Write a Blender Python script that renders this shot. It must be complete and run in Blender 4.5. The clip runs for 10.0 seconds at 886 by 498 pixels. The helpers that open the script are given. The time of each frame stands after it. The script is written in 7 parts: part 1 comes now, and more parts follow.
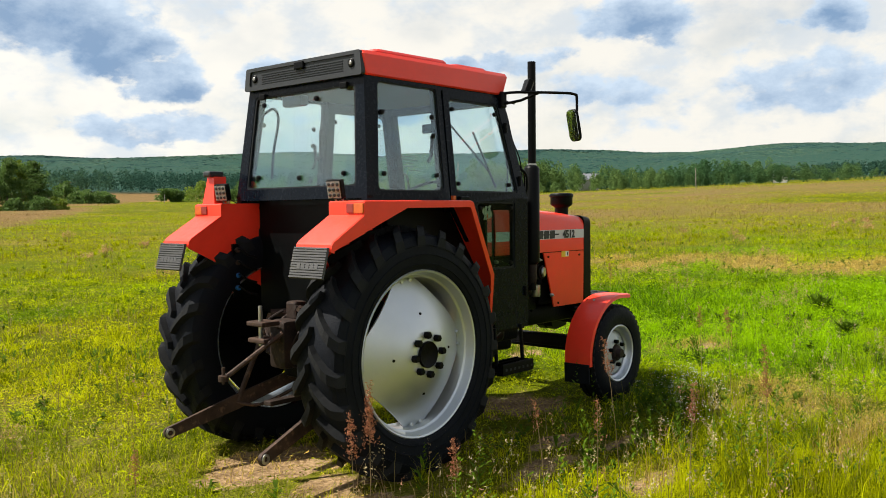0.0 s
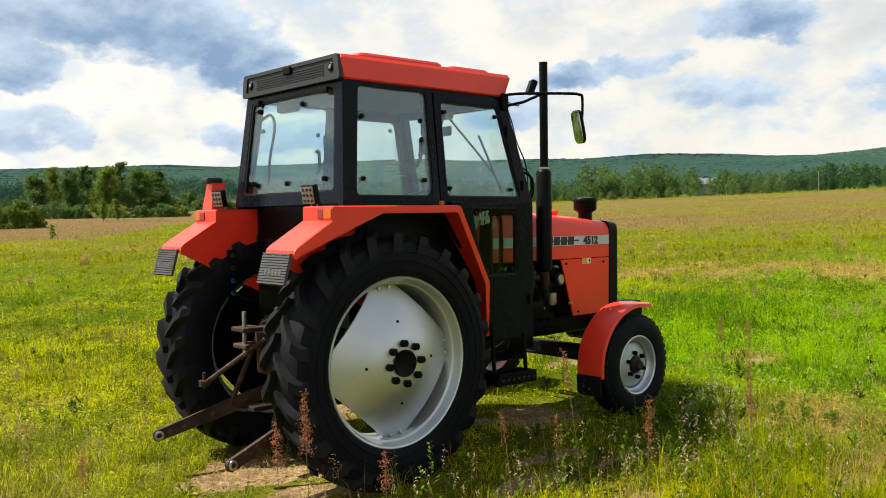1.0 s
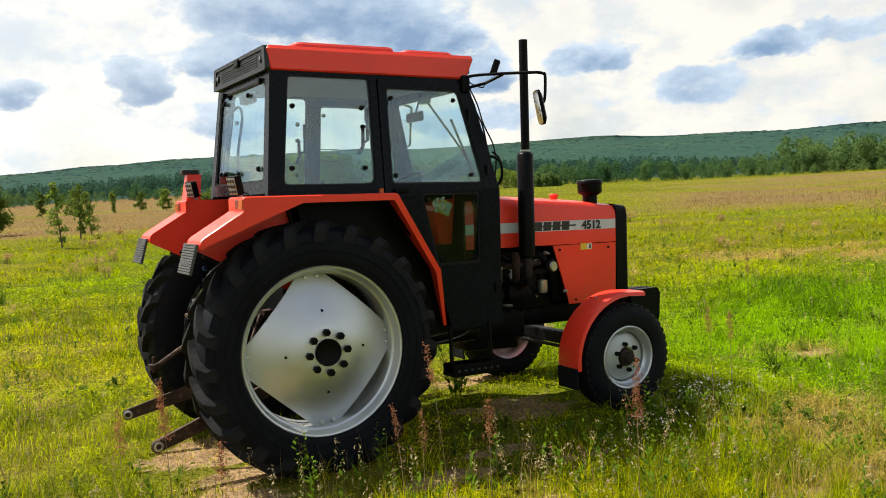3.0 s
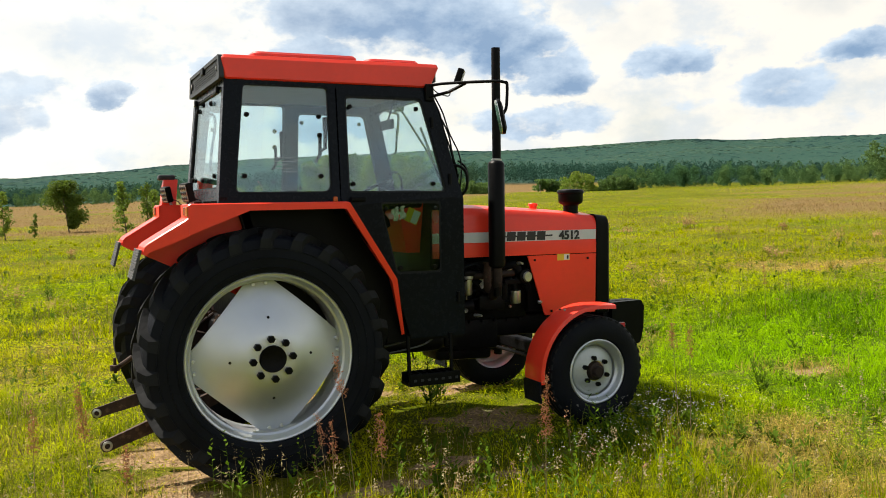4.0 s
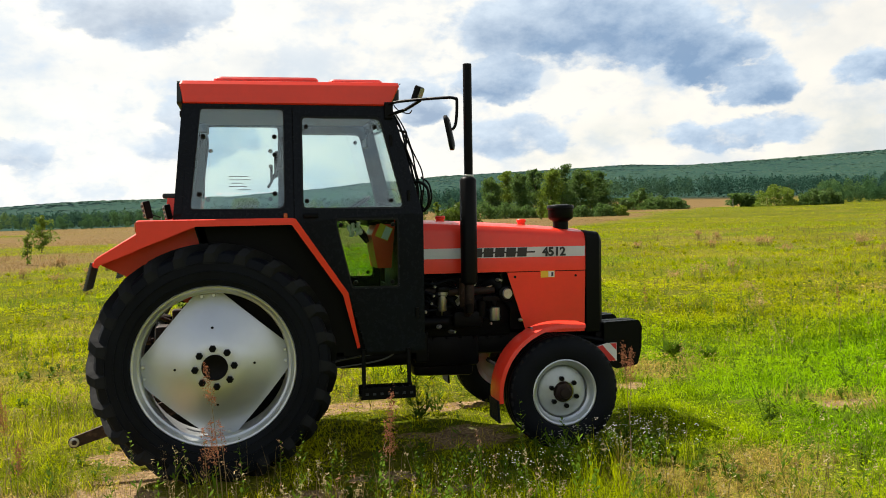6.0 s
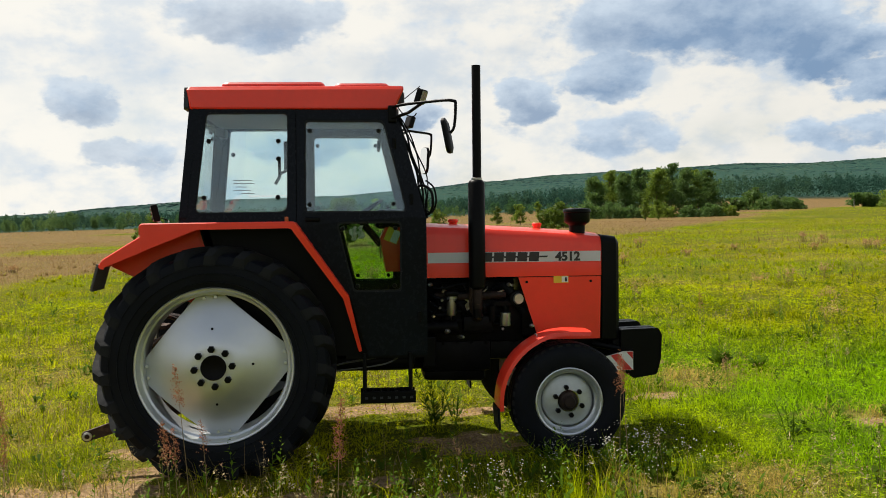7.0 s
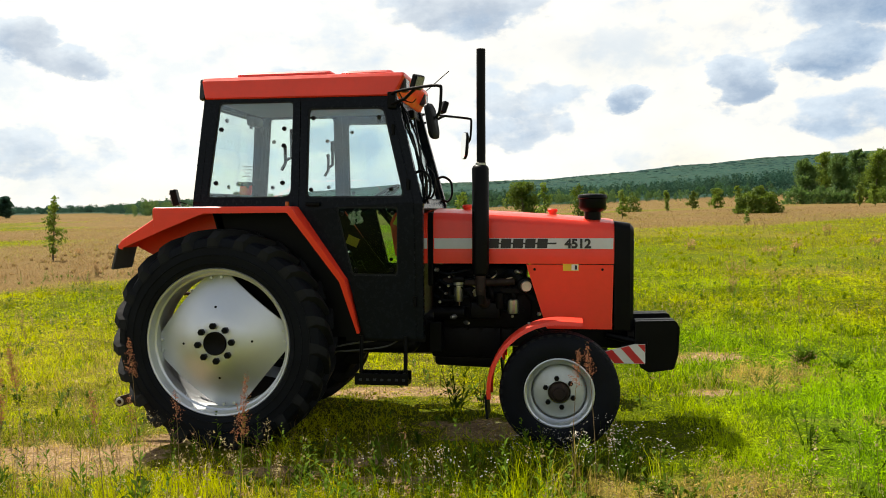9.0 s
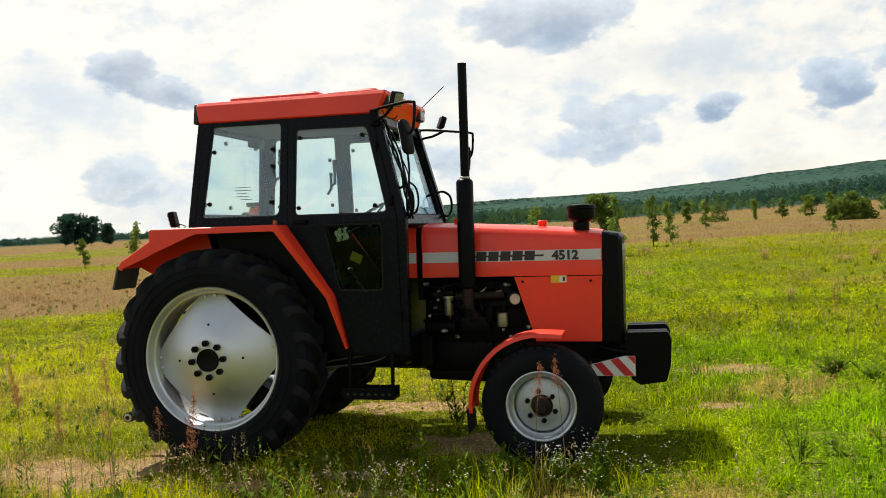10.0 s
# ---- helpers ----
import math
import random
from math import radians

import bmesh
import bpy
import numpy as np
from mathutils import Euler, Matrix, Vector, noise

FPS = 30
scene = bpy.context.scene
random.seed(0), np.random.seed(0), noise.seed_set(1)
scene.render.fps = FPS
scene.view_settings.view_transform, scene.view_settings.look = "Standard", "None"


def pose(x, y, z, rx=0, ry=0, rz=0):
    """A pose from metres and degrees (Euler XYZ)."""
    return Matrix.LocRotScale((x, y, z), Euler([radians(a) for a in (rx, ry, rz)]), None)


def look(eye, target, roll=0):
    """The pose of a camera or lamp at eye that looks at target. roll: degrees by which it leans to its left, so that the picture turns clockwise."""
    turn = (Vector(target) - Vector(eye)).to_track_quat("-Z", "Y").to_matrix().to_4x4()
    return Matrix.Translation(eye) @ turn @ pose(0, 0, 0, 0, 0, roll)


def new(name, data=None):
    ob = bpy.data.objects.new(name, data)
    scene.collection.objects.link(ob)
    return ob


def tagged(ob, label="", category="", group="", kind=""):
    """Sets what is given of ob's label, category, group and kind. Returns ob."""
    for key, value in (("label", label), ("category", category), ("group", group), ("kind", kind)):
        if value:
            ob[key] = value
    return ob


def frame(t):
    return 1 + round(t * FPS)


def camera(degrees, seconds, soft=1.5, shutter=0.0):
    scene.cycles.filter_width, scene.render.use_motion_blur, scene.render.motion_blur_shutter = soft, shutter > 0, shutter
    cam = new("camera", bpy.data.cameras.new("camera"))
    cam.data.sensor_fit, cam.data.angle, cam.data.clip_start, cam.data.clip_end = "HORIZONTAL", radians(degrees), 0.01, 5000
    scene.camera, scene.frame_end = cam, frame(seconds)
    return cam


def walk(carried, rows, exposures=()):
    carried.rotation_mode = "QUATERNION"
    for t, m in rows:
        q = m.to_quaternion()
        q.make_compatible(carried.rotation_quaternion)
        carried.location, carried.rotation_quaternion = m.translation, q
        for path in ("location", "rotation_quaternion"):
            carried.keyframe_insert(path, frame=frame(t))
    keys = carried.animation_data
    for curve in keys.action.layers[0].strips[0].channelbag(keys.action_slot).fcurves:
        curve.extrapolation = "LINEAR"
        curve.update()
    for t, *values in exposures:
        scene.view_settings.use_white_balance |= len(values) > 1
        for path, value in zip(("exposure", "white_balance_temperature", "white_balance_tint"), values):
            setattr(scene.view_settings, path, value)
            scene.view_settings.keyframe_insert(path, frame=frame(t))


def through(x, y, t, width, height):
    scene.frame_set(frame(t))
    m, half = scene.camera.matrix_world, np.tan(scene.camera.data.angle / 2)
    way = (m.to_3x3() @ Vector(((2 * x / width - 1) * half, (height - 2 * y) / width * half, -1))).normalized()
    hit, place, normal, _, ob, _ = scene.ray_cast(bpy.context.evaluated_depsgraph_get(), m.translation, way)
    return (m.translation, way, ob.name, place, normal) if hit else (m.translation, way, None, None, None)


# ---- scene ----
cam = camera(53.3, 10.0, soft=0.95)
ROWS = [  # seconds, eye, then yaw to the left of +y, pitch and roll in degrees
    (0, -3.8616, -4.4572, 1.7228, -49.04, -3.75, -1.75),
    (0.5, -3.5306, -4.6852, 1.7087, -45.79, -3.16, -1.98),
    (1, -3.2025, -4.9313, 1.6897, -41.74, -3.12, -2.03),
    (1.5, -2.8728, -5.1722, 1.6852, -38.96, -3.50, -1.54),
    (2, -2.5225, -5.3786, 1.6737, -36.82, -3.25, -2.46),
    (2.5, -2.1886, -5.5875, 1.6670, -32.60, -3.63, -3.08),
    (4, -1.1706, -6.0886, 1.6792, -24.50, -3.56, -2.42),
    (4.5, -0.7849, -6.2762, 1.6827, -21.09, -3.11, -2.17),
    (5, -0.4290, -6.3799, 1.6604, -18.24, -2.69, -2.79),
    (6.5, 0.6607, -6.6636, 1.6081, -8.95, -1.78, -2.31),
    (7, 1.0108, -6.6586, 1.6137, -5.36, -1.75, -2.40),
    (7.5, 1.3872, -6.7005, 1.6007, -1.58, -3.10, -2.49),
    (8, 1.7158, -6.7103, 1.6064, 1.56, -3.37, -2.42),
    (8.5, 2.0625, -6.6550, 1.6063, 5.06, -2.85, -2.66),
    (9, 2.4043, -6.6313, 1.5721, 7.72, -2.30, -2.01),
    (9.5, 2.7565, -6.6015, 1.5435, 9.83, -1.85, -2.74),
    (10, 3.1077, -6.5227, 1.5248, 13.35, -0.98, -3.51),
]


def aimed(x, y, z, yaw, pitch, roll):
    """The camera's stand, looking along its yaw and pitch."""
    yaw, pitch = radians(yaw), radians(pitch)
    eye = Vector((x, y, z))
    return look(eye, eye + Vector((-math.sin(yaw) * math.cos(pitch), math.cos(yaw) * math.cos(pitch), math.sin(pitch))), roll)


walk(cam, [(t, aimed(*row)) for t, *row in ROWS],
     [(0.0, 0.92, 6600, 10), (2.5, 0.95, 6650, 10), (4.5, 1.00, 6750, 10), (6.5, 0.81, 6600, 10), (7.0, 0.68, 6550, 10), (7.5, 0.94, 6750, 10), (8.0, 1.17, 6950, 10),
      (8.5, 1.15, 6950, 10), (9.0, 0.98, 6850, 10), (9.5, 0.95, 6800, 10), (10.0, 0.84, 6750, 10)])

# ---- world, sun and sky ----
SUN_AZ, SUN_EL = 133.0, 56.0


class Nodes:
    """A small wrapper to write node trees in few lines."""

    def __init__(self, tree):
        self.t = tree
        tree.nodes.clear()

    def add(self, kind, **inputs):
        n = self.t.nodes.new(kind)
        for k, v in inputs.items():
            self.plug(n, k, v)
        return n

    def plug(self, n, key, v):
        sock = n.inputs[int(key[1:])] if key[0] == "i" and key[1:].isdigit() else n.inputs[key.replace("_", " ")]
        if hasattr(v, "outputs"):
            v = v.outputs[0]
        if hasattr(v, "is_output"):
            self.t.links.new(v, sock)
        else:
            sock.default_value = v

    def vec(self, op, a, b=None, scale=None):
        n = self.t.nodes.new("ShaderNodeVectorMath")
        n.operation = op
        self.plug(n, "i0", a)
        if b is not None:
            self.plug(n, "i1", b)
        if scale is not None:
            self.plug(n, "Scale", scale)
        return n.outputs["Value"] if op in ("LENGTH", "DOT_PRODUCT") else n.outputs[0]

    def attribute(self, name):
        n = self.t.nodes.new("ShaderNodeAttribute")
        n.attribute_name = name
        return n.outputs["Fac"]

    def math(self, op, a, b=0.0, clamp=False):
        n = self.t.nodes.new("ShaderNodeMath")
        n.operation, n.use_clamp = op, clamp
        self.plug(n, "i0", a)
        self.plug(n, "i1", b)
        return n

    def ramp(self, v, lo, hi, a=0.0, b=1.0, smooth=True):
        n = self.t.nodes.new("ShaderNodeMapRange")
        n.interpolation_type = "SMOOTHSTEP" if smooth else "LINEAR"
        for i, x in enumerate((v, lo, hi, a, b)):
            self.plug(n, "i%d" % i, x)
        return n

    def mix(self, fac, a, b, mode="MIX"):
        n = self.t.nodes.new("ShaderNodeMix")
        n.data_type, n.blend_type = "RGBA", mode
        self.plug(n, "i0", fac)
        for i, x in ((6, a), (7, b)):
            self.plug(n, "i%d" % i, x if not isinstance(x, tuple) or len(x) == 4 else (*x, 1))
        return n.outputs[2]

    def noise(self, vec, scale, detail=4.0, rough=0.55, dist=0.0):
        n = self.t.nodes.new("ShaderNodeTexNoise")
        if vec is not None:
            self.plug(n, "Vector", vec)
        n.inputs["Scale"].default_value, n.inputs["Detail"].default_value = scale, detail
        n.inputs["Roughness"].default_value, n.inputs["Distortion"].default_value = rough, dist
        return n.outputs["Fac"]


CLOUDS = [  # azimuth, elevation, half width, half height (degrees)
    (68.4, 11.9, 8.2, 2.6), (60.6, 9.2, 3.0, 1.6), (57.6, 7.1, 2.3, 1.3), (74.0, 8.6, 2.9, 1.2), (79.0, 7.5, 2.2, 1.3), (28.2, 10.3, 3.5, 1.7), (62.3, 10.4, 3.5, 1.8),
    (16.9, 9.6, 2.0, 1.1), (49.9, 7.4, 2.3, 1.2), (40.0, 7.2, 2.6, 1.0), (86.0, 6.8, 1.4, 0.8), (95.9, 13.1, 5.6, 1.7), (106.3, 8.1, 2.2, 1.4), (122.1, 10.9, 1.6, 1.5), (120.0, 9.7, 2.4, 0.9),
]
THIN_CLOUDS = [
    (18.0, 5.8, 4.4, 1.8), (35.8, 8.2, 2.8, 1.0), (44.0, 5.5, 2.4, 0.9), (92.6, 5.2, 3.4, 1.1), (72.9, 5.1, 3.2, 1.4), (92.2, 6.9, 3.4, 1.1), (59.6, 4.4, 5.0, 0.9),
    (122.5, 4.4, 2.6, 1.4), (104.0, 5.0, 3.0, 0.8), (30.0, 6.0, 4.0, 1.0),
]


def make_world():
    w = bpy.data.worlds.new("cloudy_sky")
    w.use_nodes = True
    scene.world = w
    k = Nodes(w.node_tree)
    sky = k.add("ShaderNodeTexSky")
    sky.sky_type, sky.sun_disc, sky.sun_elevation, sky.sun_rotation = "NISHITA", False, radians(SUN_EL), radians(90 - SUN_AZ)
    sky.air_density, sky.dust_density = 1.0, 1.2
    d = k.add("ShaderNodeTexCoord").outputs["Generated"]
    s = k.add("ShaderNodeSeparateXYZ", Vector=d)
    az = k.math("MULTIPLY", k.math("ARCTAN2", s.outputs[1], s.outputs[0]), 57.2958)
    el = k.math("MULTIPLY", k.math("ARCSINE", s.outputs[2]), 57.2958)
    flat = k.add("ShaderNodeCombineXYZ", X=az, Y=k.math("MULTIPLY", el, 1.6)).outputs[0]
    # billowing outlines: the direction is pushed about by two sizes of puffs
    puff = k.noise(flat, 0.24, 9.0, 0.58, 0.0)
    puff2 = k.noise(k.vec("ADD", flat, (31.0, 7.0, 3.0)), 0.22, 9.0, 0.58, 0.0)
    here = k.add("ShaderNodeCombineXYZ", X=k.math("ADD", az, k.math("MULTIPLY", k.math("SUBTRACT", puff2, 0.5), 7.0)),
                 Y=k.math("ADD", el, k.math("MULTIPLY", k.math("SUBTRACT", puff, 0.5), 3.4))).outputs[0]
    cover = under = None
    for a, e, hw, hh, top in [(*c, 1.0) for c in CLOUDS] + [(*c, 0.34) for c in THIN_CLOUDS]:
        far = k.vec("LENGTH", k.vec("MULTIPLY", k.vec("SUBTRACT", here, (a, e, 0)), (0.84 / hw, 0.84 / hh, 0)))
        one = k.math("MINIMUM", k.math("MULTIPLY", k.math("SUBTRACT", 1.0, far), 1.25 if top == 1.0 else 1.0), top)
        cover = one if cover is None else k.math("MAXIMUM", cover, one)
        low = k.math("MULTIPLY", k.math("SUBTRACT", 1.0, k.vec("LENGTH", k.vec("MULTIPLY", k.vec("SUBTRACT", here, (a, e - 0.45 * hh, 0)), (0.80 / hw, 0.95 / hh, 0)))), top)
        under = low if under is None else k.math("MAXIMUM", under, low)
    # loose clouds over the whole sky
    loose = k.math("MULTIPLY", k.math("SUBTRACT", k.noise(k.vec("ADD", flat, (5.0, 90.0, 0.0)), 0.11, 8.0, 0.58), 0.57), 1.4)
    cover = k.math("MAXIMUM", cover, loose)
    grain = k.math("SUBTRACT", k.noise(k.vec("ADD", flat, (3.0, 19.0, 8.0)), 0.50, 8.0, 0.55), 0.5)
    dens = k.ramp(k.math("ADD", cover, k.math("MULTIPLY", grain, 1.1)), -0.05, 0.85, smooth=False)
    veil = k.ramp(el, 14.0, 46.0, 0.97, 0.22)                       # thin bright haze that thins out overhead
    blue = k.ramp(k.noise(flat, 0.10, 5.0, 0.5), 0.48, 0.75, 0.0, 0.40)
    veil = k.math("MULTIPLY", veil, k.math("SUBTRACT", 1.0, blue), True)
    away = k.math("ADD", k.math("MULTIPLY", s.outputs[0], math.cos(radians(72))), k.math("MULTIPLY", s.outputs[1], math.sin(radians(72))))
    veil = k.math("MULTIPLY", veil, k.ramp(away, -0.30, 0.35, 0.75, 1.0))    # the clearer half of the sky
    base = k.vec("SCALE", sky, None, 0.060)
    near_sun = k.ramp(k.math("ABSOLUTE", k.math("SUBTRACT", az, 125.0)), 100.0, 15.0, 0.95, 1.12)
    puffs = k.ramp(k.noise(k.vec("ADD", flat, (11.0, 53.0, 0.0)), 0.17, 9.0, 0.60), 0.36, 0.56)
    white = k.vec("SCALE", k.mix(puffs, (0.420, 0.450, 0.472), (0.545, 0.532, 0.492)), None, near_sun)
    col = k.mix(veil, base, white)
    # grey-blue undersides: pale where the cloud is thin, dark in its thick flat base
    inner = k.math("ADD", k.math("ADD", under, k.math("MULTIPLY", dens, 0.25)), k.math("MULTIPLY", k.math("SUBTRACT", k.noise(k.vec("ADD", flat, (71.0, 2.0, 5.0)), 0.42, 9.0, 0.62), 0.5), 1.9))
    shade = k.mix(k.ramp(inner, -0.10, 1.10, smooth=False), (0.345, 0.422, 0.510), (0.115, 0.192, 0.308))
    thick = k.ramp(k.math("ABSOLUTE", k.math("SUBTRACT", az, 118.0)), 60.0, 15.0, 0.94, 0.66)
    col = k.mix(k.math("MULTIPLY", k.ramp(dens, 0.0, 0.45), thick), col, shade)
    bg = k.add("ShaderNodeBackground", Color=col, Strength=1.0)
    k.add("ShaderNodeOutputWorld", Surface=bg)


make_world()
sun = new("sun", bpy.data.lights.new("sun", "SUN"))
sun.data.energy, sun.data.angle, sun.data.color = 4.6, radians(0.6), (1.0, 0.94, 0.84)
sun.matrix_world = look((0, 0, 30), Vector((0, 0, 30)) - Vector((math.cos(radians(SUN_AZ)) * math.cos(radians(SUN_EL)), math.sin(radians(SUN_AZ)) * math.cos(radians(SUN_EL)), math.sin(radians(SUN_EL)))))

# ---- materials ----


def material(name, color, rough=0.5, metal=0.0, vary=0.15, scale=6.0, bump=0.0, bump_scale=60.0, second=None, dirt=None, coat=0.0, translucent=0.0, per_object=0.0, spec=0.5):
    """Base colour with two scales of variation, an optional second colour in patches, dust, fine relief."""
    m = bpy.data.materials.new(name)
    m.use_nodes = True
    k = Nodes(m.node_tree)
    pos = k.add("ShaderNodeTexCoord").outputs["Object"]
    big = k.noise(pos, scale, 3.0)
    fine = k.noise(pos, scale * 9, 5.0, 0.65)
    val = k.math("ADD", k.ramp(big, 0.3, 0.7, 1 - vary, 1 + vary, False), k.ramp(fine, 0.3, 0.7, -vary * 0.5, vary * 0.5, False))
    if per_object:
        rnd = k.add("ShaderNodeObjectInfo").outputs["Random"]
        val = k.math("MULTIPLY", val, k.ramp(rnd, 0.0, 1.0, 1 - per_object, 1 + per_object, False))
    col = k.vec("SCALE", color, None, val)
    if second:
        col = k.mix(k.ramp(k.noise(pos, scale * 2.3, 6.0, 0.65), second[1], second[1] + 0.12), col, second[0])
    rg = k.ramp(fine, 0.25, 0.75, max(rough - 0.1, 0.02), min(rough + 0.12, 1.0), False)
    if dirt:
        fac = k.ramp(k.noise(pos, scale * 1.3, 7.0, 0.7), 0.62 - dirt[1], 0.85, 0.0, 0.8)
        col = k.mix(fac, col, dirt[0])
    b = k.add("ShaderNodeBsdfPrincipled", Base_Color=col, Roughness=rg, Metallic=metal)
    b.inputs["Specular IOR Level"].default_value = spec
    b.inputs["Coat Weight"].default_value = coat
    b.inputs["Coat Roughness"].default_value = 0.12
    if bump:
        bn = k.add("ShaderNodeBump", Height=k.noise(pos, bump_scale, 4.0), Strength=bump)
        bn.inputs["Distance"].default_value = 0.01
        k.plug(b, "Normal", bn.outputs[0])
    out = b
    if translucent:
        tr = k.add("ShaderNodeBsdfTranslucent", Color=col)
        out = k.add("ShaderNodeMixShader", Fac=translucent, i1=b, i2=tr)
    k.add("ShaderNodeOutputMaterial", Surface=out)
    return m


def glass_material(name, tint, rough=0.0, mirror=0.10, edge=0.45):
    m = bpy.data.materials.new(name)
    m.use_nodes = True
    k = Nodes(m.node_tree)
    clear = k.add("ShaderNodeBsdfTransparent", Color=(*tint, 1))
    shine = k.add("ShaderNodeBsdfGlossy", Color=(0.82, 0.95, 1.0, 1), Roughness=rough)
    lw = k.add("ShaderNodeLayerWeight")
    facing = k.math("POWER", lw.outputs["Facing"], 4.0)
    k.add("ShaderNodeOutputMaterial", Surface=k.add("ShaderNodeMixShader", Fac=k.math("ADD", k.math("MULTIPLY", facing, edge), mirror * 0.28, True), i1=clear, i2=shine))
    return m


RED = material("red_paint", (0.88, 0.046, 0.020), 0.38, 0.0, 0.06, 2.5, 0.02, 40, dirt=((0.46, 0.14, 0.07), -0.08), coat=0.28, spec=0.35)
# darker copy of RED for the roof hatches, their shade put into the colour
RED_SHADED = material("shaded_red_paint", (0.55, 0.032, 0.020), 0.45, 0.0, 0.10, 3.0, 0.03, 40, dirt=((0.30, 0.10, 0.06), 0.05), coat=0.1)
BLACK = material("black_paint", (0.0022, 0.0027, 0.0030), 0.42, 0.0, 0.3, 4.0, 0.03, 60, dirt=((0.009, 0.009, 0.008), -0.08), spec=0.10)
FRAME = material("cab_frame_paint", (0.0032, 0.0056, 0.0098), 0.24, 0.0, 0.2, 4.0, 0.02, 60, dirt=((0.006, 0.007, 0.008), -0.08), spec=0.10)
PLASTIC = material("grey_black_plastic", (0.012, 0.016, 0.020), 0.55, 0.0, 0.2, 6.0, 0.08, 90)
TREAD = material("dusty_tread_rubber", (0.013, 0.014, 0.015), 0.7, 0.0, 0.35, 3.0, 0.25, 70, dirt=((0.075, 0.062, 0.045), 0.02), spec=0.12)
SEAL = material("window_rubber", (0.008, 0.010, 0.012), 0.5, 0.0, 0.2, 6.0, spec=0.2)
RUBBER = material("tyre_rubber", (0.0046, 0.0060, 0.0088), 0.62, 0.0, 0.35, 3.0, 0.25, 70, dirt=((0.016, 0.016, 0.016), -0.06), spec=0.12)
FLAP = material("flap_rubber", (0.055, 0.056, 0.058), 0.7, 0.0, 0.2, 5.0, 0.2, 60, dirt=((0.16, 0.14, 0.11), 0.05))
SILVER = material("silver_wheel_paint", (0.60, 0.63, 0.65), 0.43, 0.86, 0.05, 3.0, 0.02, 50, dirt=((0.36, 0.34, 0.29), -0.10))
DISC_GREY = material("grey_green_wheel_paint", (0.46, 0.50, 0.50), 0.42, 0.40, 0.12, 4.0, 0.05, 30, dirt=((0.20, 0.18, 0.14), -0.02))
STEEL = material("bare_steel", (0.45, 0.44, 0.42), 0.35, 0.9, 0.2, 8.0, 0.05, 80)
RUST = material("rusty_iron", (0.050, 0.030, 0.021), 0.7, 0.2, 0.4, 9.0, 0.35, 60, second=((0.12, 0.07, 0.045), 0.55), spec=0.3)
DARK_IRON = material("greasy_iron", (0.022, 0.014, 0.011), 0.6, 0.1, 0.5, 9.0, 0.4, 60, second=((0.06, 0.035, 0.022), 0.58), spec=0.25)
ENGINE = material("oily_engine_iron", (0.0035, 0.0034, 0.0036), 0.45, 0.0, 0.5, 8.0, 0.3, 50, dirt=((0.012, 0.009, 0.008), -0.07), spec=0.10)
GREY_STRIPE = material("pale_grey_stripe", (0.58, 0.60, 0.62), 0.4, 0.0, 0.05, 3.0)
INK = material("black_decal", (0.02, 0.02, 0.024), 0.5, 0.0, 0.1, 8.0)
WHITE = material("white_decal", (0.75, 0.75, 0.72), 0.5, 0.0, 0.05, 8.0)
YELLOW = material("yellow_decal", (0.75, 0.52, 0.03), 0.5, 0.0, 0.05, 8.0)
STRIPE_RED = material("red_reflective_foil", (0.60, 0.02, 0.025), 0.4, 0.0, 0.05, 8.0)
ORANGE_LENS = material("orange_lens", (0.50, 0.10, 0.01), 0.18, 0.0, 0.1, 20.0, coat=0.5)
RED_LENS = material("red_lens", (0.22, 0.018, 0.012), 0.18, 0.0, 0.1, 20.0, coat=0.5)
LED_LENS = material("led_reflector", (0.30, 0.29, 0.28), 0.25, 0.2, 0.3, 60.0)
LINE_GREY = material("grey_line_sleeve", (0.10, 0.105, 0.10), 0.5, 0.0, 0.2, 6.0)
LINING = material("grey_headliner", (0.115, 0.132, 0.142), 0.85, 0.0, 0.1, 5.0, 0.1, 80)
SEAT = material("black_seat_vinyl", (0.02, 0.02, 0.022), 0.5, 0.0, 0.2, 8.0, 0.1, 60)
GLASS = glass_material("cab_glass", (0.91, 0.975, 0.985), 0.0, 0.31)
LOW_GLASS = glass_material("door_lower_glass", (0.74, 0.88, 0.76), 0.0, 0.03, 0.08)
MIRROR = material("mirror_glass", (0.85, 0.87, 0.86), 0.03, 1.0, 0.02, 5.0)
BLUE_CAP = material("blue_plastic_cap", (0.02, 0.12, 0.35), 0.4, 0.0, 0.1, 9.0)

# ---- shapes ----


def part(name, bm, mat, parent, label="", smooth=None):
    """Links a bmesh as one mesh object under its thing or part."""
    me = bpy.data.meshes.new(name)
    bmesh.ops.recalc_face_normals(bm, faces=bm.faces[:])
    bm.to_mesh(me)
    bm.free()
    me.materials.append(mat)
    if smooth is not None:
        me.shade_smooth()
        me.set_sharp_from_angle(angle=radians(smooth))
    ob = new(name, me)
    ob.parent = parent
    if label:
        ob["label"] = label
    return ob


def box(x0, x1, y0, y1, z0, z1, bevel=0.0, segs=2, bm=None):
    bm = bm or bmesh.new()
    vs = bmesh.ops.create_cube(bm, size=1.0, matrix=Matrix.Translation(((x0 + x1) / 2, (y0 + y1) / 2, (z0 + z1) / 2)) @ Matrix.Diagonal((abs(x1 - x0), abs(y1 - y0), abs(z1 - z0), 1)))["verts"]
    if bevel:
        es = {e for v in vs for e in v.link_edges}
        bmesh.ops.bevel(bm, geom=list(es), offset=bevel, segments=segs, affect="EDGES", profile=0.5)
    return bm


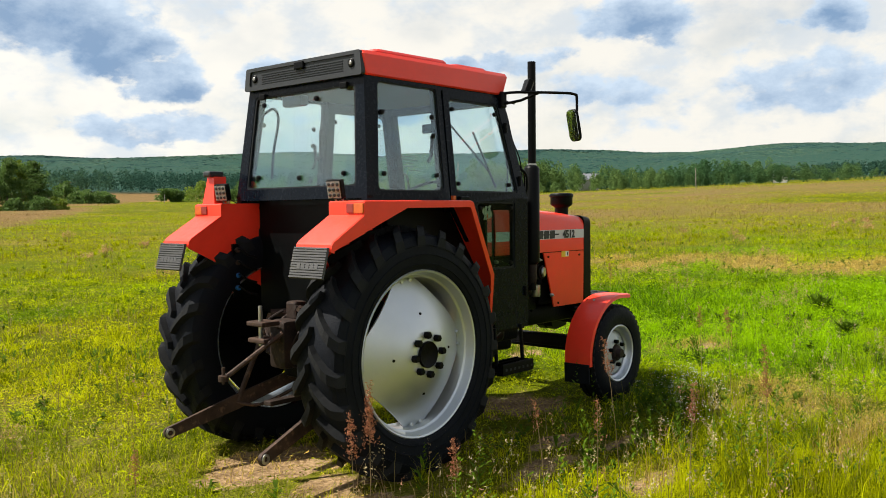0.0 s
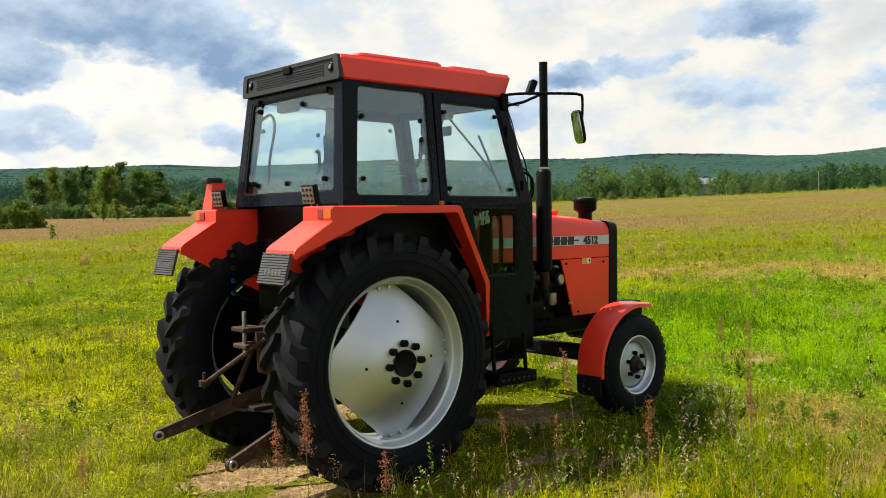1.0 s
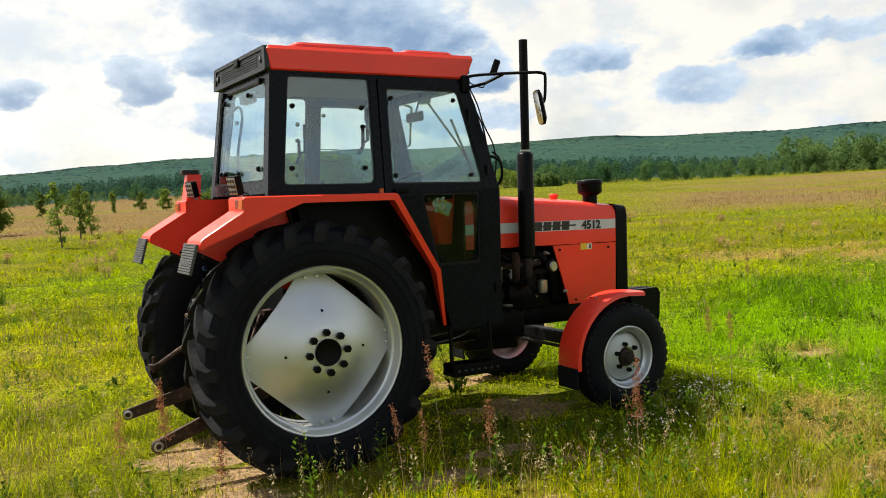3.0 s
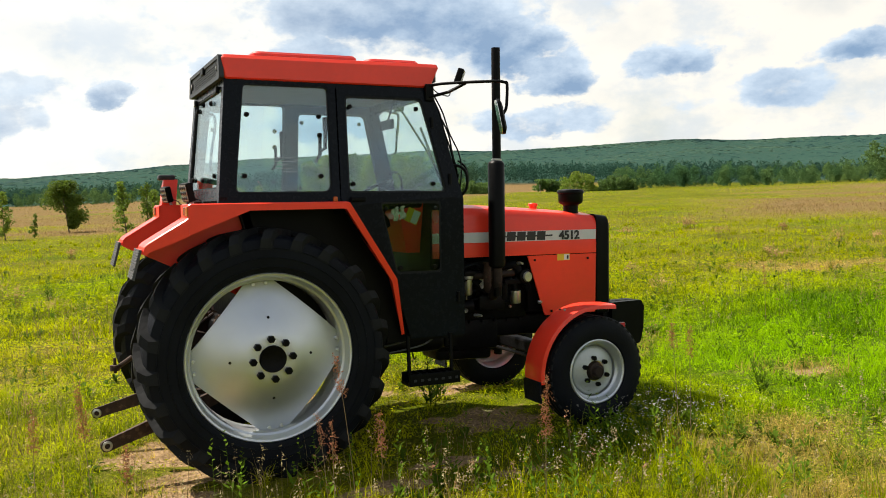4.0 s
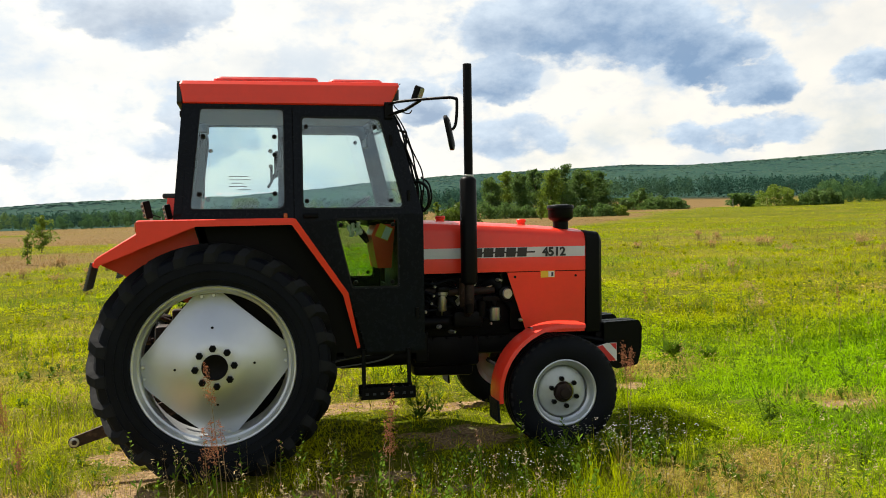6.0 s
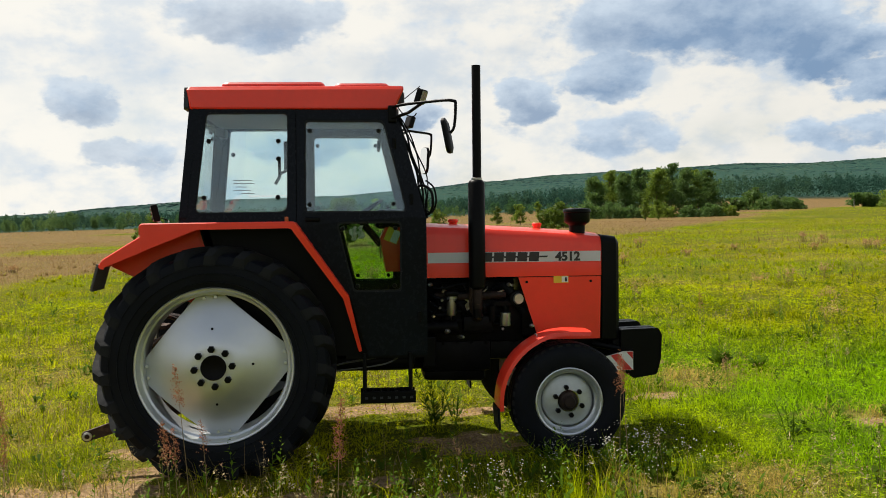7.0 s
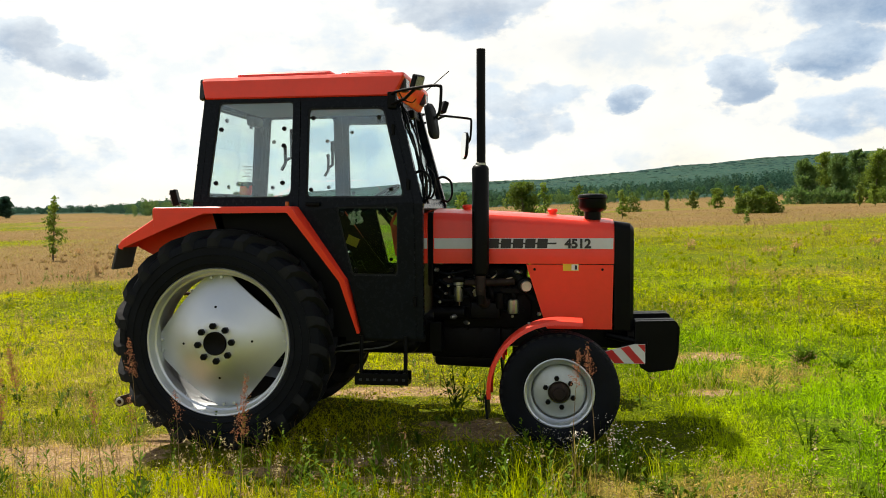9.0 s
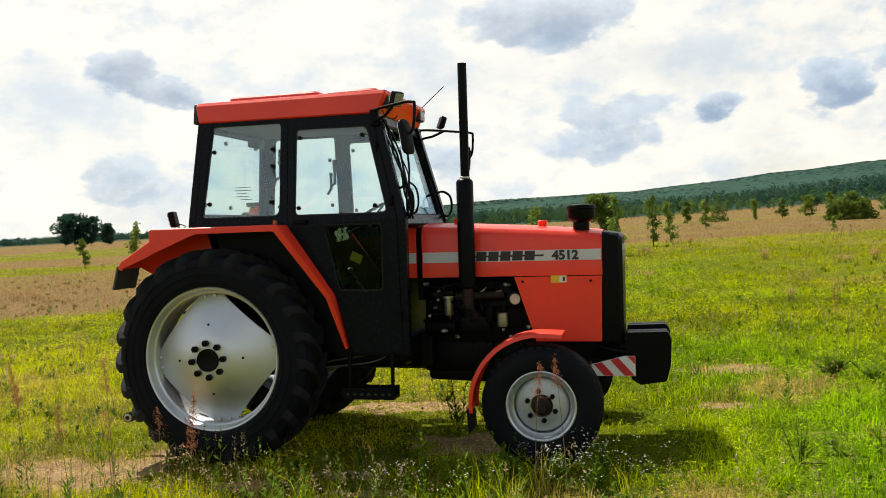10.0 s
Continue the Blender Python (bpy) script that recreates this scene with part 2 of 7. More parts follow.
def moved(bm, m, since=0):
    bm.verts.ensure_lookup_table()
    bmesh.ops.transform(bm, matrix=m, verts=bm.verts[since:])
    return bm


def rounded(poly, r, n=4):
    """A closed outline with its corners rounded; r may be one radius or one a corner."""
    out, count = [], len(poly)
    for i, p in enumerate(poly):
        p, a, b = Vector(p), Vector(poly[i - 1]), Vector(poly[(i + 1) % count])
        rad = r[i] if isinstance(r, (list, tuple)) else r
        if rad <= 0:
            out.append(tuple(p))
            continue
        u, v = (a - p).normalized(), (b - p).normalized()
        half = u.angle(v) / 2
        cut = min(rad / math.tan(half), (a - p).length * 0.48, (b - p).length * 0.48)
        p0, p1 = p + u * cut, p + v * cut
        for j in range(n + 1):
            t = j / n
            out.append(tuple((1 - t) ** 2 * p0 + 2 * t * (1 - t) * p + t * t * p1))
    return out


def plate(loops, place, bm=None):
    """A sheet from an outline and its holes. place(u, v, side) gives the point on either face (side 0 or 1)."""
    from mathutils.geometry import tessellate_polygon
    bm = bm or bmesh.new()
    tris = tessellate_polygon([[Vector((u, v, 0)) for u, v in lp] for lp in loops])
    flat = [p for lp in loops for p in lp]
    a = [bm.verts.new(place(u, v, 0)) for u, v in flat]
    b = [bm.verts.new(place(u, v, 1)) for u, v in flat]
    for t in tris:
        for vs in (a, b):
            try:
                bm.faces.new([vs[i] for i in t])
            except ValueError:
                pass
    base = 0
    for lp in loops:
        n = len(lp)
        for i in range(n):
            j = base + (i + 1) % n
            i += base
            bm.faces.new((a[i], a[j], b[j], b[i]))
        base += n
    return bm


def tube(points, radius, sides=8, bm=None, ends=True, closed=False):
    """A round bar along points; radius one number or one a point."""
    bm = bm or bmesh.new()
    pts = [Vector(p) for p in points]
    n = len(pts)
    rings, up = [], None
    for i, p in enumerate(pts):
        if closed:
            d = (pts[(i + 1) % n] - pts[i - 1]).normalized()
        else:
            d = (pts[min(i + 1, n - 1)] - pts[max(i - 1, 0)]).normalized()
        if up is None:
            up = Vector((0, 0, 1)) if abs(d.z) < 0.9 else Vector((1, 0, 0))
        s = d.cross(up).normalized()
        up = s.cross(d).normalized()
        r = radius[i] if isinstance(radius, (list, tuple)) else radius
        rings.append([bm.verts.new(p + (s * math.cos(2 * math.pi * j / sides) + up * math.sin(2 * math.pi * j / sides)) * r) for j in range(sides)])
    for i in range(n if closed else n - 1):
        for j in range(sides):
            q = rings[(i + 1) % n]
            bm.faces.new((rings[i][j], rings[i][(j + 1) % sides], q[(j + 1) % sides], q[j]))
    if ends and not closed:
        bm.faces.new(rings[0])
        bm.faces.new(rings[-1])
    return bm


def curve(points, n=6, closed=False):
    """Points of a smooth line through the given ones."""
    p = [Vector(q) for q in points]
    out, c = [], len(p)
    for i in range(c if closed else c - 1):
        a, b, d, e = (p[(i - 1) % c], p[i], p[(i + 1) % c], p[(i + 2) % c]) if closed else (p[max(i - 1, 0)], p[i], p[i + 1], p[min(i + 2, c - 1)])
        for j in range(n):
            t = j / n
            out.append(0.5 * (2 * b + (d - a) * t + (2 * a - 5 * b + 4 * d - e) * t * t + (3 * b - a - 3 * d + e) * t ** 3))
    if not closed:
        out.append(p[-1])
    return out


def lathe(profile, sides=48, bm=None, closed=False):
    """Turns (radius, y) points about the y axis."""
    bm = bm or bmesh.new()
    rings = []
    for r, y in profile:
        if r < 1e-5:
            rings.append([bm.verts.new((0, y, 0))])
        else:
            rings.append([bm.verts.new((r * math.cos(2 * math.pi * j / sides), y, r * math.sin(2 * math.pi * j / sides))) for j in range(sides)])
    pairs = list(zip(rings, rings[1:])) + ([(rings[-1], rings[0])] if closed else [])
    for a, b in pairs:
        for j in range(sides):
            q = [a[j % len(a)], a[(j + 1) % len(a)], b[(j + 1) % len(b)], b[j % len(b)]]
            q = list(dict.fromkeys(q))
            if len(q) > 2:
                bm.faces.new(q)
    return bm


def upright(profile, x, y, sides=24, bm=None):
    """Turns (radius, z) points about a standing axis at x, y."""
    own = lathe(profile, sides)
    moved(own, Matrix.Translation((x, y, 0)) @ Matrix.Rotation(radians(90), 4, "X"))
    if bm is None:
        return own
    me = bpy.data.meshes.new("tmp")
    own.to_mesh(me)
    own.free()
    bm.from_mesh(me)
    bpy.data.meshes.remove(me)
    return bm


def mesh_from(name, verts, faces, mat, smooth=False):
    me = bpy.data.meshes.new(name)
    me.vertices.add(len(verts))
    me.vertices.foreach_set("co", np.asarray(verts, dtype=np.float32).ravel())
    faces = np.asarray(faces, dtype=np.int32)
    n, k = faces.shape
    me.loops.add(n * k)
    me.loops.foreach_set("vertex_index", faces.ravel())
    me.polygons.add(n)
    me.polygons.foreach_set("loop_start", np.arange(0, n * k, k, dtype=np.int32))
    if smooth:
        me.polygons.foreach_set("use_smooth", np.ones(n, dtype=bool))
    me.materials.append(mat)
    me.update(calc_edges=True)
    me.validate()
    return me


# ---- ground ----
SKYLINE = [(-60, 1.5), (0, 2.2), (20, 2.2), (25, 2.12), (36, 2.48), (43, 2.5), (49, 2.75), (61, 2.8), (70, 2.7), (77, 2.68), (82, 2.5), (88, 2.15), (95, 1.98), (101, 1.85), (110, 1.42), (116, 1.42), (119, 1.15), (131, 1.06), (200, 0.9), (300, 1.5)]
UPLAND = [(-60, 0), (45, 0), (58, 1.3), (75, 3.6), (95, 3.6), (120, 5.3), (135, 6.5), (200, 6.5), (300, 0)]   # how high the meadow climbs to its far edge
BARE = [(-0.95, -1.05, 0.60, 0.36), (-0.80, -1.38, 0.52, 0.28), (-0.45, -0.55, 0.3, 0.2), (0.95, 0.95, 0.7, 0.28), (1.02, -1.12, 0.26, 0.10), (-0.35, 0.1, 0.45, 0.35), (3.75, 2.65, 0.6, 0.28), (2.0, 0.7, 0.5, 0.2), (3.6, 0.9, 0.3, 0.14), (0.55, -1.40, 0.34, 0.12), (1.35, -1.50, 0.25, 0.07), (0.75, -2.05, 0.36, 0.13), (1.9, -2.75, 0.3, 0.12), (1.7, -0.3, 0.5, 0.3), (-1.6, -1.3, 0.35, 0.2), (4.9, -0.5, 0.3, 0.12)]


def fade(t):
    t = np.clip(t, 0, 1)
    return t * t * (3 - 2 * t)


def lumps(x, y, scale, seed=0):
    """Smooth value noise, about -1 to 1, for arrays."""
    g = np.random.default_rng(100 + seed).uniform(-1, 1, (64, 64))
    u, v = np.asarray(x) / scale + 31.7, np.asarray(y) / scale + 17.3
    i, j = np.floor(u).astype(int), np.floor(v).astype(int)
    fu, fv = fade(u - i), fade(v - j)
    i, j = i % 64, j % 64
    i2, j2 = (i + 1) % 64, (j + 1) % 64
    return (g[i, j] * (1 - fu) + g[i2, j] * fu) * (1 - fv) + (g[i, j2] * (1 - fu) + g[i2, j2] * fu) * fv


def skyline(az):
    return np.interp(((np.asarray(az) + 60) % 360) - 60, [a for a, _ in SKYLINE], [e for _, e in SKYLINE], period=360)


def height(x, y):
    x, y = np.asarray(x, dtype=float), np.asarray(y, dtype=float)
    r, az = np.hypot(x, y), np.degrees(np.arctan2(y, x))
    z = lumps(x, y, 0.45, 1) * 0.012 + lumps(x, y, 1.7, 2) * 0.02 * fade((r - 2) / 6) + lumps(x, y, 14, 3) * 0.10 * fade((r - 12) / 30)
    z = z + fade((r - 40) / 120) * 1.4 * fade((38 - az) / 30) * fade((az + 60) / 40)
    upland = np.interp(((az + 60) % 360) - 60, [a for a, _ in UPLAND], [e for _, e in UPLAND], period=360)
    z = z + upland * np.clip((r - 10) / 385, 0, 1) ** 0.9
    crest = 1.65 + 1300 * np.tan(np.radians(skyline(az))) - 4.0 - upland
    rise = fade((r - 330) / 1000)
    return z + rise * np.maximum(crest, -3) + lumps(x, y, 110, 4) * 2.2 * fade((r - 340) / 150) * (1 + fade((r - 600) / 500))


def bare(x, y):
    """How bare the soil lies, 0 to 1."""
    out = np.zeros(np.shape(x))
    for cx, cy, a, b in BARE:
        d = np.hypot((x - cx) / a, (y - cy) / b) + lumps(x, y, 0.22, 5) * 0.35 + lumps(x, y, 0.07, 6) * 0.2
        out = np.maximum(out, fade((1.15 - d) / 0.5))
    return out


def brown_far(x, y):
    """Where the far rough grass has gone to reddish seed, 0 to 1."""
    r, az = np.hypot(x, y), np.degrees(np.arctan2(y, x))
    edge = np.interp(az, [45, 55, 60, 62, 64.5, 68, 72, 80, 94, 110, 120, 180], [400, 400, 250, 150, 80, 52, 36, 34, 38, 24, 15, 15])
    rr = r * (1 + 0.10 * lumps(x, y, 7, 41) + 0.06 * lumps(x, y, 2.5, 42))
    left = fade((rr - edge) / (0.22 * edge))
    band = fade((rr - 28) / 14) * fade((300 - r) / 120) * fade((52 - az) / 12) * (0.75 + 0.35 * lumps(x, y, 9, 43))
    green_again = 0.8 * fade((lumps(x, y, 22, 44) - 0.30) / 0.3) * (r < 200)
    return np.clip(np.maximum(left, band) - green_again, 0, 1)


def dry(x, y):
    """How dry and straw-coloured the grass stands, 0 to 1."""
    r, az = np.hypot(x, y), np.degrees(np.arctan2(y, x))
    field = fade((r - 275) / 20) * fade((az - 55) / 2) * fade((67 - az) / 2)
    fat = fade((x - 3.2) / 1.2) * fade((y + 2.6) / 1.0) * fade((13 - r) / 3)
    near = 0.34 * fade((1.0 - x) / 3.0) * fade((9 - r) / 4) + (0.26 * lumps(x, y, 2.6, 7) + 0.24 * lumps(x, y, 0.7, 8)) * (1 - 0.6 * fat)
    patch = (0.75 - 0.35 * fade((r - 5) / 5)) * fade((lumps(x, y, 3.4, 9) + 0.4 * lumps(x, y, 0.8, 45) - 0.55) / 0.35) * (1 - 0.85 * fat)
    stripe = fade((r - 11.8) / 1.5) * fade((18.5 - r) / 3) * fade((38 - az) / 8) * (0.35 + 0.75 * fade((lumps(x, y * 2.5, 1.6, 46) + 0.25) / 0.5)) * 0.85
    spots_dry = np.zeros(np.shape(x))
    for cx, cy, size in ((3.0, -1.9, 0.75), (2.5, -2.7, 0.5), (4.2, 1.5, 0.7), (-1.2, -1.4, 0.8), (4.9, -0.4, 0.5)):
        spots_dry = np.maximum(spots_dry, fade(1.25 - np.hypot(x - cx, (y - cy) * 1.2) / size + 0.5 * lumps(x, y, 0.4, 47)) * 0.75)
    near = np.maximum.reduce([near, spots_dry, bare(x, y) * 0.85])
    return np.clip(np.maximum.reduce([brown_far(x, y) * 0.9, field, near, patch, stripe]) + 0.15 * lumps(x, y, 9, 10) * (r > 15), 0, 1)


def lush(x, y):
    """How fat and fresh the green is, 0 to 1."""
    r = np.hypot(x, y)
    fresh = fade((x - 1.9 + 0.20 * y) / 2.6) * (0.45 + 0.55 * fade((14 - r) / 5)) * fade((34 - r) / 14) * (0.35 + 0.65 * fade((y + 2.3) / 1.3)) * (0.30 + 0.70 * fade((5.5 - y + 0.15 * x) / 4))
    return np.clip(1.05 * fresh + 0.34 * lumps(x, y, 1.6, 31) + 0.25 * lumps(x, y, 6.0, 32), 0, 1)


def even(x, y):
    """How much the sward closes to one even growth, 0 to 1."""
    return fade((np.hypot(x - 1, y) - 6) / 18)


def tone(x, y):
    """Light and dark kinds of plants side by side, about 0 to 1."""
    near = 1 - 0.75 * even(x, y)
    return np.clip(0.47 + near * (0.30 * lumps(x, y, 0.11, 51) + 0.42 * lumps(x, y, 0.42, 52)) + 0.34 * lumps(x, y, 1.6, 53), 0, 1)


def wooded(x, y):
    """Where the far woods stand, 0 to 1."""
    r, az = np.hypot(x, y), np.degrees(np.arctan2(y, x))
    return fade((r - np.interp(az, [-180, -8, 20, 45, 52, 66, 74, 90, 116, 119, 180], [400, 395, 395, 400, 430, 440, 400, 370, 380, 560, 620])) / 25)


def ground_material():
    m = bpy.data.materials.new("meadow_ground")
    m.use_nodes = True
    k = Nodes(m.node_tree)
    pos = k.add("ShaderNodeNewGeometry").outputs["Position"]
    soil_f = k.attribute("bare")
    dry_f = k.attribute("dry")
    n1, n2, n3 = k.noise(pos, 0.35, 6.0, 0.6), k.noise(pos, 5.0, 6.0, 0.65), k.noise(pos, 38.0, 5.0, 0.65)
    green = k.mix(k.ramp(n1, 0.35, 0.65), (0.075, 0.095, 0.003), (0.125, 0.130, 0.004))
    green = k.mix(k.attribute("lush"), green, (0.070, 0.140, 0.003))
    straw = k.mix(k.ramp(n2, 0.3, 0.7), (0.20, 0.145, 0.040), (0.30, 0.23, 0.070))
    straw = k.mix(k.attribute("seedy"), straw, (0.19, 0.12, 0.055))
    grass = k.mix(k.math("ADD", dry_f, k.ramp(n2, 0.3, 0.7, -0.15, 0.15), True), green, straw)
    grass = k.mix(k.ramp(n3, 0.42, 0.65, 0.0, 0.65), grass, (0.022, 0.030, 0.003))
    grass = k.mix(k.ramp(k.noise(pos, 17.0, 5.0, 0.7), 0.60, 0.70, 0.0, 0.45), grass, (0.26, 0.19, 0.07))
    soil_f = k.ramp(k.math("ADD", soil_f, k.math("ADD", k.ramp(n2, 0.3, 0.7, -0.45, 0.45), k.ramp(n3, 0.3, 0.7, -0.25, 0.25))), 0.35, 0.75)
    soil = k.mix(k.ramp(n3, 0.3, 0.7), (0.15, 0.095, 0.048), (0.40, 0.275, 0.15))
    soil = k.mix(k.ramp(n2, 0.45, 0.7, 0.0, 0.6), soil, (0.085, 0.055, 0.025))
    # woodland floor, given the same haze-tinted blue-green as the trees
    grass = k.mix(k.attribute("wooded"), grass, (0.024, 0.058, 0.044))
    col = k.mix(soil_f, grass, soil)
    bn = k.add("ShaderNodeBump", Height=k.math("ADD", n3, k.math("MULTIPLY", n2, 2.0)), Strength=0.7)
    bn.inputs["Distance"].default_value = 0.03
    b = k.add("ShaderNodeBsdfPrincipled", Base_Color=col, Roughness=0.95, Normal=bn)
    b.inputs["Specular IOR Level"].default_value = 0.02
    k.add("ShaderNodeOutputMaterial", Surface=b)
    return m


def make_ground():
    seg = 288
    radii = [0.0, 0.002] + [0.12 * (1.0485 ** i) for i in range(202)]
    th = np.linspace(0, 2 * np.pi, seg, endpoint=False)
    vs = [(0.0, 0.0)] + [(r * np.cos(a), r * np.sin(a)) for r in radii[1:] for a in th]
    xy = np.array(vs)
    z = height(xy[:, 0], xy[:, 1])
    n = len(radii) - 1
    i, j = np.meshgrid(np.arange(n - 1), np.arange(seg), indexing="ij")
    a = 1 + i * seg + j
    b = 1 + i * seg + (j + 1) % seg
    quads = np.stack([a, a + seg, b + seg, b], -1).reshape(-1, 4)
    me = mesh_from("ground", np.column_stack([xy, z]), quads, ground_material(), True)
    for name, f in (("bare", bare), ("dry", dry), ("lush", lush), ("seedy", brown_far), ("wooded", wooded)):
        at = me.attributes.new(name, "FLOAT", "POINT")
        val = np.zeros(len(me.vertices), dtype=np.float32)
        val[:] = f(xy[:, 0], xy[:, 1])
        at.data.foreach_set("value", val)
    return tagged(new("ground", me), "sunlit meadow ground with sandy bare patches", "ground", kind="structure")


make_ground()

# ---- tractor ----
tractor = tagged(new("tractor"), "red farm tractor with black glazed cab parked in meadow grass", "tractor")
tractor.matrix_world = Matrix.Translation((0, -0.03, 0)) @ Matrix.Rotation(radians(1.8), 4, "Y")
REAR_X, REAR_Z, FRONT_X, FRONT_Z = 0.02, 0.744, 2.342, 0.454


def cab_y(z):
    """Half width of the cab's side at a height."""
    return 0.642 - max(z - 1.70, 0) * 0.11


def on_side(s, out=0.0, thick=0.045):
    return lambda u, v, k: (u, s * (cab_y(v) + out - k * thick), v)


def hex_nut(r, h):
    return lathe([(0, -h * 0.2), (r, -h * 0.2), (r, h * 0.8), (r * 0.8, h), (0, h)], 6)


def lug(radius, width, deep, side):
    """One slanted tread bar, on one half of the tread."""
    bm, half, rows = bmesh.new(), width / 2, []
    for q in range(6):
        t = q / 5
        y = side * (0.012 + (half * 1.02 - 0.012) * t)
        drop = 0.0 if t < 0.75 else (t - 0.75) * 4 * 0.075
        a = -(t ** 0.85) * 0.235
        w = (0.021 + 0.010 * t) / radius
        top, low = radius - drop * 0.8, radius - deep - drop - 0.012
        rows.append([bm.verts.new((rr * math.cos(aa), y, rr * math.sin(aa))) for rr, aa in ((low, a - w * 1.5), (top, a - w), (top, a + w), (low, a + w * 1.5))])
    for p, q in zip(rows, rows[1:]):
        for j in range(3):
            bm.faces.new((p[j], p[j + 1], q[j + 1], q[j]))
    bm.faces.new(rows[0])
    bm.faces.new(rows[-1])
    return bm


def round_the_tyre(name, bm, wheel, count, start=0.0):
    """The same tread piece all round a tyre."""
    first = part(name, bm, TREAD, wheel)
    for i in range(count):
        o = first if i == 0 else new(name, first.data)
        o.parent, o.matrix_local = wheel, Matrix.Rotation(-2 * math.pi * (i + start) / count, 4, "Y")


def rear_wheel(s):
    """s: -1 for the right side, 1 for the left."""
    rim = lathe([(0.510, 0.150), (0.513, 0.160), (0.506, 0.167), (0.496, 0.163), (0.490, 0.150), (0.486, 0.128), (0.478, 0.112), (0.466, 0.104), (0.461, 0.085), (0.459, 0.030), (0.468, 0.030), (0.472, 0.10), (0.490, 0.125), (0.502, 0.145)], 72, closed=True)
    wheel = part("rear_wheel", rim, SILVER, tractor, "silver painted rear wheel rim", 20)
    wheel.matrix_local = Matrix.Translation((REAR_X, s * 0.685, REAR_Z)) @ (Matrix.Identity(4) if s > 0 else Matrix.Rotation(math.pi, 4, "Z"))
    part("rim_barrel", lathe([(0.459, 0.029), (0.458, -0.08), (0.488, -0.135), (0.505, -0.165), (0.512, -0.15), (0.500, -0.12), (0.472, -0.07), (0.470, 0.029)], 64, closed=True), SILVER, wheel, "silver inside of the rim", 40)
    r, w = 0.778, 0.36
    t = lathe([(0.505, 0.150), (0.52, 0.172), (0.545, 0.179), (0.547, 0.185), (0.551, 0.185), (0.553, 0.180), (0.60, 0.1835), (0.602, 0.189), (0.606, 0.189), (0.608, 0.1837),
               (0.655, 0.179), (0.657, 0.184), (0.661, 0.184), (0.663, 0.178), (0.675, 0.176), (0.712, 0.158), (0.730, 0.125), (0.738, 0.06), (0.740, 0.0), (0.738, -0.06), (0.730, -0.125),
               (0.712, -0.158), (0.675, -0.176), (0.62, -0.184), (0.56, -0.182), (0.52, -0.172), (0.505, -0.150)], 96)
    part("tyre", t, RUBBER, wheel, "black ribbed tractor tyre", 35)
    for row in (0, 1):
        round_the_tyre("tyre_lug", lug(r, w, 0.038, 1 if row else -1), wheel, 23, 0.5 * row)
    # four-cornered dished plate, bolted to the rim at its corners
    bm = bmesh.new()
    loop = []
    tilt = radians(-5)
    for c in range(4):
        a = tilt + c * math.pi / 2 + math.pi / 2
        for d in (-0.18, -0.09, 0, 0.09, 0.18):
            loop.append((0.466, a + d, 0.060))
        for q in range(1, 8):
            f = q / 8
            p0 = Vector((math.cos(a + 0.18), math.sin(a + 0.18))) * 0.466
            p1 = Vector((math.cos(a + math.pi / 2 - 0.18), math.sin(a + math.pi / 2 - 0.18))) * 0.466
            p = p0.lerp(p1, f)
            bulge = 1 + 0.005 * math.sin(math.pi * f)
            loop.append((p.length * bulge, math.atan2(p.y, p.x), 0.060 + 0.045 * math.sin(math.pi * f)))
    rings = []
    for f, y in ((1.0, None), (0.90, None), (0.72, None), (0.52, None), (0.36, None)):
        ring = []
        for rr, a, y0 in loop:
            q = rr * f if f > 0.4 else 0.165
            yy = y0 if f == 1 else 0.200 - 0.145 * max((q - 0.15) / 0.30, 0) ** 1.05
            if f == 1:
                yy = 0.200 - 0.145 * max((q - 0.15) / 0.30, 0) ** 1.05
            ring.append(bm.verts.new((q * math.cos(a), yy, q * math.sin(a))))
        rings.append(ring)
    inner = [bm.verts.new((0.13 * math.cos(a), 0.202, 0.13 * math.sin(a))) for _, a, _ in loop]
    hub = [bm.verts.new((0.075 * math.cos(a), 0.202, 0.075 * math.sin(a))) for _, a, _ in loop]
    rings += [inner, hub]
    n = len(loop)
    for p, q in zip(rings, rings[1:]):
        for j in range(n):
            bm.faces.new((p[j], p[(j + 1) % n], q[(j + 1) % n], q[j]))
    back = bm.copy()
    edge = [bm.verts.new(v.co + Vector((0, -0.009, 0))) for v in rings[0]]
    for j in range(n):
        bm.faces.new((edge[j], edge[(j + 1) % n], rings[0][(j + 1) % n], rings[0][j]))
    bmesh.ops.recalc_face_normals(bm, faces=bm.faces[:])
    moved(back, Matrix.Translation((0, -0.012, 0)) @ Matrix.Diagonal((1.002, 1, 1.002, 1)))
    part("wheel_disc", bm, SILVER, wheel, "four-cornered silver wheel disc", 30)
    part("disc_back", back, BLACK, wheel, "dark back of the wheel disc", 30)
    part("hub", lathe([(0, 0.212), (0.066, 0.212), (0.078, 0.220), (0.081, 0.216), (0.081, 0.10), (0.09, 0.02), (0.12, -0.30), (0, -0.30)], 32), ENGINE, wheel, "dark greasy axle hub", 40)
    nut = None
    for i in range(8):
        a = radians(i * 45 - 5)
        m = Matrix.Translation((0.120 * math.cos(a), 0.207, 0.120 * math.sin(a)))
        if nut is None:
            nut = part("wheel_nut", hex_nut(0.023, 0.03), BLACK, wheel)
            nut.matrix_local = m
        else:
            o = new("wheel_nut", nut.data)
            o.parent, o.matrix_local = wheel, m
    bolt = None
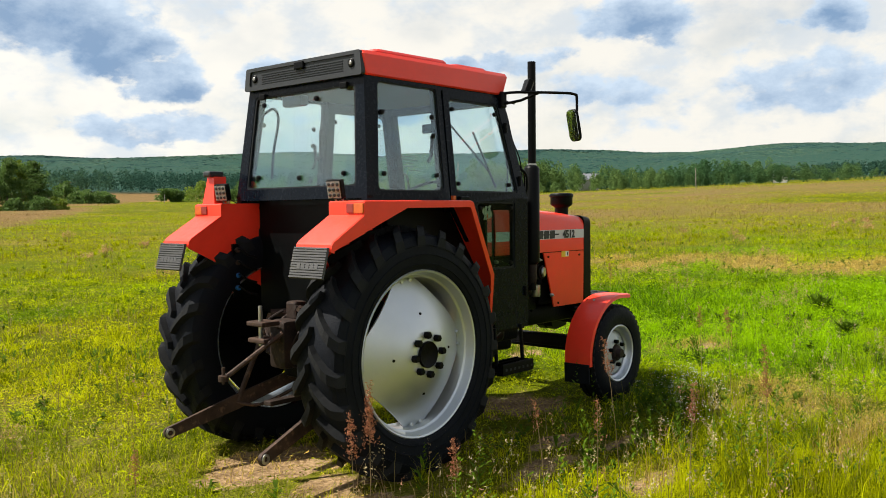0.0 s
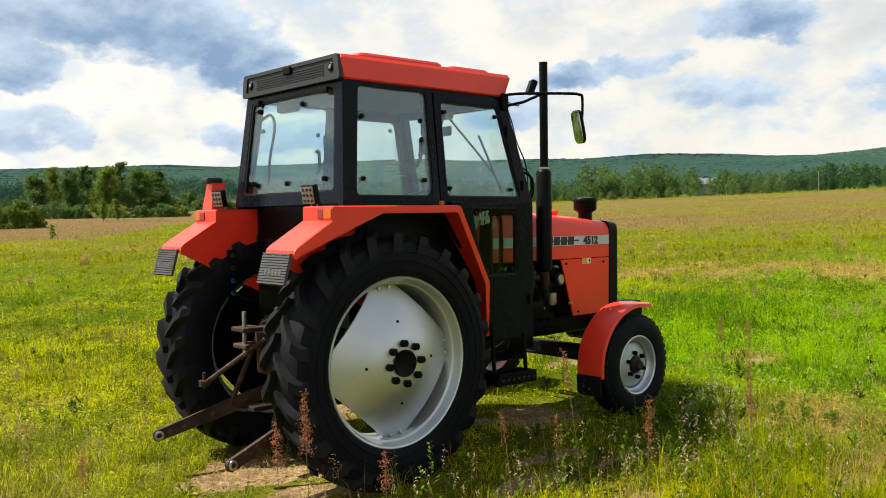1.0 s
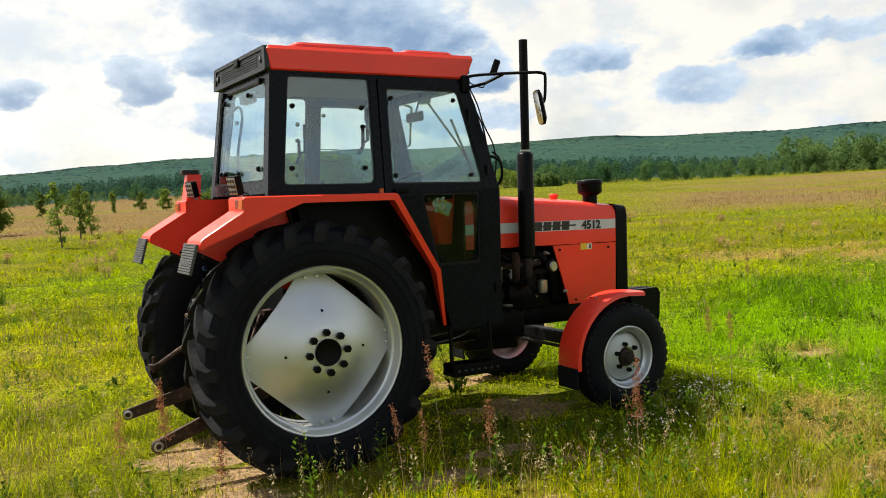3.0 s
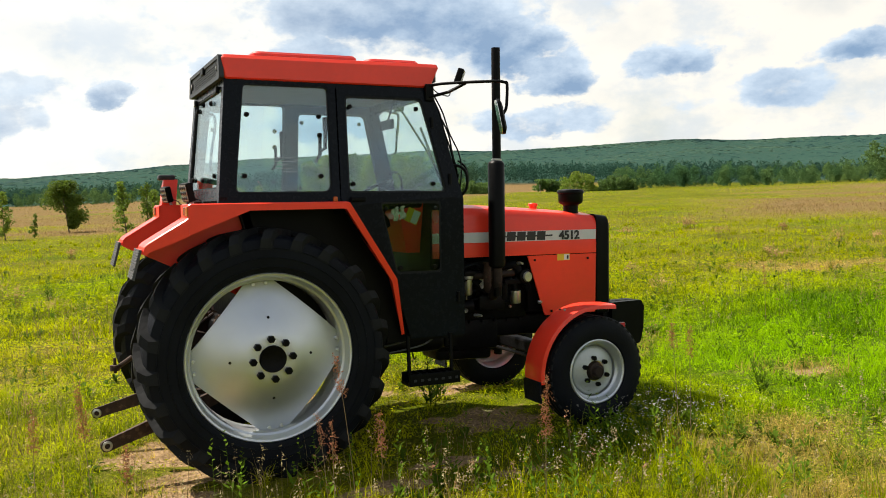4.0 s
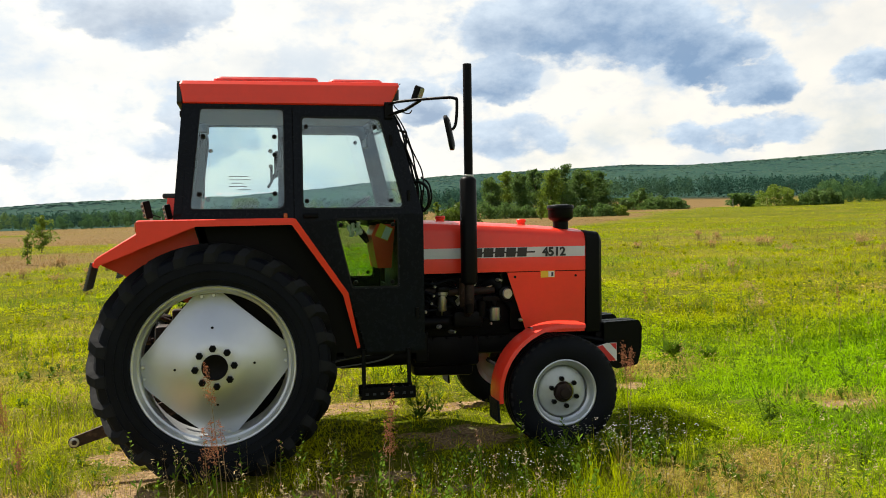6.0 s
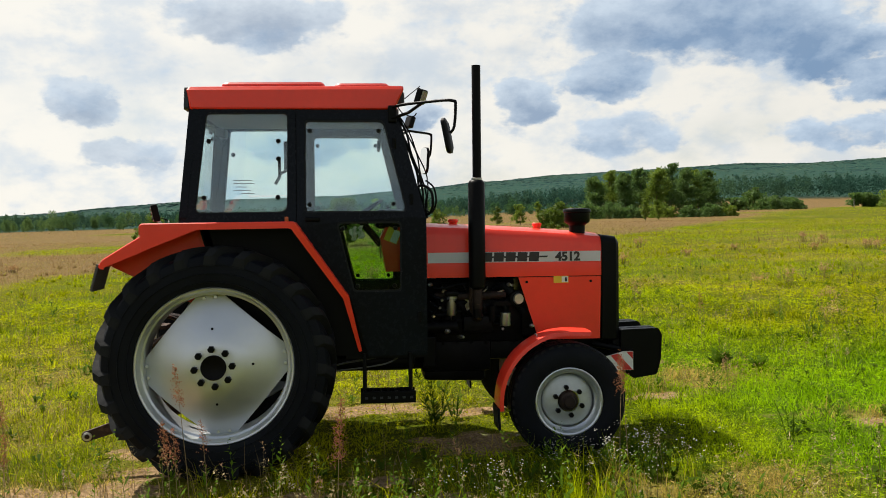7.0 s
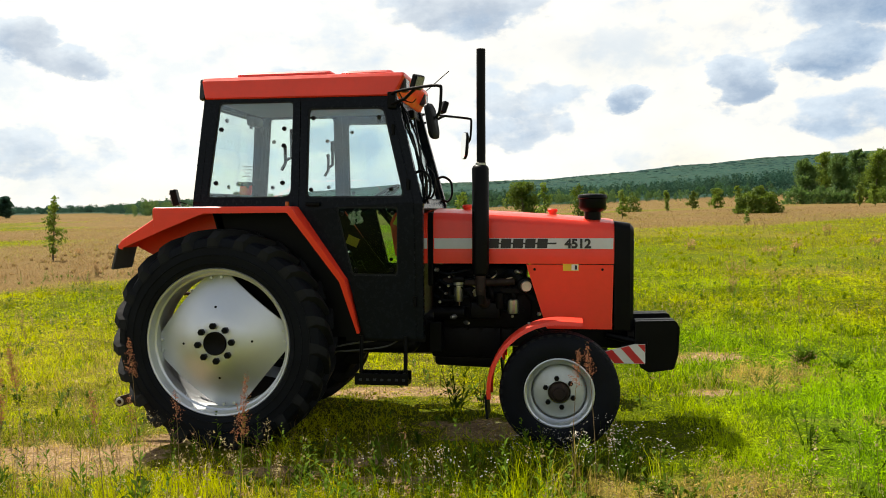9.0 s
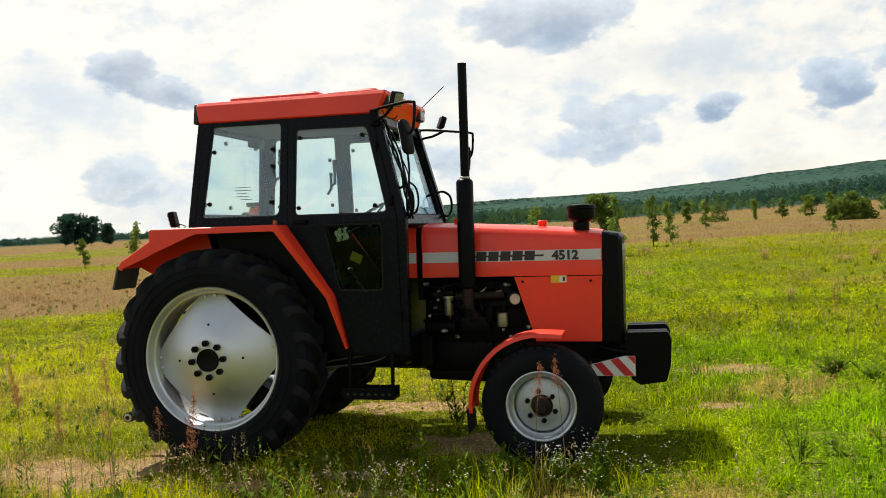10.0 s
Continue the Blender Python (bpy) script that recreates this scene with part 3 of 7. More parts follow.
    for c in range(4):
        for d in (-0.085, 0.085):
            a = tilt + c * math.pi / 2 + d
            m = Matrix.Translation((0.445 * math.cos(a), 0.060, 0.445 * math.sin(a)))
            o = bolt = new("rim_bolt", bolt.data) if bolt else part("rim_bolt", hex_nut(0.013, 0.012), SILVER, wheel)
            o.parent, o.matrix_local = wheel, m
    hole = None
    for c in range(4):
        a = tilt + c * math.pi / 2 + 0.04
        m = Matrix.Translation((0.245 * math.cos(a), 0.158, 0.245 * math.sin(a)))
        o = hole = new("plug", hole.data) if hole else part("plug", lathe([(0, 0.004), (0.008, 0.004), (0.009, -0.004), (0, -0.004)], 10), BLACK, wheel)
        o.parent, o.matrix_local = wheel, m


def front_wheel(s):
    rim = lathe([(0.226, 0.085), (0.230, 0.096), (0.222, 0.100), (0.212, 0.094), (0.207, 0.078), (0.203, 0.060), (0.196, 0.052), (0.184, 0.044), (0.181, 0.0), (0.19, -0.06), (0.226, -0.095), (0.230, -0.085), (0.212, -0.06), (0.20, 0.0), (0.20, 0.05), (0.214, 0.07)], 48, closed=True)
    wheel = part("front_wheel", rim, SILVER, tractor, "silver painted front wheel rim", 40)
    wheel.matrix_local = Matrix.Translation((FRONT_X, s * 0.775, FRONT_Z)) @ (Matrix.Identity(4) if s > 0 else Matrix.Rotation(math.pi, 4, "Z"))
    t = lathe([(0.226, 0.085), (0.24, 0.104), (0.28, 0.114), (0.325, 0.112), (0.360, 0.098), (0.380, 0.082)] +
              [(q, y) for c in (0.05, 0.0, -0.05) for q, y in ((0.392, c + 0.016), (0.392, c - 0.016), (0.378, c - 0.019), (0.378, c - 0.031))] +
              [(0.380, -0.082), (0.360, -0.098), (0.325, -0.112), (0.28, -0.114), (0.24, -0.104), (0.226, -0.085)], 72)
    part("tyre", t, RUBBER, wheel, "black ribbed front tyre", 35)
    for y0, start in ((0.072, 0.0), (-0.072, 0.5)):
        round_the_tyre("tread_block", box(-0.016, 0.016, y0 - 0.018, y0 + 0.018, 0.350, 0.3835), wheel, 40, start)
    part("wheel_disc", lathe([(0.1805, 0.000), (0.176, 0.006), (0.174, 0.030), (0.168, 0.040), (0.155, 0.046), (0.115, 0.062), (0.075, 0.070), (0.072, 0.062), (0.11, 0.050), (0.15, 0.028), (0.1805, -0.01)], 48), DISC_GREY, wheel, "grey dished wheel disc", 35)
    part("hub", lathe([(0, 0.125), (0.034, 0.122), (0.040, 0.11), (0.042, 0.09), (0.060, 0.085), (0.070, 0.06), (0.07, -0.12), (0, -0.12)], 24), DARK_IRON, wheel, "dark rusty front wheel hub", 40)
    nut = None
    for i in range(6):
        a = radians(i * 60 + 20)
        m = Matrix.Translation((0.095 * math.cos(a), 0.068, 0.095 * math.sin(a)))
        o = nut = new("wheel_nut", nut.data) if nut else part("wheel_nut", hex_nut(0.017, 0.03), BLACK, wheel)
        o.parent, o.matrix_local = wheel, m


for side in (-1, 1):
    rear_wheel(side)
    front_wheel(side)


def sweep(sections, thick, bm=None):
    """A folded sheet through rows of points, given a thickness."""
    bm = bm or bmesh.new()
    rows = [[bm.verts.new(p) for p in sec] for sec in sections]
    for p, q in zip(rows, rows[1:]):
        for j in range(len(p) - 1):
            bm.faces.new((p[j], p[j + 1], q[j + 1], q[j]))
    bmesh.ops.recalc_face_normals(bm, faces=bm.faces[:])
    bmesh.ops.solidify(bm, geom=bm.faces[:], thickness=thick)
    return bm


def rear_fender(s):
    prof = [(0.968, 0.80, 0.640, 0.020, 0.012), (0.885, 1.175, 0.735, 0.036, 0.018), (0.545, 1.668, 0.832, 0.026, 0.040), (0.522, 1.676, 0.832, 0.020, 0.044), (-0.080, 1.674, 0.832, 0.0, 0.046), (-0.425, 1.672, 0.832, 0.0, 0.180),
            (-0.437, 1.664, 0.832, 0.004, 0.176), (-0.437, 1.590, 0.832, 0.006, 0.104), (-0.668, 1.448, 0.832, 0.010, 0.052), (-0.686, 1.428, 0.832, 0.02, 0.04), (-0.692, 1.392, 0.832, 0.03, 0.012)]
    secs = []
    for i, (x, z, yo, lx, lz) in enumerate(prof):
        yi = 0.535 if x < 0.2 else 0.60
        lip = (x - lx, s * yo, z - lz) if x > 0.3 else (x + lx, s * yo, z - lz)
        secs.append([(x, s * yi, z), (x, s * (yo - 0.008), z), (x, s * yo, z - 0.006), lip])
    fender = part("rear_fender", sweep(secs, 0.008), RED, tractor, "glossy red angular rear fender", 25)
    arch = [(-0.10, 1.655), (0.54, 1.655), (0.90, 1.18), (1.03, 0.76), (0.45, 0.76), (0.05, 0.95), (0.0, 1.3)]
    part("wheel_arch", plate([arch], lambda u, v, k: (u, s * (0.592 + 0.008 * k), v)), BLACK, fender, "black inner wheel arch")
    part("arch_filler", plate([[(-0.11, 1.652), (-0.05, 1.652), (0.05, 1.3), (0.10, 0.97), (0.04, 0.97), (-0.01, 1.3)]], lambda u, v, k: (u, s * (0.550 + 0.050 * k), v)), BLACK, fender)
    part("arch_roof", box(-0.12, 0.52, s * 0.54, s * 0.82, 1.635, 1.652), BLACK, fender)
    outline = [(-0.432, 1.668), (-0.09, 1.668), (0.01, 1.3), (0.06, 1.02), (-0.12, 1.107), (-0.36, 1.225), (-0.688, 1.385), (-0.684, 1.424), (-0.665, 1.444), (-0.434, 1.587)]
    part("inner_panel", plate([outline], lambda u, v, k: (u, s * (0.540 + 0.008 * k), v)), RED, fender, "red inner fender panel")
    ribs = [(0.0, 0.0), (0.0, -0.178)]
    for i in reversed(range(12)):
        f0, f1 = -0.178 * i / 12, -0.178 * (i + 0.68) / 12
        ribs += [(-0.009, f1 - 0.003), (-0.016, f1), (-0.016, f0 - 0.001)]
    ribs.append((-0.009, 0.0))
    flap = plate([ribs], lambda u, v, k: (u, s * (0.545 + 0.28 * k), v))
    moved(flap, Matrix.Translation((-0.696, 0, 1.412)) @ Matrix.Rotation(radians(15), 4, "Y"))
    fl = part("mud_flap", flap, FLAP, fender, "grey ribbed rubber mud flap")
    letters = bmesh.new()
    for i in range(5):
        box(-0.0172, -0.014, s * (0.60 + i * 0.037), s * (0.628 + i * 0.037), -0.125, -0.095, bm=letters)
    moved(letters, Matrix.Translation((-0.696, 0, 1.412)) @ Matrix.Rotation(radians(15), 4, "Y"))
    part("raised_mark", letters, FLAP, fl, "worn moulded mark bars")
    strip = box(-0.702, -0.692, s * 0.548, s * 0.824, 1.392, 1.414, 0.002)
    part("clamp_strip", strip, RED, fender, "red metal clamp strip")
    for i in range(4):
        b = hex_nut(0.008, 0.008)
        moved(b, Matrix.Translation((-0.703, s * (0.565 + i * 0.08), 1.404)) @ Matrix.Rotation(radians(90), 4, "Z"))
        part("screw", b, STEEL, fender)
    # tail lamp wraps round the outer corner
    lamp = part("tail_lamp", box(-0.447, -0.385, s * 0.690, s * 0.750, 1.598, 1.656, 0.006), RED_LENS, fender, "dark red tail lamp")
    part("corner_lens", box(-0.446, -0.430, s * 0.751, s * 0.828, 1.598, 1.656, 0.004), ORANGE_LENS, lamp, "orange corner lens")
    # small side marker on the front corner of the top
    part("side_marker", box(0.470, 0.495, s * 0.70, s * 0.73, 1.675, 1.708, 0.006), ORANGE_LENS, fender, "small orange marker lamp")


def work_lamp(x, y, z, turn, tilt, mat_label="square LED work lamp in black housing"):
    """A square lamp on a bent bracket."""
    m = Matrix.Translation((x, y, z)) @ Matrix.Rotation(radians(turn), 4, "Z") @ Matrix.Rotation(radians(tilt), 4, "Y")
    body = moved(box(-0.022, 0.022, -0.052, 0.052, -0.058, 0.058, 0.008), m)
    lamp = part("work_lamp", body, BLACK, tractor, mat_label)
    lens = box(-0.0245, -0.0225, -0.045, 0.045, -0.05, 0.05)
    part("lens", moved(lens, m), LED_LENS, lamp, "pale LED lens")
    for i in range(3):
        for j in range(3):
            d = moved(lathe([(0, 0), (0.011, 0), (0.008, 0.004), (0, 0.004)], 10), m @ Matrix.Translation((-0.026, -0.029 + 0.029 * i, -0.032 + 0.032 * j)) @ Matrix.Rotation(radians(90), 4, "Z"))
            part("diode", d, PLASTIC, lamp)
    return lamp, m


for side in (-1, 1):
    rear_fender(side)
for x, y, z, turn in ((-0.398, -0.555, 1.742, 14), (-0.37, 0.605, 1.748, 14)):
    lamp, m = work_lamp(x, y, z, turn, -12)
    part("bracket", tube([(x + 0.02, y - 0.03, z - 0.05), (x + 0.03, y - 0.03, z - 0.075), (x + 0.03, y + 0.03, z - 0.075), (x + 0.02, y + 0.03, z - 0.05)], 0.007, 6), STEEL, lamp, "steel lamp bracket")
    part("cable", tube(curve([(x + 0.02, y, z - 0.03), (x + 0.08, y + 0.02, z - 0.05), (x + 0.10, y - 0.03, z - 0.075), (x + 0.18, y, z - 0.075)]), 0.004, 5), BLACK, lamp)

# red box post on the left fender with a grey lamp on its top
post = bmesh.new()
plate([[(0.66, 1.672), (0.80, 1.672), (0.775, 1.80), (0.765, 1.86), (0.695, 1.86), (0.685, 1.80)]], lambda u, v, k: (-0.40 + 0.10 * k + (v - 1.672) * 0.12, u, v), post)
post_ob = part("lamp_post", post, RED, tractor, "red sheet metal lamp post")
part("position_lamp", box(-0.415, -0.295, 0.690, 0.770, 1.855, 1.895, 0.012), PLASTIC, post_ob, "grey lamp on the post")

# ---- cab ----
SIDE_WIN = rounded([(-0.128, 1.735), (0.487, 1.735), (0.492, 2.412), (-0.054, 2.412)], [0.03, 0.06, 0.03, 0.03])
DOOR_WIN = rounded([(0.594, 1.732), (1.292, 1.732), (1.140, 2.362), (0.598, 2.362)], [0.03, 0.03, 0.05, 0.03])
LOW_WIN = rounded([(0.916, 1.194), (1.243, 1.194), (1.246, 1.671), (0.804, 1.671)], 0.03)
DOOR_OUT = [(0.548, 2.412), (1.172, 2.412), (1.352, 1.70), (1.368, 0.76), (1.01, 0.76), (0.895, 1.16), (0.545, 1.64)]
QUARTER_OUT = [(-0.158, 2.440), (0.54, 2.440), (0.54, 1.665), (-0.232, 1.665)]


def shrink(loop, d):
    c = sum((Vector(p) for p in loop), Vector((0, 0))) / len(loop)
    return [tuple(Vector(p) + (c - Vector(p)).normalized() * d) for p in loop]


def seal(loop, place, w=0.016):
    """A rubber edge round a pane."""
    return plate([shrink(loop, -0.004), shrink(loop, w)], place)


def rear_x(z):
    return -0.232 + (z - 1.665) * 0.088


def front_x(z):
    return 1.395 - (z - 1.70) * 0.262


# rear frame with its large window
REAR_OUT = [(-0.641, 1.69), (0.641, 1.69), (0.642, 1.71), (0.560, 2.440), (-0.560, 2.440), (-0.642, 1.71)]
REAR_WIN = rounded([(-0.545, 1.765), (0.545, 1.765), (0.492, 2.390), (-0.492, 2.390)], 0.03)
cab_ob = part("cab", plate([REAR_OUT, REAR_WIN], lambda u, v, k: (rear_x(v) + 0.05 * k, u, v)), FRAME, tractor, "black painted steel cab frame")
FRONT_OUT = [(-0.64, 1.66), (0.64, 1.66), (0.56, 2.440), (-0.56, 2.440)]
FRONT_WIN = rounded([(-0.59, 1.72), (0.59, 1.72), (0.525, 2.375), (-0.525, 2.375)], 0.04)
part("windscreen_frame", plate([FRONT_OUT, FRONT_WIN], lambda u, v, k: (front_x(v) - 0.05 * k, u, v)), FRAME, cab_ob)
for s in (-1, 1):
    part("quarter_frame", plate([QUARTER_OUT, SIDE_WIN], on_side(s)), FRAME, cab_ob)
    part("door_post", plate([[(0.500, 2.440), (0.565, 2.440), (0.565, 1.60), (0.500, 1.60)]], on_side(s, -0.02, 0.05)), FRAME, cab_ob)
    part("top_rail", plate([[(0.52, 2.440), (1.213, 2.440), (1.218, 2.405), (0.52, 2.405)]], on_side(s, -0.003, 0.05)), FRAME, cab_ob)
    part("front_post", plate([[(1.166, 2.436), (1.222, 2.436), (1.415, 1.69), (1.415, 0.76), (1.362, 0.76), (1.352, 1.69)]], on_side(s, -0.002, 0.06)), FRAME, cab_ob)
for s in (-1, 1):
    part("side_pane", plate([shrink(SIDE_WIN, -0.012)], on_side(s, -0.012, 0.006)), GLASS, cab_ob, "clear side window pane")
    part("pane_seal", seal(SIDE_WIN, on_side(s, -0.005, 0.012), 0.010), SEAL, cab_ob)
    for x, z in ((-0.035, 2.22), (-0.065, 1.84), (0.425, 2.22), (0.425, 2.10), (0.42, 1.84)):
        b = lathe([(0, 0.018), (0.014, 0.015), (0.017, 0.0), (0, 0)], 14)
        moved(b, Matrix.Translation((x, s * (cab_y(z) - 0.008), z)) @ (Matrix.Identity(4) if s > 0 else Matrix.Rotation(math.pi, 4, "Z")))
        part("pane_clip", b, BLACK, cab_ob)
part("rear_pane", plate([shrink(REAR_WIN, -0.012)], lambda u, v, k: (rear_x(v) + 0.014 + 0.006 * k, u, v)), GLASS, cab_ob, "wide clear rear window pane")
part("pane_seal", seal(REAR_WIN, lambda u, v, k: (rear_x(v) + 0.004 + 0.012 * k, u, v), 0.018), SEAL, cab_ob)
for y, z in ((-0.42, 1.845), (0.0, 1.83), (0.42, 1.845), (-0.13, 2.33), (0.40, 2.33)):
    b = moved(lathe([(0, 0.02), (0.014, 0.016), (0.018, 0.0), (0, 0)], 14), Matrix.Translation((rear_x(z) + 0.012, y, z)) @ Matrix.Rotation(radians(90), 4, "Z"))
    part("pane_clip", b, BLACK, cab_ob)
part("windscreen", plate([shrink(FRONT_WIN, -0.012)], lambda u, v, k: (front_x(v) - 0.016 - 0.006 * k, u, v)), GLASS, cab_ob, "raked clear windscreen")
part("pane_seal", seal(FRONT_WIN, lambda u, v, k: (front_x(v) - 0.004 - 0.012 * k, u, v), 0.018), SEAL, cab_ob)
# hinges and gas strut of the rear window
for s in (-1, 1):
    part("window_hinge", box(rear_x(2.39) - 0.022, rear_x(2.39), s * 0.40 - 0.03, s * 0.40 + 0.03, 2.365, 2.405, 0.006), BLACK, cab_ob)
    part("window_strut", tube([(-0.10, s * 0.49, 2.33), (-0.16, s * 0.52, 1.90)], 0.009, 6), BLACK, cab_ob)
# lower rear wall, floor and front wall
part("rear_wall", box(-0.12, -0.06, -0.535, 0.535, 0.93, 1.69), BLACK, cab_ob, "black lower rear cab wall")
part("cab_floor", box(-0.10, 1.36, -0.57, 0.57, 0.80, 0.84), BLACK, cab_ob, "black cab floor")
FOOT_WIN = [rounded([(s * 0.455 - 0.11, 1.16), (s * 0.455 + 0.11, 1.16), (s * 0.455 + 0.11, 1.61), (s * 0.455 - 0.11, 1.61)], 0.02) for s in (-1, 1)]
part("front_wall", plate([[(-0.60, 0.76), (0.60, 0.76), (0.60, 1.665), (-0.60, 1.665)]] + FOOT_WIN, lambda u, v, k: (1.290 + 0.020 * k, u, v)), BLACK, cab_ob, "black cab front wall")
part("windscreen_ledge", box(1.292, 1.402, -0.60, 0.60, 1.650, 1.664, 0.003), PLASTIC, cab_ob, "grey ledge below the windscreen")
for loop in FOOT_WIN:
    part("foot_pane", plate([shrink(loop, 0.002)], lambda u, v, k: (1.297 + 0.005 * k, u, v)), GLASS, cab_ob, "narrow front foot window")
part("small_plate", box(-0.128, -0.121, -0.47, -0.40, 1.46, 1.51), STEEL, cab_ob, "small metal rating plate")


def door(s):
    d = part("door", plate([DOOR_OUT, DOOR_WIN, LOW_WIN], on_side(s, 0.008, 0.04)), FRAME, tractor, "black cab door with two panes")
    part("door_pane", plate([shrink(DOOR_WIN, -0.012)], on_side(s, -0.006, 0.006)), GLASS, d, "clear door window")
    part("door_pane", plate([shrink(LOW_WIN, -0.012)], on_side(s, -0.006, 0.006)), LOW_GLASS, d, "dark tinted lower door window")
    part("pane_seal", seal(DOOR_WIN, on_side(s, 0.002, 0.012), 0.016), SEAL, d)
    part("pane_seal", seal(LOW_WIN, on_side(s, 0.002, 0.012), 0.016), SEAL, d)
    for x, z in ((0.635, 2.29), (1.10, 2.29), (0.63, 1.79), (1.195, 1.79), (0.85, 1.625), (1.205, 1.625), (0.945, 1.235), (1.195, 1.235)):
        b = lathe([(0, 0.018), (0.013, 0.015), (0.016, 0.0), (0, 0)], 14)
        moved(b, Matrix.Translation((x, s * (cab_y(z) - 0.003), z)) @ (Matrix.Identity(4) if s > 0 else Matrix.Rotation(math.pi, 4, "Z")))
        part("pane_clip", b, BLACK, d)
    part("door_handle", box(0.60, 0.70, s * 0.652, s * 0.682, 1.675, 1.705, 0.008), BLACK, d, "black door handle")
    for z in (2.20, 1.82, 1.02):
        x = 1.205 if z > 2 else 1.315 if z > 1.7 else 1.36
        part("hinge", tube([(x, s * (cab_y(z) + 0.014), z - 0.035), (x, s * (cab_y(z) + 0.014), z + 0.035)], 0.012, 8), BLACK, d)


for side in (-1, 1):
    door(side)

# roof
roof = bmesh.new()
def roof_z(x, k):
    """Height on the roof: k 0 at its lower edge, 1 at the rim of its top."""
    return 2.436 * (1 - k) + (2.585 + 0.008 * (x + 0.17)) * k


ring = lambda k, up, x0, x1, y, r: [roof.verts.new((u, v, roof_z(u, k) + up)) for u, v in rounded([(x0, -y), (x1, -y), (x1, y), (x0, y)], r)]
levels = [ring(0, 0, -0.158, 1.205, 0.565, 0.02), ring(0.06, 0, -0.160, 1.215, 0.578, 0.02), ring(0.85, 0, -0.180, 1.276, 0.572, 0.02), ring(1, 0, -0.173, 1.274, 0.556, 0.025), ring(1, 0.012, -0.12, 1.22, 0.49, 0.05), ring(1, 0.02, 0.0, 1.12, 0.36, 0.06)]
for a, b in zip(levels, levels[1:]):
    for j in range(len(a)):
        roof.faces.new((a[j], a[(j + 1) % len(a)], b[(j + 1) % len(b)], b[j]))
roof.faces.new(levels[-1])
roof.faces.new(levels[0])
roof_ob = part("roof", roof, RED, tractor, "red moulded cab roof", 22)
part("headliner", box(-0.13, 1.17, -0.54, 0.54, 2.418, 2.433), LINING, roof_ob, "grey cab headliner")
for x0, x1, z in ((0.035, 0.735, 2.632), (0.80, 1.18, 2.628)):
    hatch = bmesh.new()
    lv = []
    for zz, inset in ((2.58, 0.0), (z - 0.014, 0.0), (z, 0.012), (z + 0.005, 0.06)):
        lv.append([hatch.verts.new((u, v, zz + 0.008 * (u - x0))) for u, v in rounded([(x0 + inset, -0.47 + inset), (x1 - inset, -0.47 + inset), (x1 - inset, 0.47 - inset), (x0 + inset, 0.47 - inset)], 0.05)])
    for a, b in zip(lv, lv[1:]):
        for j in range(len(a)):
            hatch.faces.new((a[j], a[(j + 1) % len(a)], b[(j + 1) % len(b)], b[j]))
    hatch.faces.new(lv[-1])
    part("roof_hatch", hatch, RED_SHADED, roof_ob, "raised red roof hatch", 25)
# black fascia at the back of the roof
fascia = bmesh.new()
plate([rounded([(-0.576, 2.434), (0.576, 2.434), (0.556, 2.585), (-0.556, 2.585)], 0.02), rounded([(-0.525, 2.464), (0.525, 2.464), (0.51, 2.562), (-0.51, 2.562)], 0.015)], lambda u, v, k: (-0.197 + 0.030 * k + (v - 2.41) * 0.02, u, v), fascia)
fas = part("rear_fascia", fascia, PLASTIC, roof_ob, "grey black plastic roof fascia")
part("fascia_back", plate([[(-0.53, 2.460), (0.53, 2.460), (0.515, 2.567), (-0.515, 2.567)]], lambda u, v, k: (-0.1845 + 0.003 * k, u, v)), PLASTIC, fas)
for i in range(5):
    part("slat", box(-0.1885, -0.1835, -0.40, 0.40, 2.473 + i * 0.015, 2.478 + i * 0.015), PLASTIC, fas)
part("number_lamp", box(-0.204, -0.176, -0.045, 0.045, 2.528, 2.576, 0.006), BLACK, fas)
for s in (-1, 1):
    turned = Matrix.Translation((-0.194, s * 0.475, 2.514)) @ Matrix.Rotation(radians(90), 4, "Z")
    part("round_lamp", moved(lathe([(0, 0.0), (0.022, 0.0), (0.027, -0.004), (0.029, -0.012), (0, -0.012)], 20), turned), BLACK, fas)
    part("lens", moved(lathe([(0, 0.003), (0.010, 0.002), (0.013, 0.0), (0, 0)], 16), turned), LED_LENS, fas)
# work lamps under the visor, and the visor's dark inset
for s in (-1, 1):
    b = box(1.225, 1.278, s * 0.44 - 0.07, s * 0.44 + 0.07, 2.48, 2.568, 0.01)
    lamp = part("visor_lamp", b, PLASTIC, roof_ob, "rectangular lamp in the visor")
    part("lens", box(1.279, 1.283, s * 0.44 - 0.06, s * 0.44 + 0.06, 2.488, 2.560), LED_LENS, lamp)
part("antenna", tube([(1.25, 0.50, 2.590), (1.46, 0.46, 2.755)], 0.004, 5), BLACK, roof_ob, "thin black antenna")


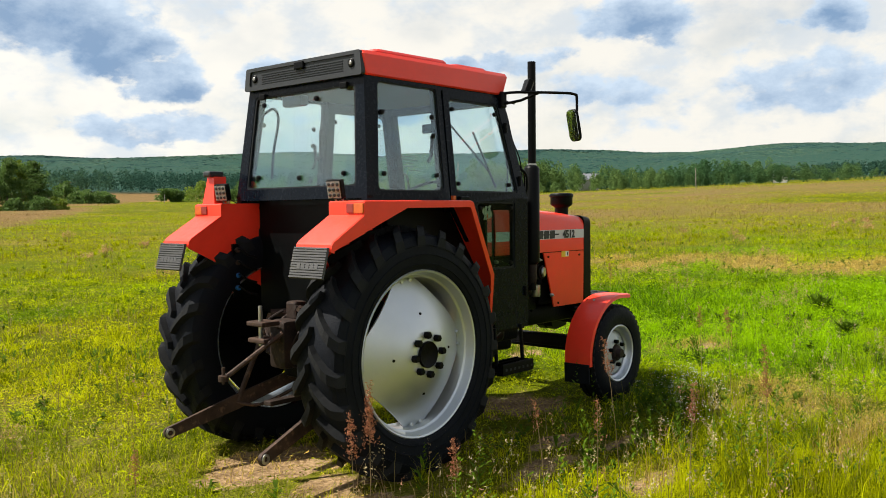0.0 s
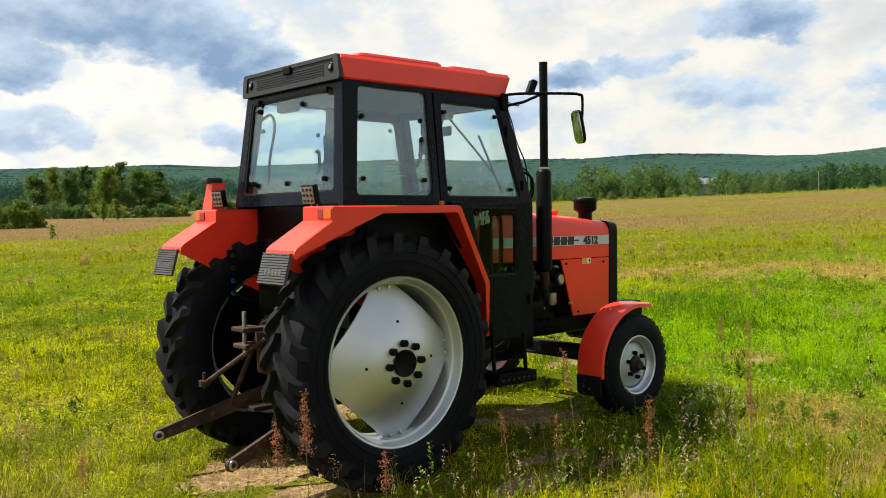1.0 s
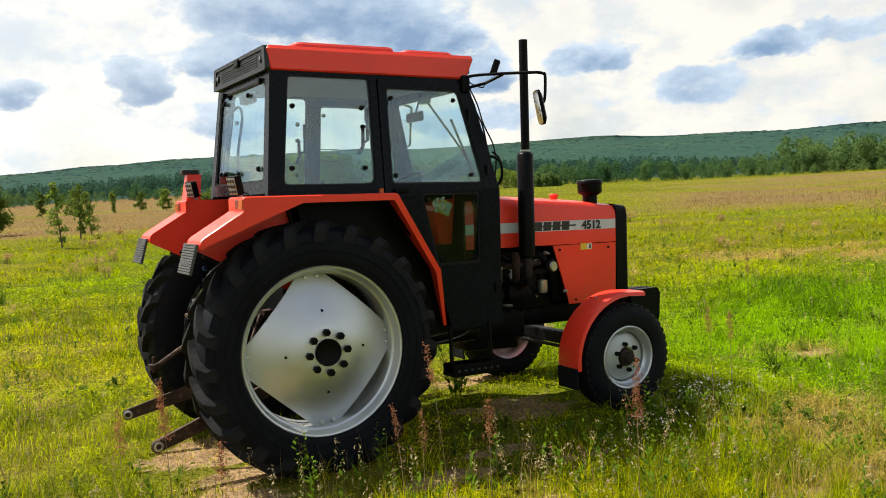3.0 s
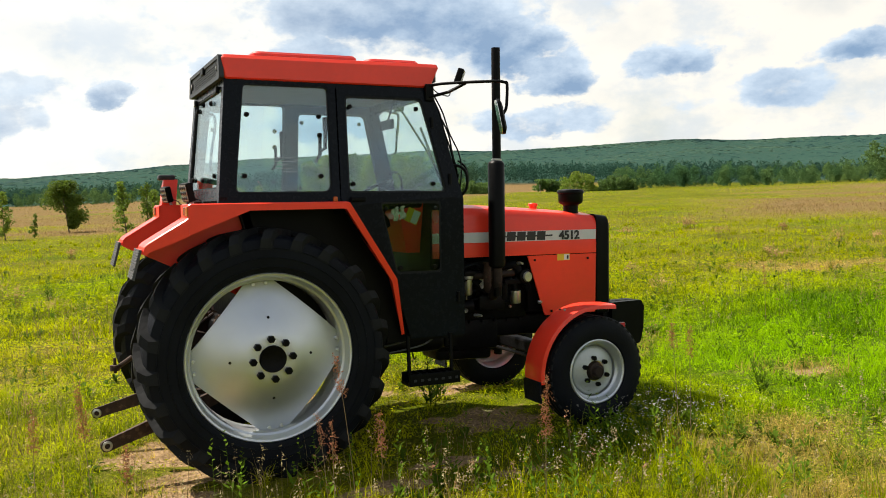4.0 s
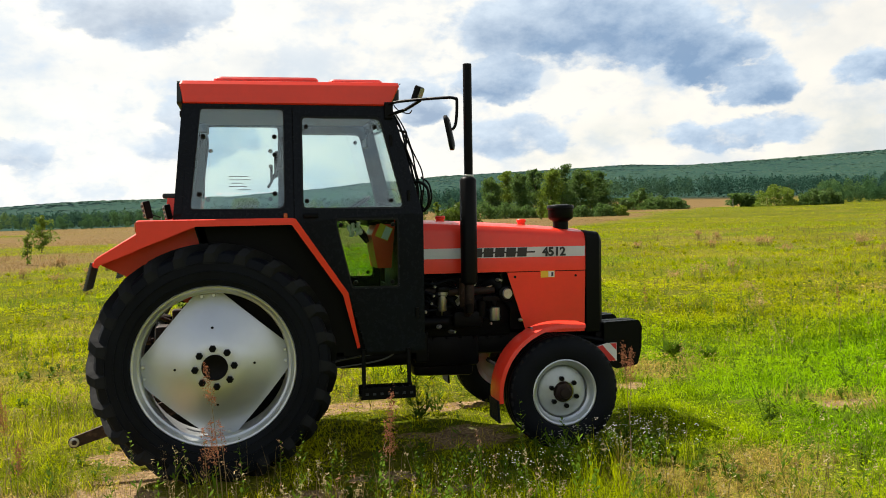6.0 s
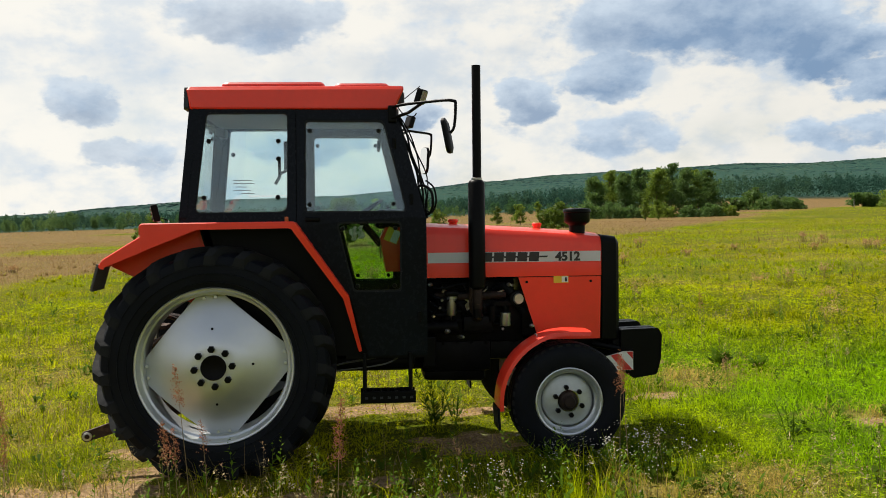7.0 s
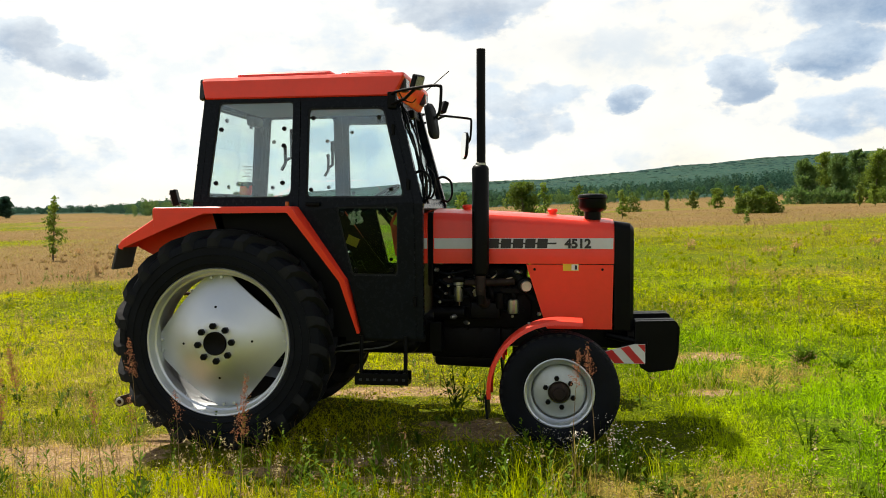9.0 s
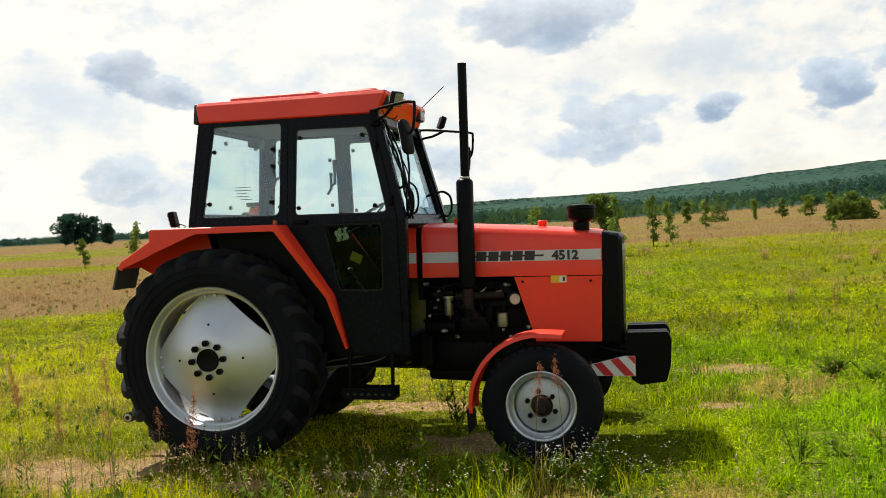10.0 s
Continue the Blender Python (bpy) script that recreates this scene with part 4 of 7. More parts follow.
def mirror(s, drop):
    """A mirror on its bent tube arm, with the lamp on the arm's root."""
    arm = part("mirror_arm", tube(curve([(1.18, s * 0.575, 2.44 - drop), (1.26, s * 0.66, 2.455 - drop), (1.50, s * 0.90, 2.450 - drop), (1.572, s * 0.948, 2.442 - drop), (1.588, s * 0.957, 2.42 - drop), (1.578, s * 0.962, 2.28 - drop), (1.552, s * 0.966, 2.235 - drop)], 5), 0.010, 8), BLACK, tractor, "bent black mirror arm", 60)
    m = Matrix.Translation((1.532, s * 0.972, 2.215 - drop)) @ Matrix.Rotation(radians(-19 if s < 0 else 26), 4, "Z") @ Matrix.Rotation(radians(-11 if s < 0 else 4), 4, "Y")
    shell = bmesh.new()
    lv = []
    for x, k in ((-0.014, 0.96), (-0.010, 1.0), (0.006, 1.0), (0.017, 0.78)):
        lv.append([shell.verts.new((x, u * k, v * k)) for u, v in rounded([(-0.058, -0.115), (0.058, -0.115), (0.058, 0.115), (-0.058, 0.115)], 0.045, 6)])
    for a, b in zip(lv, lv[1:]):
        for j in range(len(a)):
            shell.faces.new((a[j], a[(j + 1) % len(a)], b[(j + 1) % len(b)], b[j]))
    shell.faces.new(lv[0])
    shell.faces.new(lv[-1])
    part("mirror_shell", moved(shell, m), BLACK, arm, "black mirror shell", 40)
    glass = plate([rounded([(-0.054, -0.111), (0.054, -0.111), (0.054, 0.111), (-0.054, 0.111)], 0.042, 6)], lambda u, v, k: (-0.017 + 0.002 * k, u, v))
    part("mirror_glass", moved(glass, m), MIRROR, arm, "mirror glass")
    part("arm_brace", tube([(1.19, s * 0.59, 2.37 - drop), (1.30, s * 0.67, 2.40 - drop), (1.385, s * 0.76, 2.452 - drop)], 0.011, 6), BLACK, arm)
    part("arm_root", box(1.165, 1.225, s * 0.55, s * 0.60, 2.345 - drop, 2.46 - drop, 0.008), BLACK, arm)
    lm = Matrix.Translation((1.385, s * 0.665, 2.510 - drop)) @ Matrix.Rotation(radians(s * 30), 4, "Z") @ Matrix.Rotation(radians(20), 4, "Y")
    part("front_lamp", moved(box(-0.022, 0.022, -0.045, 0.045, -0.05, 0.05, 0.009), lm), BLACK, arm, "small black work lamp")
    part("lamp_lens", moved(box(0.0225, 0.025, -0.038, 0.038, -0.042, 0.042), lm), LED_LENS, arm)


mirror(-1, 0.0)
mirror(1, 0.02)
# grab loops beside the windscreen, wipers
for s in (-1, 1):
    y = s * 0.55
    part("grab_handle", tube(curve([(1.345, y, 1.90), (1.40, y + s * 0.03, 1.915), (1.455, y + s * 0.05, 1.87), (1.462, y + s * 0.05, 1.77), (1.43, y + s * 0.03, 1.715), (1.385, y, 1.735)], 5), 0.010, 8), BLACK, tractor, "black grab loop", 60)
wip = part("wiper", tube([(front_x(2.37) + 0.02, 0.06, 2.37), (front_x(2.05) + 0.03, -0.20, 2.05), (front_x(1.90) + 0.015, -0.33, 1.90)], 0.008, 6), BLACK, tractor, "black windscreen wiper")
part("wiper_blade", tube([(front_x(2.20) + 0.012, -0.24, 2.20), (front_x(1.78) + 0.012, -0.37, 1.78)], 0.009, 6), BLACK, wip)
part("wiper_motor", box(front_x(2.37) - 0.01, front_x(2.37) + 0.035, 0.0, 0.12, 2.34, 2.40, 0.01), BLACK, wip)
part("wiper_hose", tube(curve([(1.21, -0.54, 2.40), (1.31, -0.50, 2.15), (1.40, -0.47, 1.90), (1.41, -0.45, 1.75)]), 0.006, 5), BLACK, wip)

# bundle of cables and hoses down the right edge of the windscreen
for i, (y, bow, r) in enumerate(((-0.52, 0.030, 0.007), (-0.50, 0.055, 0.006), (-0.475, 0.020, 0.008), (-0.535, 0.075, 0.005))):
    pts = [(front_x(z) + 0.025 + bow * math.sin(math.pi * (2.40 - z) / 0.72) + 0.010 * math.sin(17 * z + 2 * i), y - 0.06 * (2.40 - z) + 0.012 * math.sin(11 * z + i), z) for z in (2.40, 2.28, 2.14, 2.00, 1.88, 1.77, 1.69)]
    part("windscreen_hose", tube(curve(pts), r, 6), BLACK, tractor, "black hose beside the windscreen", 60)
part("hose_loop", tube(curve([(1.42, -0.55, 1.95), (1.475, -0.56, 1.90), (1.49, -0.56, 1.80), (1.46, -0.55, 1.73), (1.42, -0.54, 1.76), (1.43, -0.53, 1.86)], 5), 0.007, 6), BLACK, tractor, "loop of black hose by the windscreen", 60)
part("aerial_lead", tube(curve([(1.235, -0.52, 2.46), (1.27, -0.55, 2.41), (1.335, -0.58, 2.385), (1.36, -0.57, 2.41)]), 0.004, 5), BLACK, tractor, "thin black lead under the visor")

# inside of the cab
seat = part("seat", moved(box(-0.24, 0.24, -0.24, 0.24, -0.06, 0.06, 0.03), Matrix.Translation((0.35, 0, 1.30))), SEAT, tractor, "black vinyl driver seat", 50)
part("backrest", moved(box(-0.05, 0.05, -0.23, 0.23, -0.19, 0.19, 0.03), Matrix.Translation((0.11, 0, 1.50)) @ Matrix.Rotation(radians(-12), 4, "Y")), SEAT, seat, smooth=50)
part("seat_base", box(0.18, 0.52, -0.18, 0.18, 0.84, 1.24, 0.02), BLACK, seat)
console = part("console", plate([[(1.15, 1.31), (1.25, 1.31), (1.286, 1.68), (1.17, 1.68), (1.11, 1.55)]], lambda u, v, k: (u, -0.25 + 0.36 * k, v)), RED, tractor, "red dashboard console")
part("warning_sticker", moved(box(-0.05, 0.05, -0.003, 0.003, -0.05, 0.05), Matrix.Translation((1.20, -0.254, 1.57)) @ Matrix.Rotation(radians(24), 4, "Y")), YELLOW, console, "yellow warning sticker")
part("sticker_text", moved(box(-0.004, 0.045, -0.003, 0.002, -0.045, 0.045), Matrix.Translation((1.20, -0.257, 1.57)) @ Matrix.Rotation(radians(24), 4, "Y")), WHITE, console)
part("yellow_card", moved(box(-0.05, 0.05, -0.003, 0.003, -0.038, 0.038), Matrix.Translation((0.63, 0.585, 1.39)) @ Matrix.Rotation(radians(24), 4, "Y")), YELLOW, tractor, "yellow notice card in the cab")
foil = bmesh.new()
fg = random.Random(8)
rows = [[foil.verts.new((0.90 + 0.011 * i + 0.012 * math.sin(j * 1.3), -(cab_y(1.6) - 0.018) - 0.004 - 0.006 * fg.random(), 1.55 + 0.018 * j + 0.10 * (i - 4) * 0.02 + fg.uniform(-0.005, 0.005))) for i in range(9)] for j in range(6)]
for j in range(5):
    for i in range(8):
        if fg.random() > 0.12:
            foil.faces.new((rows[j][i], rows[j][i + 1], rows[j + 1][i + 1], rows[j + 1][i]))
part("foil_sticker", foil, LED_LENS, tractor, "crumpled silver foil sticker on the lower door pane")
part("dashboard", box(1.08, 1.285, -0.26, 0.26, 1.62, 1.76, 0.03), BLACK, console, smooth=50)
wheel = part("steering_wheel", moved(tube([(0.21 * math.cos(2 * math.pi * i / 32), 0.21 * math.sin(2 * math.pi * i / 32), 0) for i in range(32)], 0.012, 8, closed=True), Matrix.Translation((0.95, 0, 1.72)) @ Matrix.Rotation(radians(-32), 4, "Y")), BLACK, tractor, "black steering wheel", 60)
for a in (90, 210, 330):
    m = Matrix.Translation((0.95, 0, 1.72)) @ Matrix.Rotation(radians(-32), 4, "Y")
    part("spoke", tube([m @ Vector((0, 0, -0.03)), m @ Vector((0.205 * math.cos(radians(a)), 0.205 * math.sin(radians(a)), 0))], 0.009, 6), BLACK, wheel)
part("steering_column", tube([(0.965, 0, 1.69), (1.12, 0, 1.50)], 0.028, 10), BLACK, wheel)
for x, y, z in ((0.82, -0.32, 1.35), (0.72, 0.30, 1.30), (0.90, -0.10, 1.25)):
    lev = part("gear_lever", tube(curve([(x, y, 0.84), (x + 0.03, y, 1.1), (x - 0.05, y, z)]), 0.009, 6), BLACK, tractor, "black gear lever")
    part("knob", moved(lathe([(0, -0.025), (0.022, -0.012), (0.024, 0.008), (0, 0.025)], 12), Matrix.Translation((x - 0.05, y, z)) @ Matrix.Rotation(radians(90), 4, "X")), BLACK, lev)
notice = bmesh.new()
for i, (x0, x1) in enumerate(((0.125, 0.250), (0.125, 0.265), (0.140, 0.215), (0.125, 0.240), (0.175, 0.265))):
    z = 1.955 - 0.022 * i
    box(x0, x1, -(cab_y(z) - 0.014), -(cab_y(z) - 0.016), z - 0.0022, z + 0.0022, bm=notice)
part("window_notice", notice, LINING, tractor, "pale lines of a clear notice stuck on the side pane")
im = part("inside_mirror", box(1.10, 1.125, -0.12, 0.12, 2.20, 2.27, 0.01), BLACK, tractor, "black rear-view mirror")
part("mirror_stalk", tube([(1.12, 0, 2.26), (1.17, 0, 2.41)], 0.007, 6), BLACK, im)
part("rear_cable", tube(curve([(-0.10, 0.50, 2.28), (-0.06, 0.44, 2.32), (-0.05, 0.40, 2.24), (-0.08, 0.42, 2.02), (-0.09, 0.43, 1.84)]), 0.010, 7), BLACK, tractor, "black cable hanging inside the rear window", 60)
part("cab_lamp", box(-0.10, -0.03, 0.10, 0.30, 2.315, 2.385, 0.015), SEAT, tractor, "dark lamp block under the headliner", 40)
for s in (-1, 1):
    grip = part("inner_handle", tube([(0.475, s * 0.560, 2.20), (0.470, s * 0.560, 2.02), (0.430, s * 0.565, 2.00)], 0.013, 8), BLACK, tractor, "black inner door handle")
    part("handle_block", box(0.458, 0.490, s * 0.555 - 0.014, s * 0.555 + 0.014, 2.13, 2.22, 0.008), BLACK, grip)
for s in (-1, 1):
    part("door_latch", tube([(0.43, s * 0.58, 2.10), (0.43, s * 0.575, 1.98), (0.40, s * 0.57, 1.93)], 0.012, 6), BLACK, tractor, "black inner door latch")

# ---- bonnet ----
bonnet = bmesh.new()
secs = []
for x, zt, w in ((1.440, 1.650, 0.318), (1.80, 1.635, 0.316), (2.29, 1.605, 0.312), (2.68, 1.572, 0.308), (2.722, 1.566, 0.307)):
    row = [(x, -w, 1.262), (x, -w, zt - 0.085), (x, -w + 0.010, zt - 0.050), (x, -w + 0.035, zt - 0.022), (x, -w + 0.085, zt - 0.008), (x, -0.12, zt + 0.004), (x, 0, zt + 0.008)]
    secs.append(row + [(a, -b, c) for a, b, c in reversed(row[:-1])])
sweep(secs, 0.006, bonnet)
bon = part("bonnet", bonnet, RED, tractor, "glossy red engine bonnet", 30)
PANEL = [(2.105, 1.256), (2.718, 1.256), (2.708, 0.800), (2.252, 0.800)]
for s in (-1, 1):
    panel = part("side_panel", plate([PANEL], lambda u, v, k: (u, s * (0.310 - 0.012 * k), v)), RED, bon, "red lower bonnet side panel")
    for x, z in ((2.165, 1.222), (2.64, 1.222), (2.31, 0.83)):
        b = moved(hex_nut(0.010, 0.008), Matrix.Translation((x, s * 0.311, z)) @ (Matrix.Identity(4) if s > 0 else Matrix.Rotation(math.pi, 4, "Z")))
        part("screw", b, BLACK, panel)
    st = part("stripe", plate([[(1.447, 1.368), (2.714, 1.368), (2.716, 1.443), (1.447, 1.443)]], lambda u, v, k: (u, s * (0.3205 - 0.002 * k - 0.0075 * (u - 1.4) / 1.35), v)), GREY_STRIPE, bon, "pale grey bonnet stripe")
    for i in range(5):
        x = 1.838 + i * 0.086
        c = plate([[(x, 1.373), (x + 0.072, 1.373), (x + 0.078, 1.440), (x + 0.006, 1.440)]], lambda u, v, k: (u, s * (0.3225 - 0.002 * k - 0.0075 * (u - 1.4) / 1.35), v))
        part("mark_block", c, INK, st, "black block of a maker mark")
    part("mark_line", plate([[(1.83, 1.400), (2.268, 1.400), (2.268, 1.412), (1.83, 1.412)]], lambda u, v, k: (u, s * (0.3235 - 0.002 * k - 0.0075 * (u - 1.4) / 1.35), v)), INK, st)
    part("mark_tail", plate([[(2.265, 1.400), (2.318, 1.400), (2.322, 1.412), (2.265, 1.412)]], lambda u, v, k: (u, s * (0.3225 - 0.002 * k - 0.0075 * (u - 1.4) / 1.35), v)), INK, st)
    tx = bpy.data.curves.new("model_number", "FONT")
    tx.body, tx.size, tx.extrude, tx.offset = "4512", 0.088, 0.001, 0.0036
    txo = new("tmp_text", tx)
    me = bpy.data.meshes.new_from_object(txo.evaluated_get(bpy.context.evaluated_depsgraph_get()))
    bpy.data.objects.remove(txo)
    me.materials.clear()
    me.materials.append(INK)
    num = new("model_number", me)
    num.parent = st
    num["label"] = "black model number 4512"
    num.matrix_local = Matrix.Translation((2.378 if s < 0 else 2.595, s * 0.3185, 1.376)) @ Matrix.Rotation(radians(0 if s < 0 else 180), 4, "Z") @ Matrix.Rotation(radians(90), 4, "X") @ Matrix.Diagonal((1.04, 1, 1, 1))
    part("warning_sticker", box(2.365, 2.475, s * 0.3105, s * 0.3125, 1.212, 1.262), YELLOW, panel, "yellow and white warning sticker")
    part("sticker_field", box(2.425, 2.472, s * 0.3126, s * 0.3136, 1.216, 1.258), WHITE, panel)
    part("sticker_sign", box(2.448, 2.464, s * 0.3137, s * 0.3145, 1.222, 1.252), INK, panel)
scuttle = bmesh.new()
sweep([[(x, -0.316, 1.262), (x, -0.316, 1.560), (x, -0.28, 1.625), (x, -0.12, 1.648), (x, 0.12, 1.648), (x, 0.28, 1.625), (x, 0.316, 1.560), (x, 0.316, 1.262)] for x in (1.316, 1.398)], 0.006, scuttle)
scuttle_ob = part("scuttle", scuttle, RED, tractor, "short red scuttle between bonnet and cab", 30)
part("bonnet_seal", box(1.400, 1.438, -0.308, 0.308, 1.10, 1.63, 0.006), BLACK, scuttle_ob, "dark joint behind the bonnet")
for s in (-1, 1):
    part("stripe_end", plate([[(1.318, 1.368), (1.396, 1.368), (1.396, 1.443), (1.318, 1.443)]], lambda u, v, k: (u, s * (0.3195 - 0.002 * k), v)), GREY_STRIPE, scuttle_ob)
# black grille cowl
cowl = bmesh.new()
lv = []
for x, zt, w in ((2.723, 1.562, 0.312), (2.832, 1.548, 0.309), (2.858, 1.52, 0.285)):
    lv.append([cowl.verts.new((x, u, v)) for u, v in rounded([(-w, 0.785), (w, 0.785), (w, zt), (-w, zt)], [0.02, 0.02, 0.06, 0.06], 5)])
for a, b in zip(lv, lv[1:]):
    for j in range(len(a)):
        cowl.faces.new((a[j], a[(j + 1) % len(a)], b[(j + 1) % len(b)], b[j]))
cowl.faces.new(lv[-1])
cowl.faces.new(lv[0])
cw = part("grille_cowl", cowl, BLACK, tractor, "black radiator grille cowl", 30)
for i in range(14):
    part("grille_bar", box(2.851, 2.8595, -0.25, 0.25, 0.86 + i * 0.045, 0.875 + i * 0.045, 0.003), BLACK, cw)
for s in (-1, 1):
    h = moved(lathe([(0, 0.012), (0.06, 0.010), (0.075, 0.0), (0.078, -0.02), (0, -0.02)], 24), Matrix.Translation((2.856, s * 0.155, 1.40)) @ Matrix.Rotation(radians(-90), 4, "Z"))
    part("headlight", h, LED_LENS, cw, "round glass headlight")
# caps on the bonnet
for x, y, z, r in ((1.66, -0.05, 1.645, 0.038), (2.29, -0.08, 1.612, 0.036)):
    part("filler_cap", upright([(0, z - 0.01), (r * 0.8, z - 0.01), (r * 0.8, z + 0.014), (r, z + 0.018), (r, z + 0.034), (r * 0.85, z + 0.040), (0, z + 0.040)], x, y), RED, bon, "red filler cap", 40)
part("air_precleaner", upright([(0, 1.55), (0.058, 1.56), (0.058, 1.628), (0.066, 1.636), (0.090, 1.650), (0.096, 1.662), (0.096, 1.720), (0.104, 1.726), (0.104, 1.742), (0.096, 1.752), (0.05, 1.758), (0, 1.758)], 2.575, -0.175, 32), BLACK, tractor, "black domed air precleaner", 40)
# exhaust
ex = part("exhaust_muffler", upright([(0, 0.98), (0.030, 0.98), (0.032, 1.18), (0.058, 1.20), (0.060, 1.22), (0.060, 1.935), (0.050, 1.952), (0.034, 1.962), (0, 1.962)], 1.790, -0.415, 28), BLACK, tractor, "matt black upright exhaust muffler", 40)
part("exhaust_pipe", upright([(0.0315, 1.955), (0.0315, 2.765), (0.027, 2.765), (0.027, 2.0), (0, 2.0)], 1.795, -0.415, 24), BLACK, ex, "thin black exhaust pipe", 40)
part("pipe_clamp", upright([(0.033, 1.957), (0.037, 1.959), (0.037, 1.972), (0.033, 1.974)], 1.793, -0.415, 24), STEEL, ex)
part("exhaust_elbow", tube(curve([(1.79, -0.415, 1.19), (1.79, -0.41, 1.05), (1.80, -0.33, 0.98), (1.84, -0.20, 0.98)]), 0.036, 12), DARK_IRON, ex, "rusty exhaust elbow", 50)

# ---- running gear, engine, steps ----
chassis = bmesh.new()
box(-0.22, 0.62, -0.20, 0.20, 0.52, 0.92, 0.04, bm=chassis)
box(0.55, 1.45, -0.17, 0.17, 0.58, 0.84, 0.04, bm=chassis)
box(1.40, 1.92, -0.19, 0.19, 0.56, 0.80, 0.03, bm=chassis)
box(1.88, 2.90, -0.16, 0.16, 0.64, 0.80, 0.03, bm=chassis)
part("gearbox_housing", chassis, ENGINE, tractor, "dark oily gearbox and chassis housing", 40)
part("rear_axle", lathe([(0, -0.64), (0.10, -0.64), (0.11, -0.40), (0.17, -0.24), (0.17, 0.24), (0.11, 0.40), (0.10, 0.64), (0, 0.64)], 24), ENGINE, tractor, "dark rear axle housing", 40).matrix_local = Matrix.Translation((REAR_X, 0, REAR_Z))
front_axle = part("front_axle", box(FRONT_X - 0.05, FRONT_X + 0.05, -0.62, 0.62, 0.46, 0.56, 0.015), ENGINE, tractor, "black front axle beam")
for s in (-1, 1):
    part("king_pin", tube([(FRONT_X, s * 0.62, 0.36), (FRONT_X, s * 0.62, 0.66)], 0.035, 12), ENGINE, front_axle)
    part("tie_rod", tube([(FRONT_X - 0.15, s * 0.60, 0.47), (FRONT_X - 0.17, 0, 0.48)], 0.014, 8), ENGINE, front_axle)
    part("steering_arm", tube([(FRONT_X, s * 0.62, 0.47), (FRONT_X - 0.15, s * 0.60, 0.47)], 0.02, 8), ENGINE, front_axle)

engine = bmesh.new()
box(1.42, 2.16, -0.20, 0.20, 0.78, 1.10, 0.02, bm=engine)
box(1.45, 2.10, -0.17, 0.17, 1.08, 1.24, 0.02, bm=engine)
box(2.14, 2.72, -0.24, 0.24, 0.82, 1.50, 0.02, bm=engine)
engine_ob = part("engine_block", engine, ENGINE, tractor, "black oily diesel engine", 40)
for i in range(4):
    x = 1.52 + i * 0.155
    part("rocker_cover", box(x, x + 0.13, -0.14, 0.14, 1.235, 1.30, 0.015), ENGINE, engine_ob)
    part("injector_pipe", tube(curve([(x + 0.05, -0.16, 1.20), (x + 0.05, -0.24, 1.17), (1.75, -0.27, 1.08), (1.72, -0.26, 1.00)]), 0.006, 6), STEEL, engine_ob)
for s in (-1, 1):
    part("exhaust_manifold", tube(curve([(1.50, s * 0.235, 1.13), (1.75, s * 0.255, 1.12), (2.02, s * 0.235, 1.13)]), 0.030, 10), DARK_IRON, engine_ob, "sooty manifold", 50)
part("fuel_filter", upright([(0, 0.98), (0.030, 0.985), (0.036, 1.0), (0.036, 1.10), (0.043, 1.105), (0.043, 1.125), (0, 1.13)], 1.618, -0.275, 20), STEEL, engine_ob, "bright metal fuel filter", 40)
part("fuel_filter", upright([(0, 0.93), (0.028, 0.935), (0.032, 0.95), (0.032, 1.05), (0, 1.06)], 1.915, -0.28, 20), ENGINE, engine_ob, "dark filter bowl", 40)
part("oil_filter", upright([(0, 0.90), (0.036, 0.905), (0.040, 0.92), (0.040, 1.00), (0, 1.005)], 2.010, -0.29, 20), STEEL, engine_ob, "pale metal oil filter", 40)
part("alternator", moved(lathe([(0, 0.06), (0.03, 0.06), (0.055, 0.05), (0.062, 0.03), (0.062, -0.05), (0, -0.06)], 20), Matrix.Translation((2.10, -0.25, 1.10)) @ Matrix.Rotation(math.pi, 4, "Z")), ENGINE, engine_ob, "alternator", 40)
part("pulley", moved(lathe([(0, 0.012), (0.036, 0.012), (0.042, 0.0), (0.036, -0.012), (0, -0.012)], 20), Matrix.Translation((2.105, -0.305, 1.10)) @ Matrix.Rotation(radians(15), 4, "Z")), STEEL, engine_ob, "pale pulley", 40)
part("exhaust_elbow", tube(curve([(1.776, -0.285, 1.22), (1.776, -0.285, 1.06), (1.79, -0.25, 1.0), (1.80, -0.18, 0.98)]), 0.030, 12), RUST, engine_ob, "rust-brown exhaust elbow", 50)
part("air_hose", tube(curve([(1.95, -0.19, 1.17), (2.02, -0.26, 1.19), (2.10, -0.24, 1.08), (2.16, -0.22, 1.00)]), 0.03, 10), RUBBER, engine_ob, "", 50)
part("injection_pump", box(1.70, 1.92, -0.30, -0.20, 0.86, 0.98, 0.02), ENGINE, engine_ob, "dark injection pump", 40)
part("starter", tube([(1.44, -0.25, 0.90), (1.66, -0.25, 0.90)], 0.05, 14), ENGINE, engine_ob, "", 40)
part("dipstick", tube([(1.62, -0.24, 0.86), (1.62, -0.27, 1.10), (1.60, -0.26, 1.16)], 0.005, 6), STEEL, engine_ob)
for y, z0, z1 in ((-0.24, 1.10, 1.20), (-0.28, 0.94, 1.10), (-0.22, 1.20, 1.22)):
    part("cable", tube(curve([(1.43, y, z0), (1.60, y - 0.02, z1), (1.80, y, z0 + 0.04), (2.05, y + 0.02, z1)]), 0.008, 6), BLACK, engine_ob)
random.seed(4)
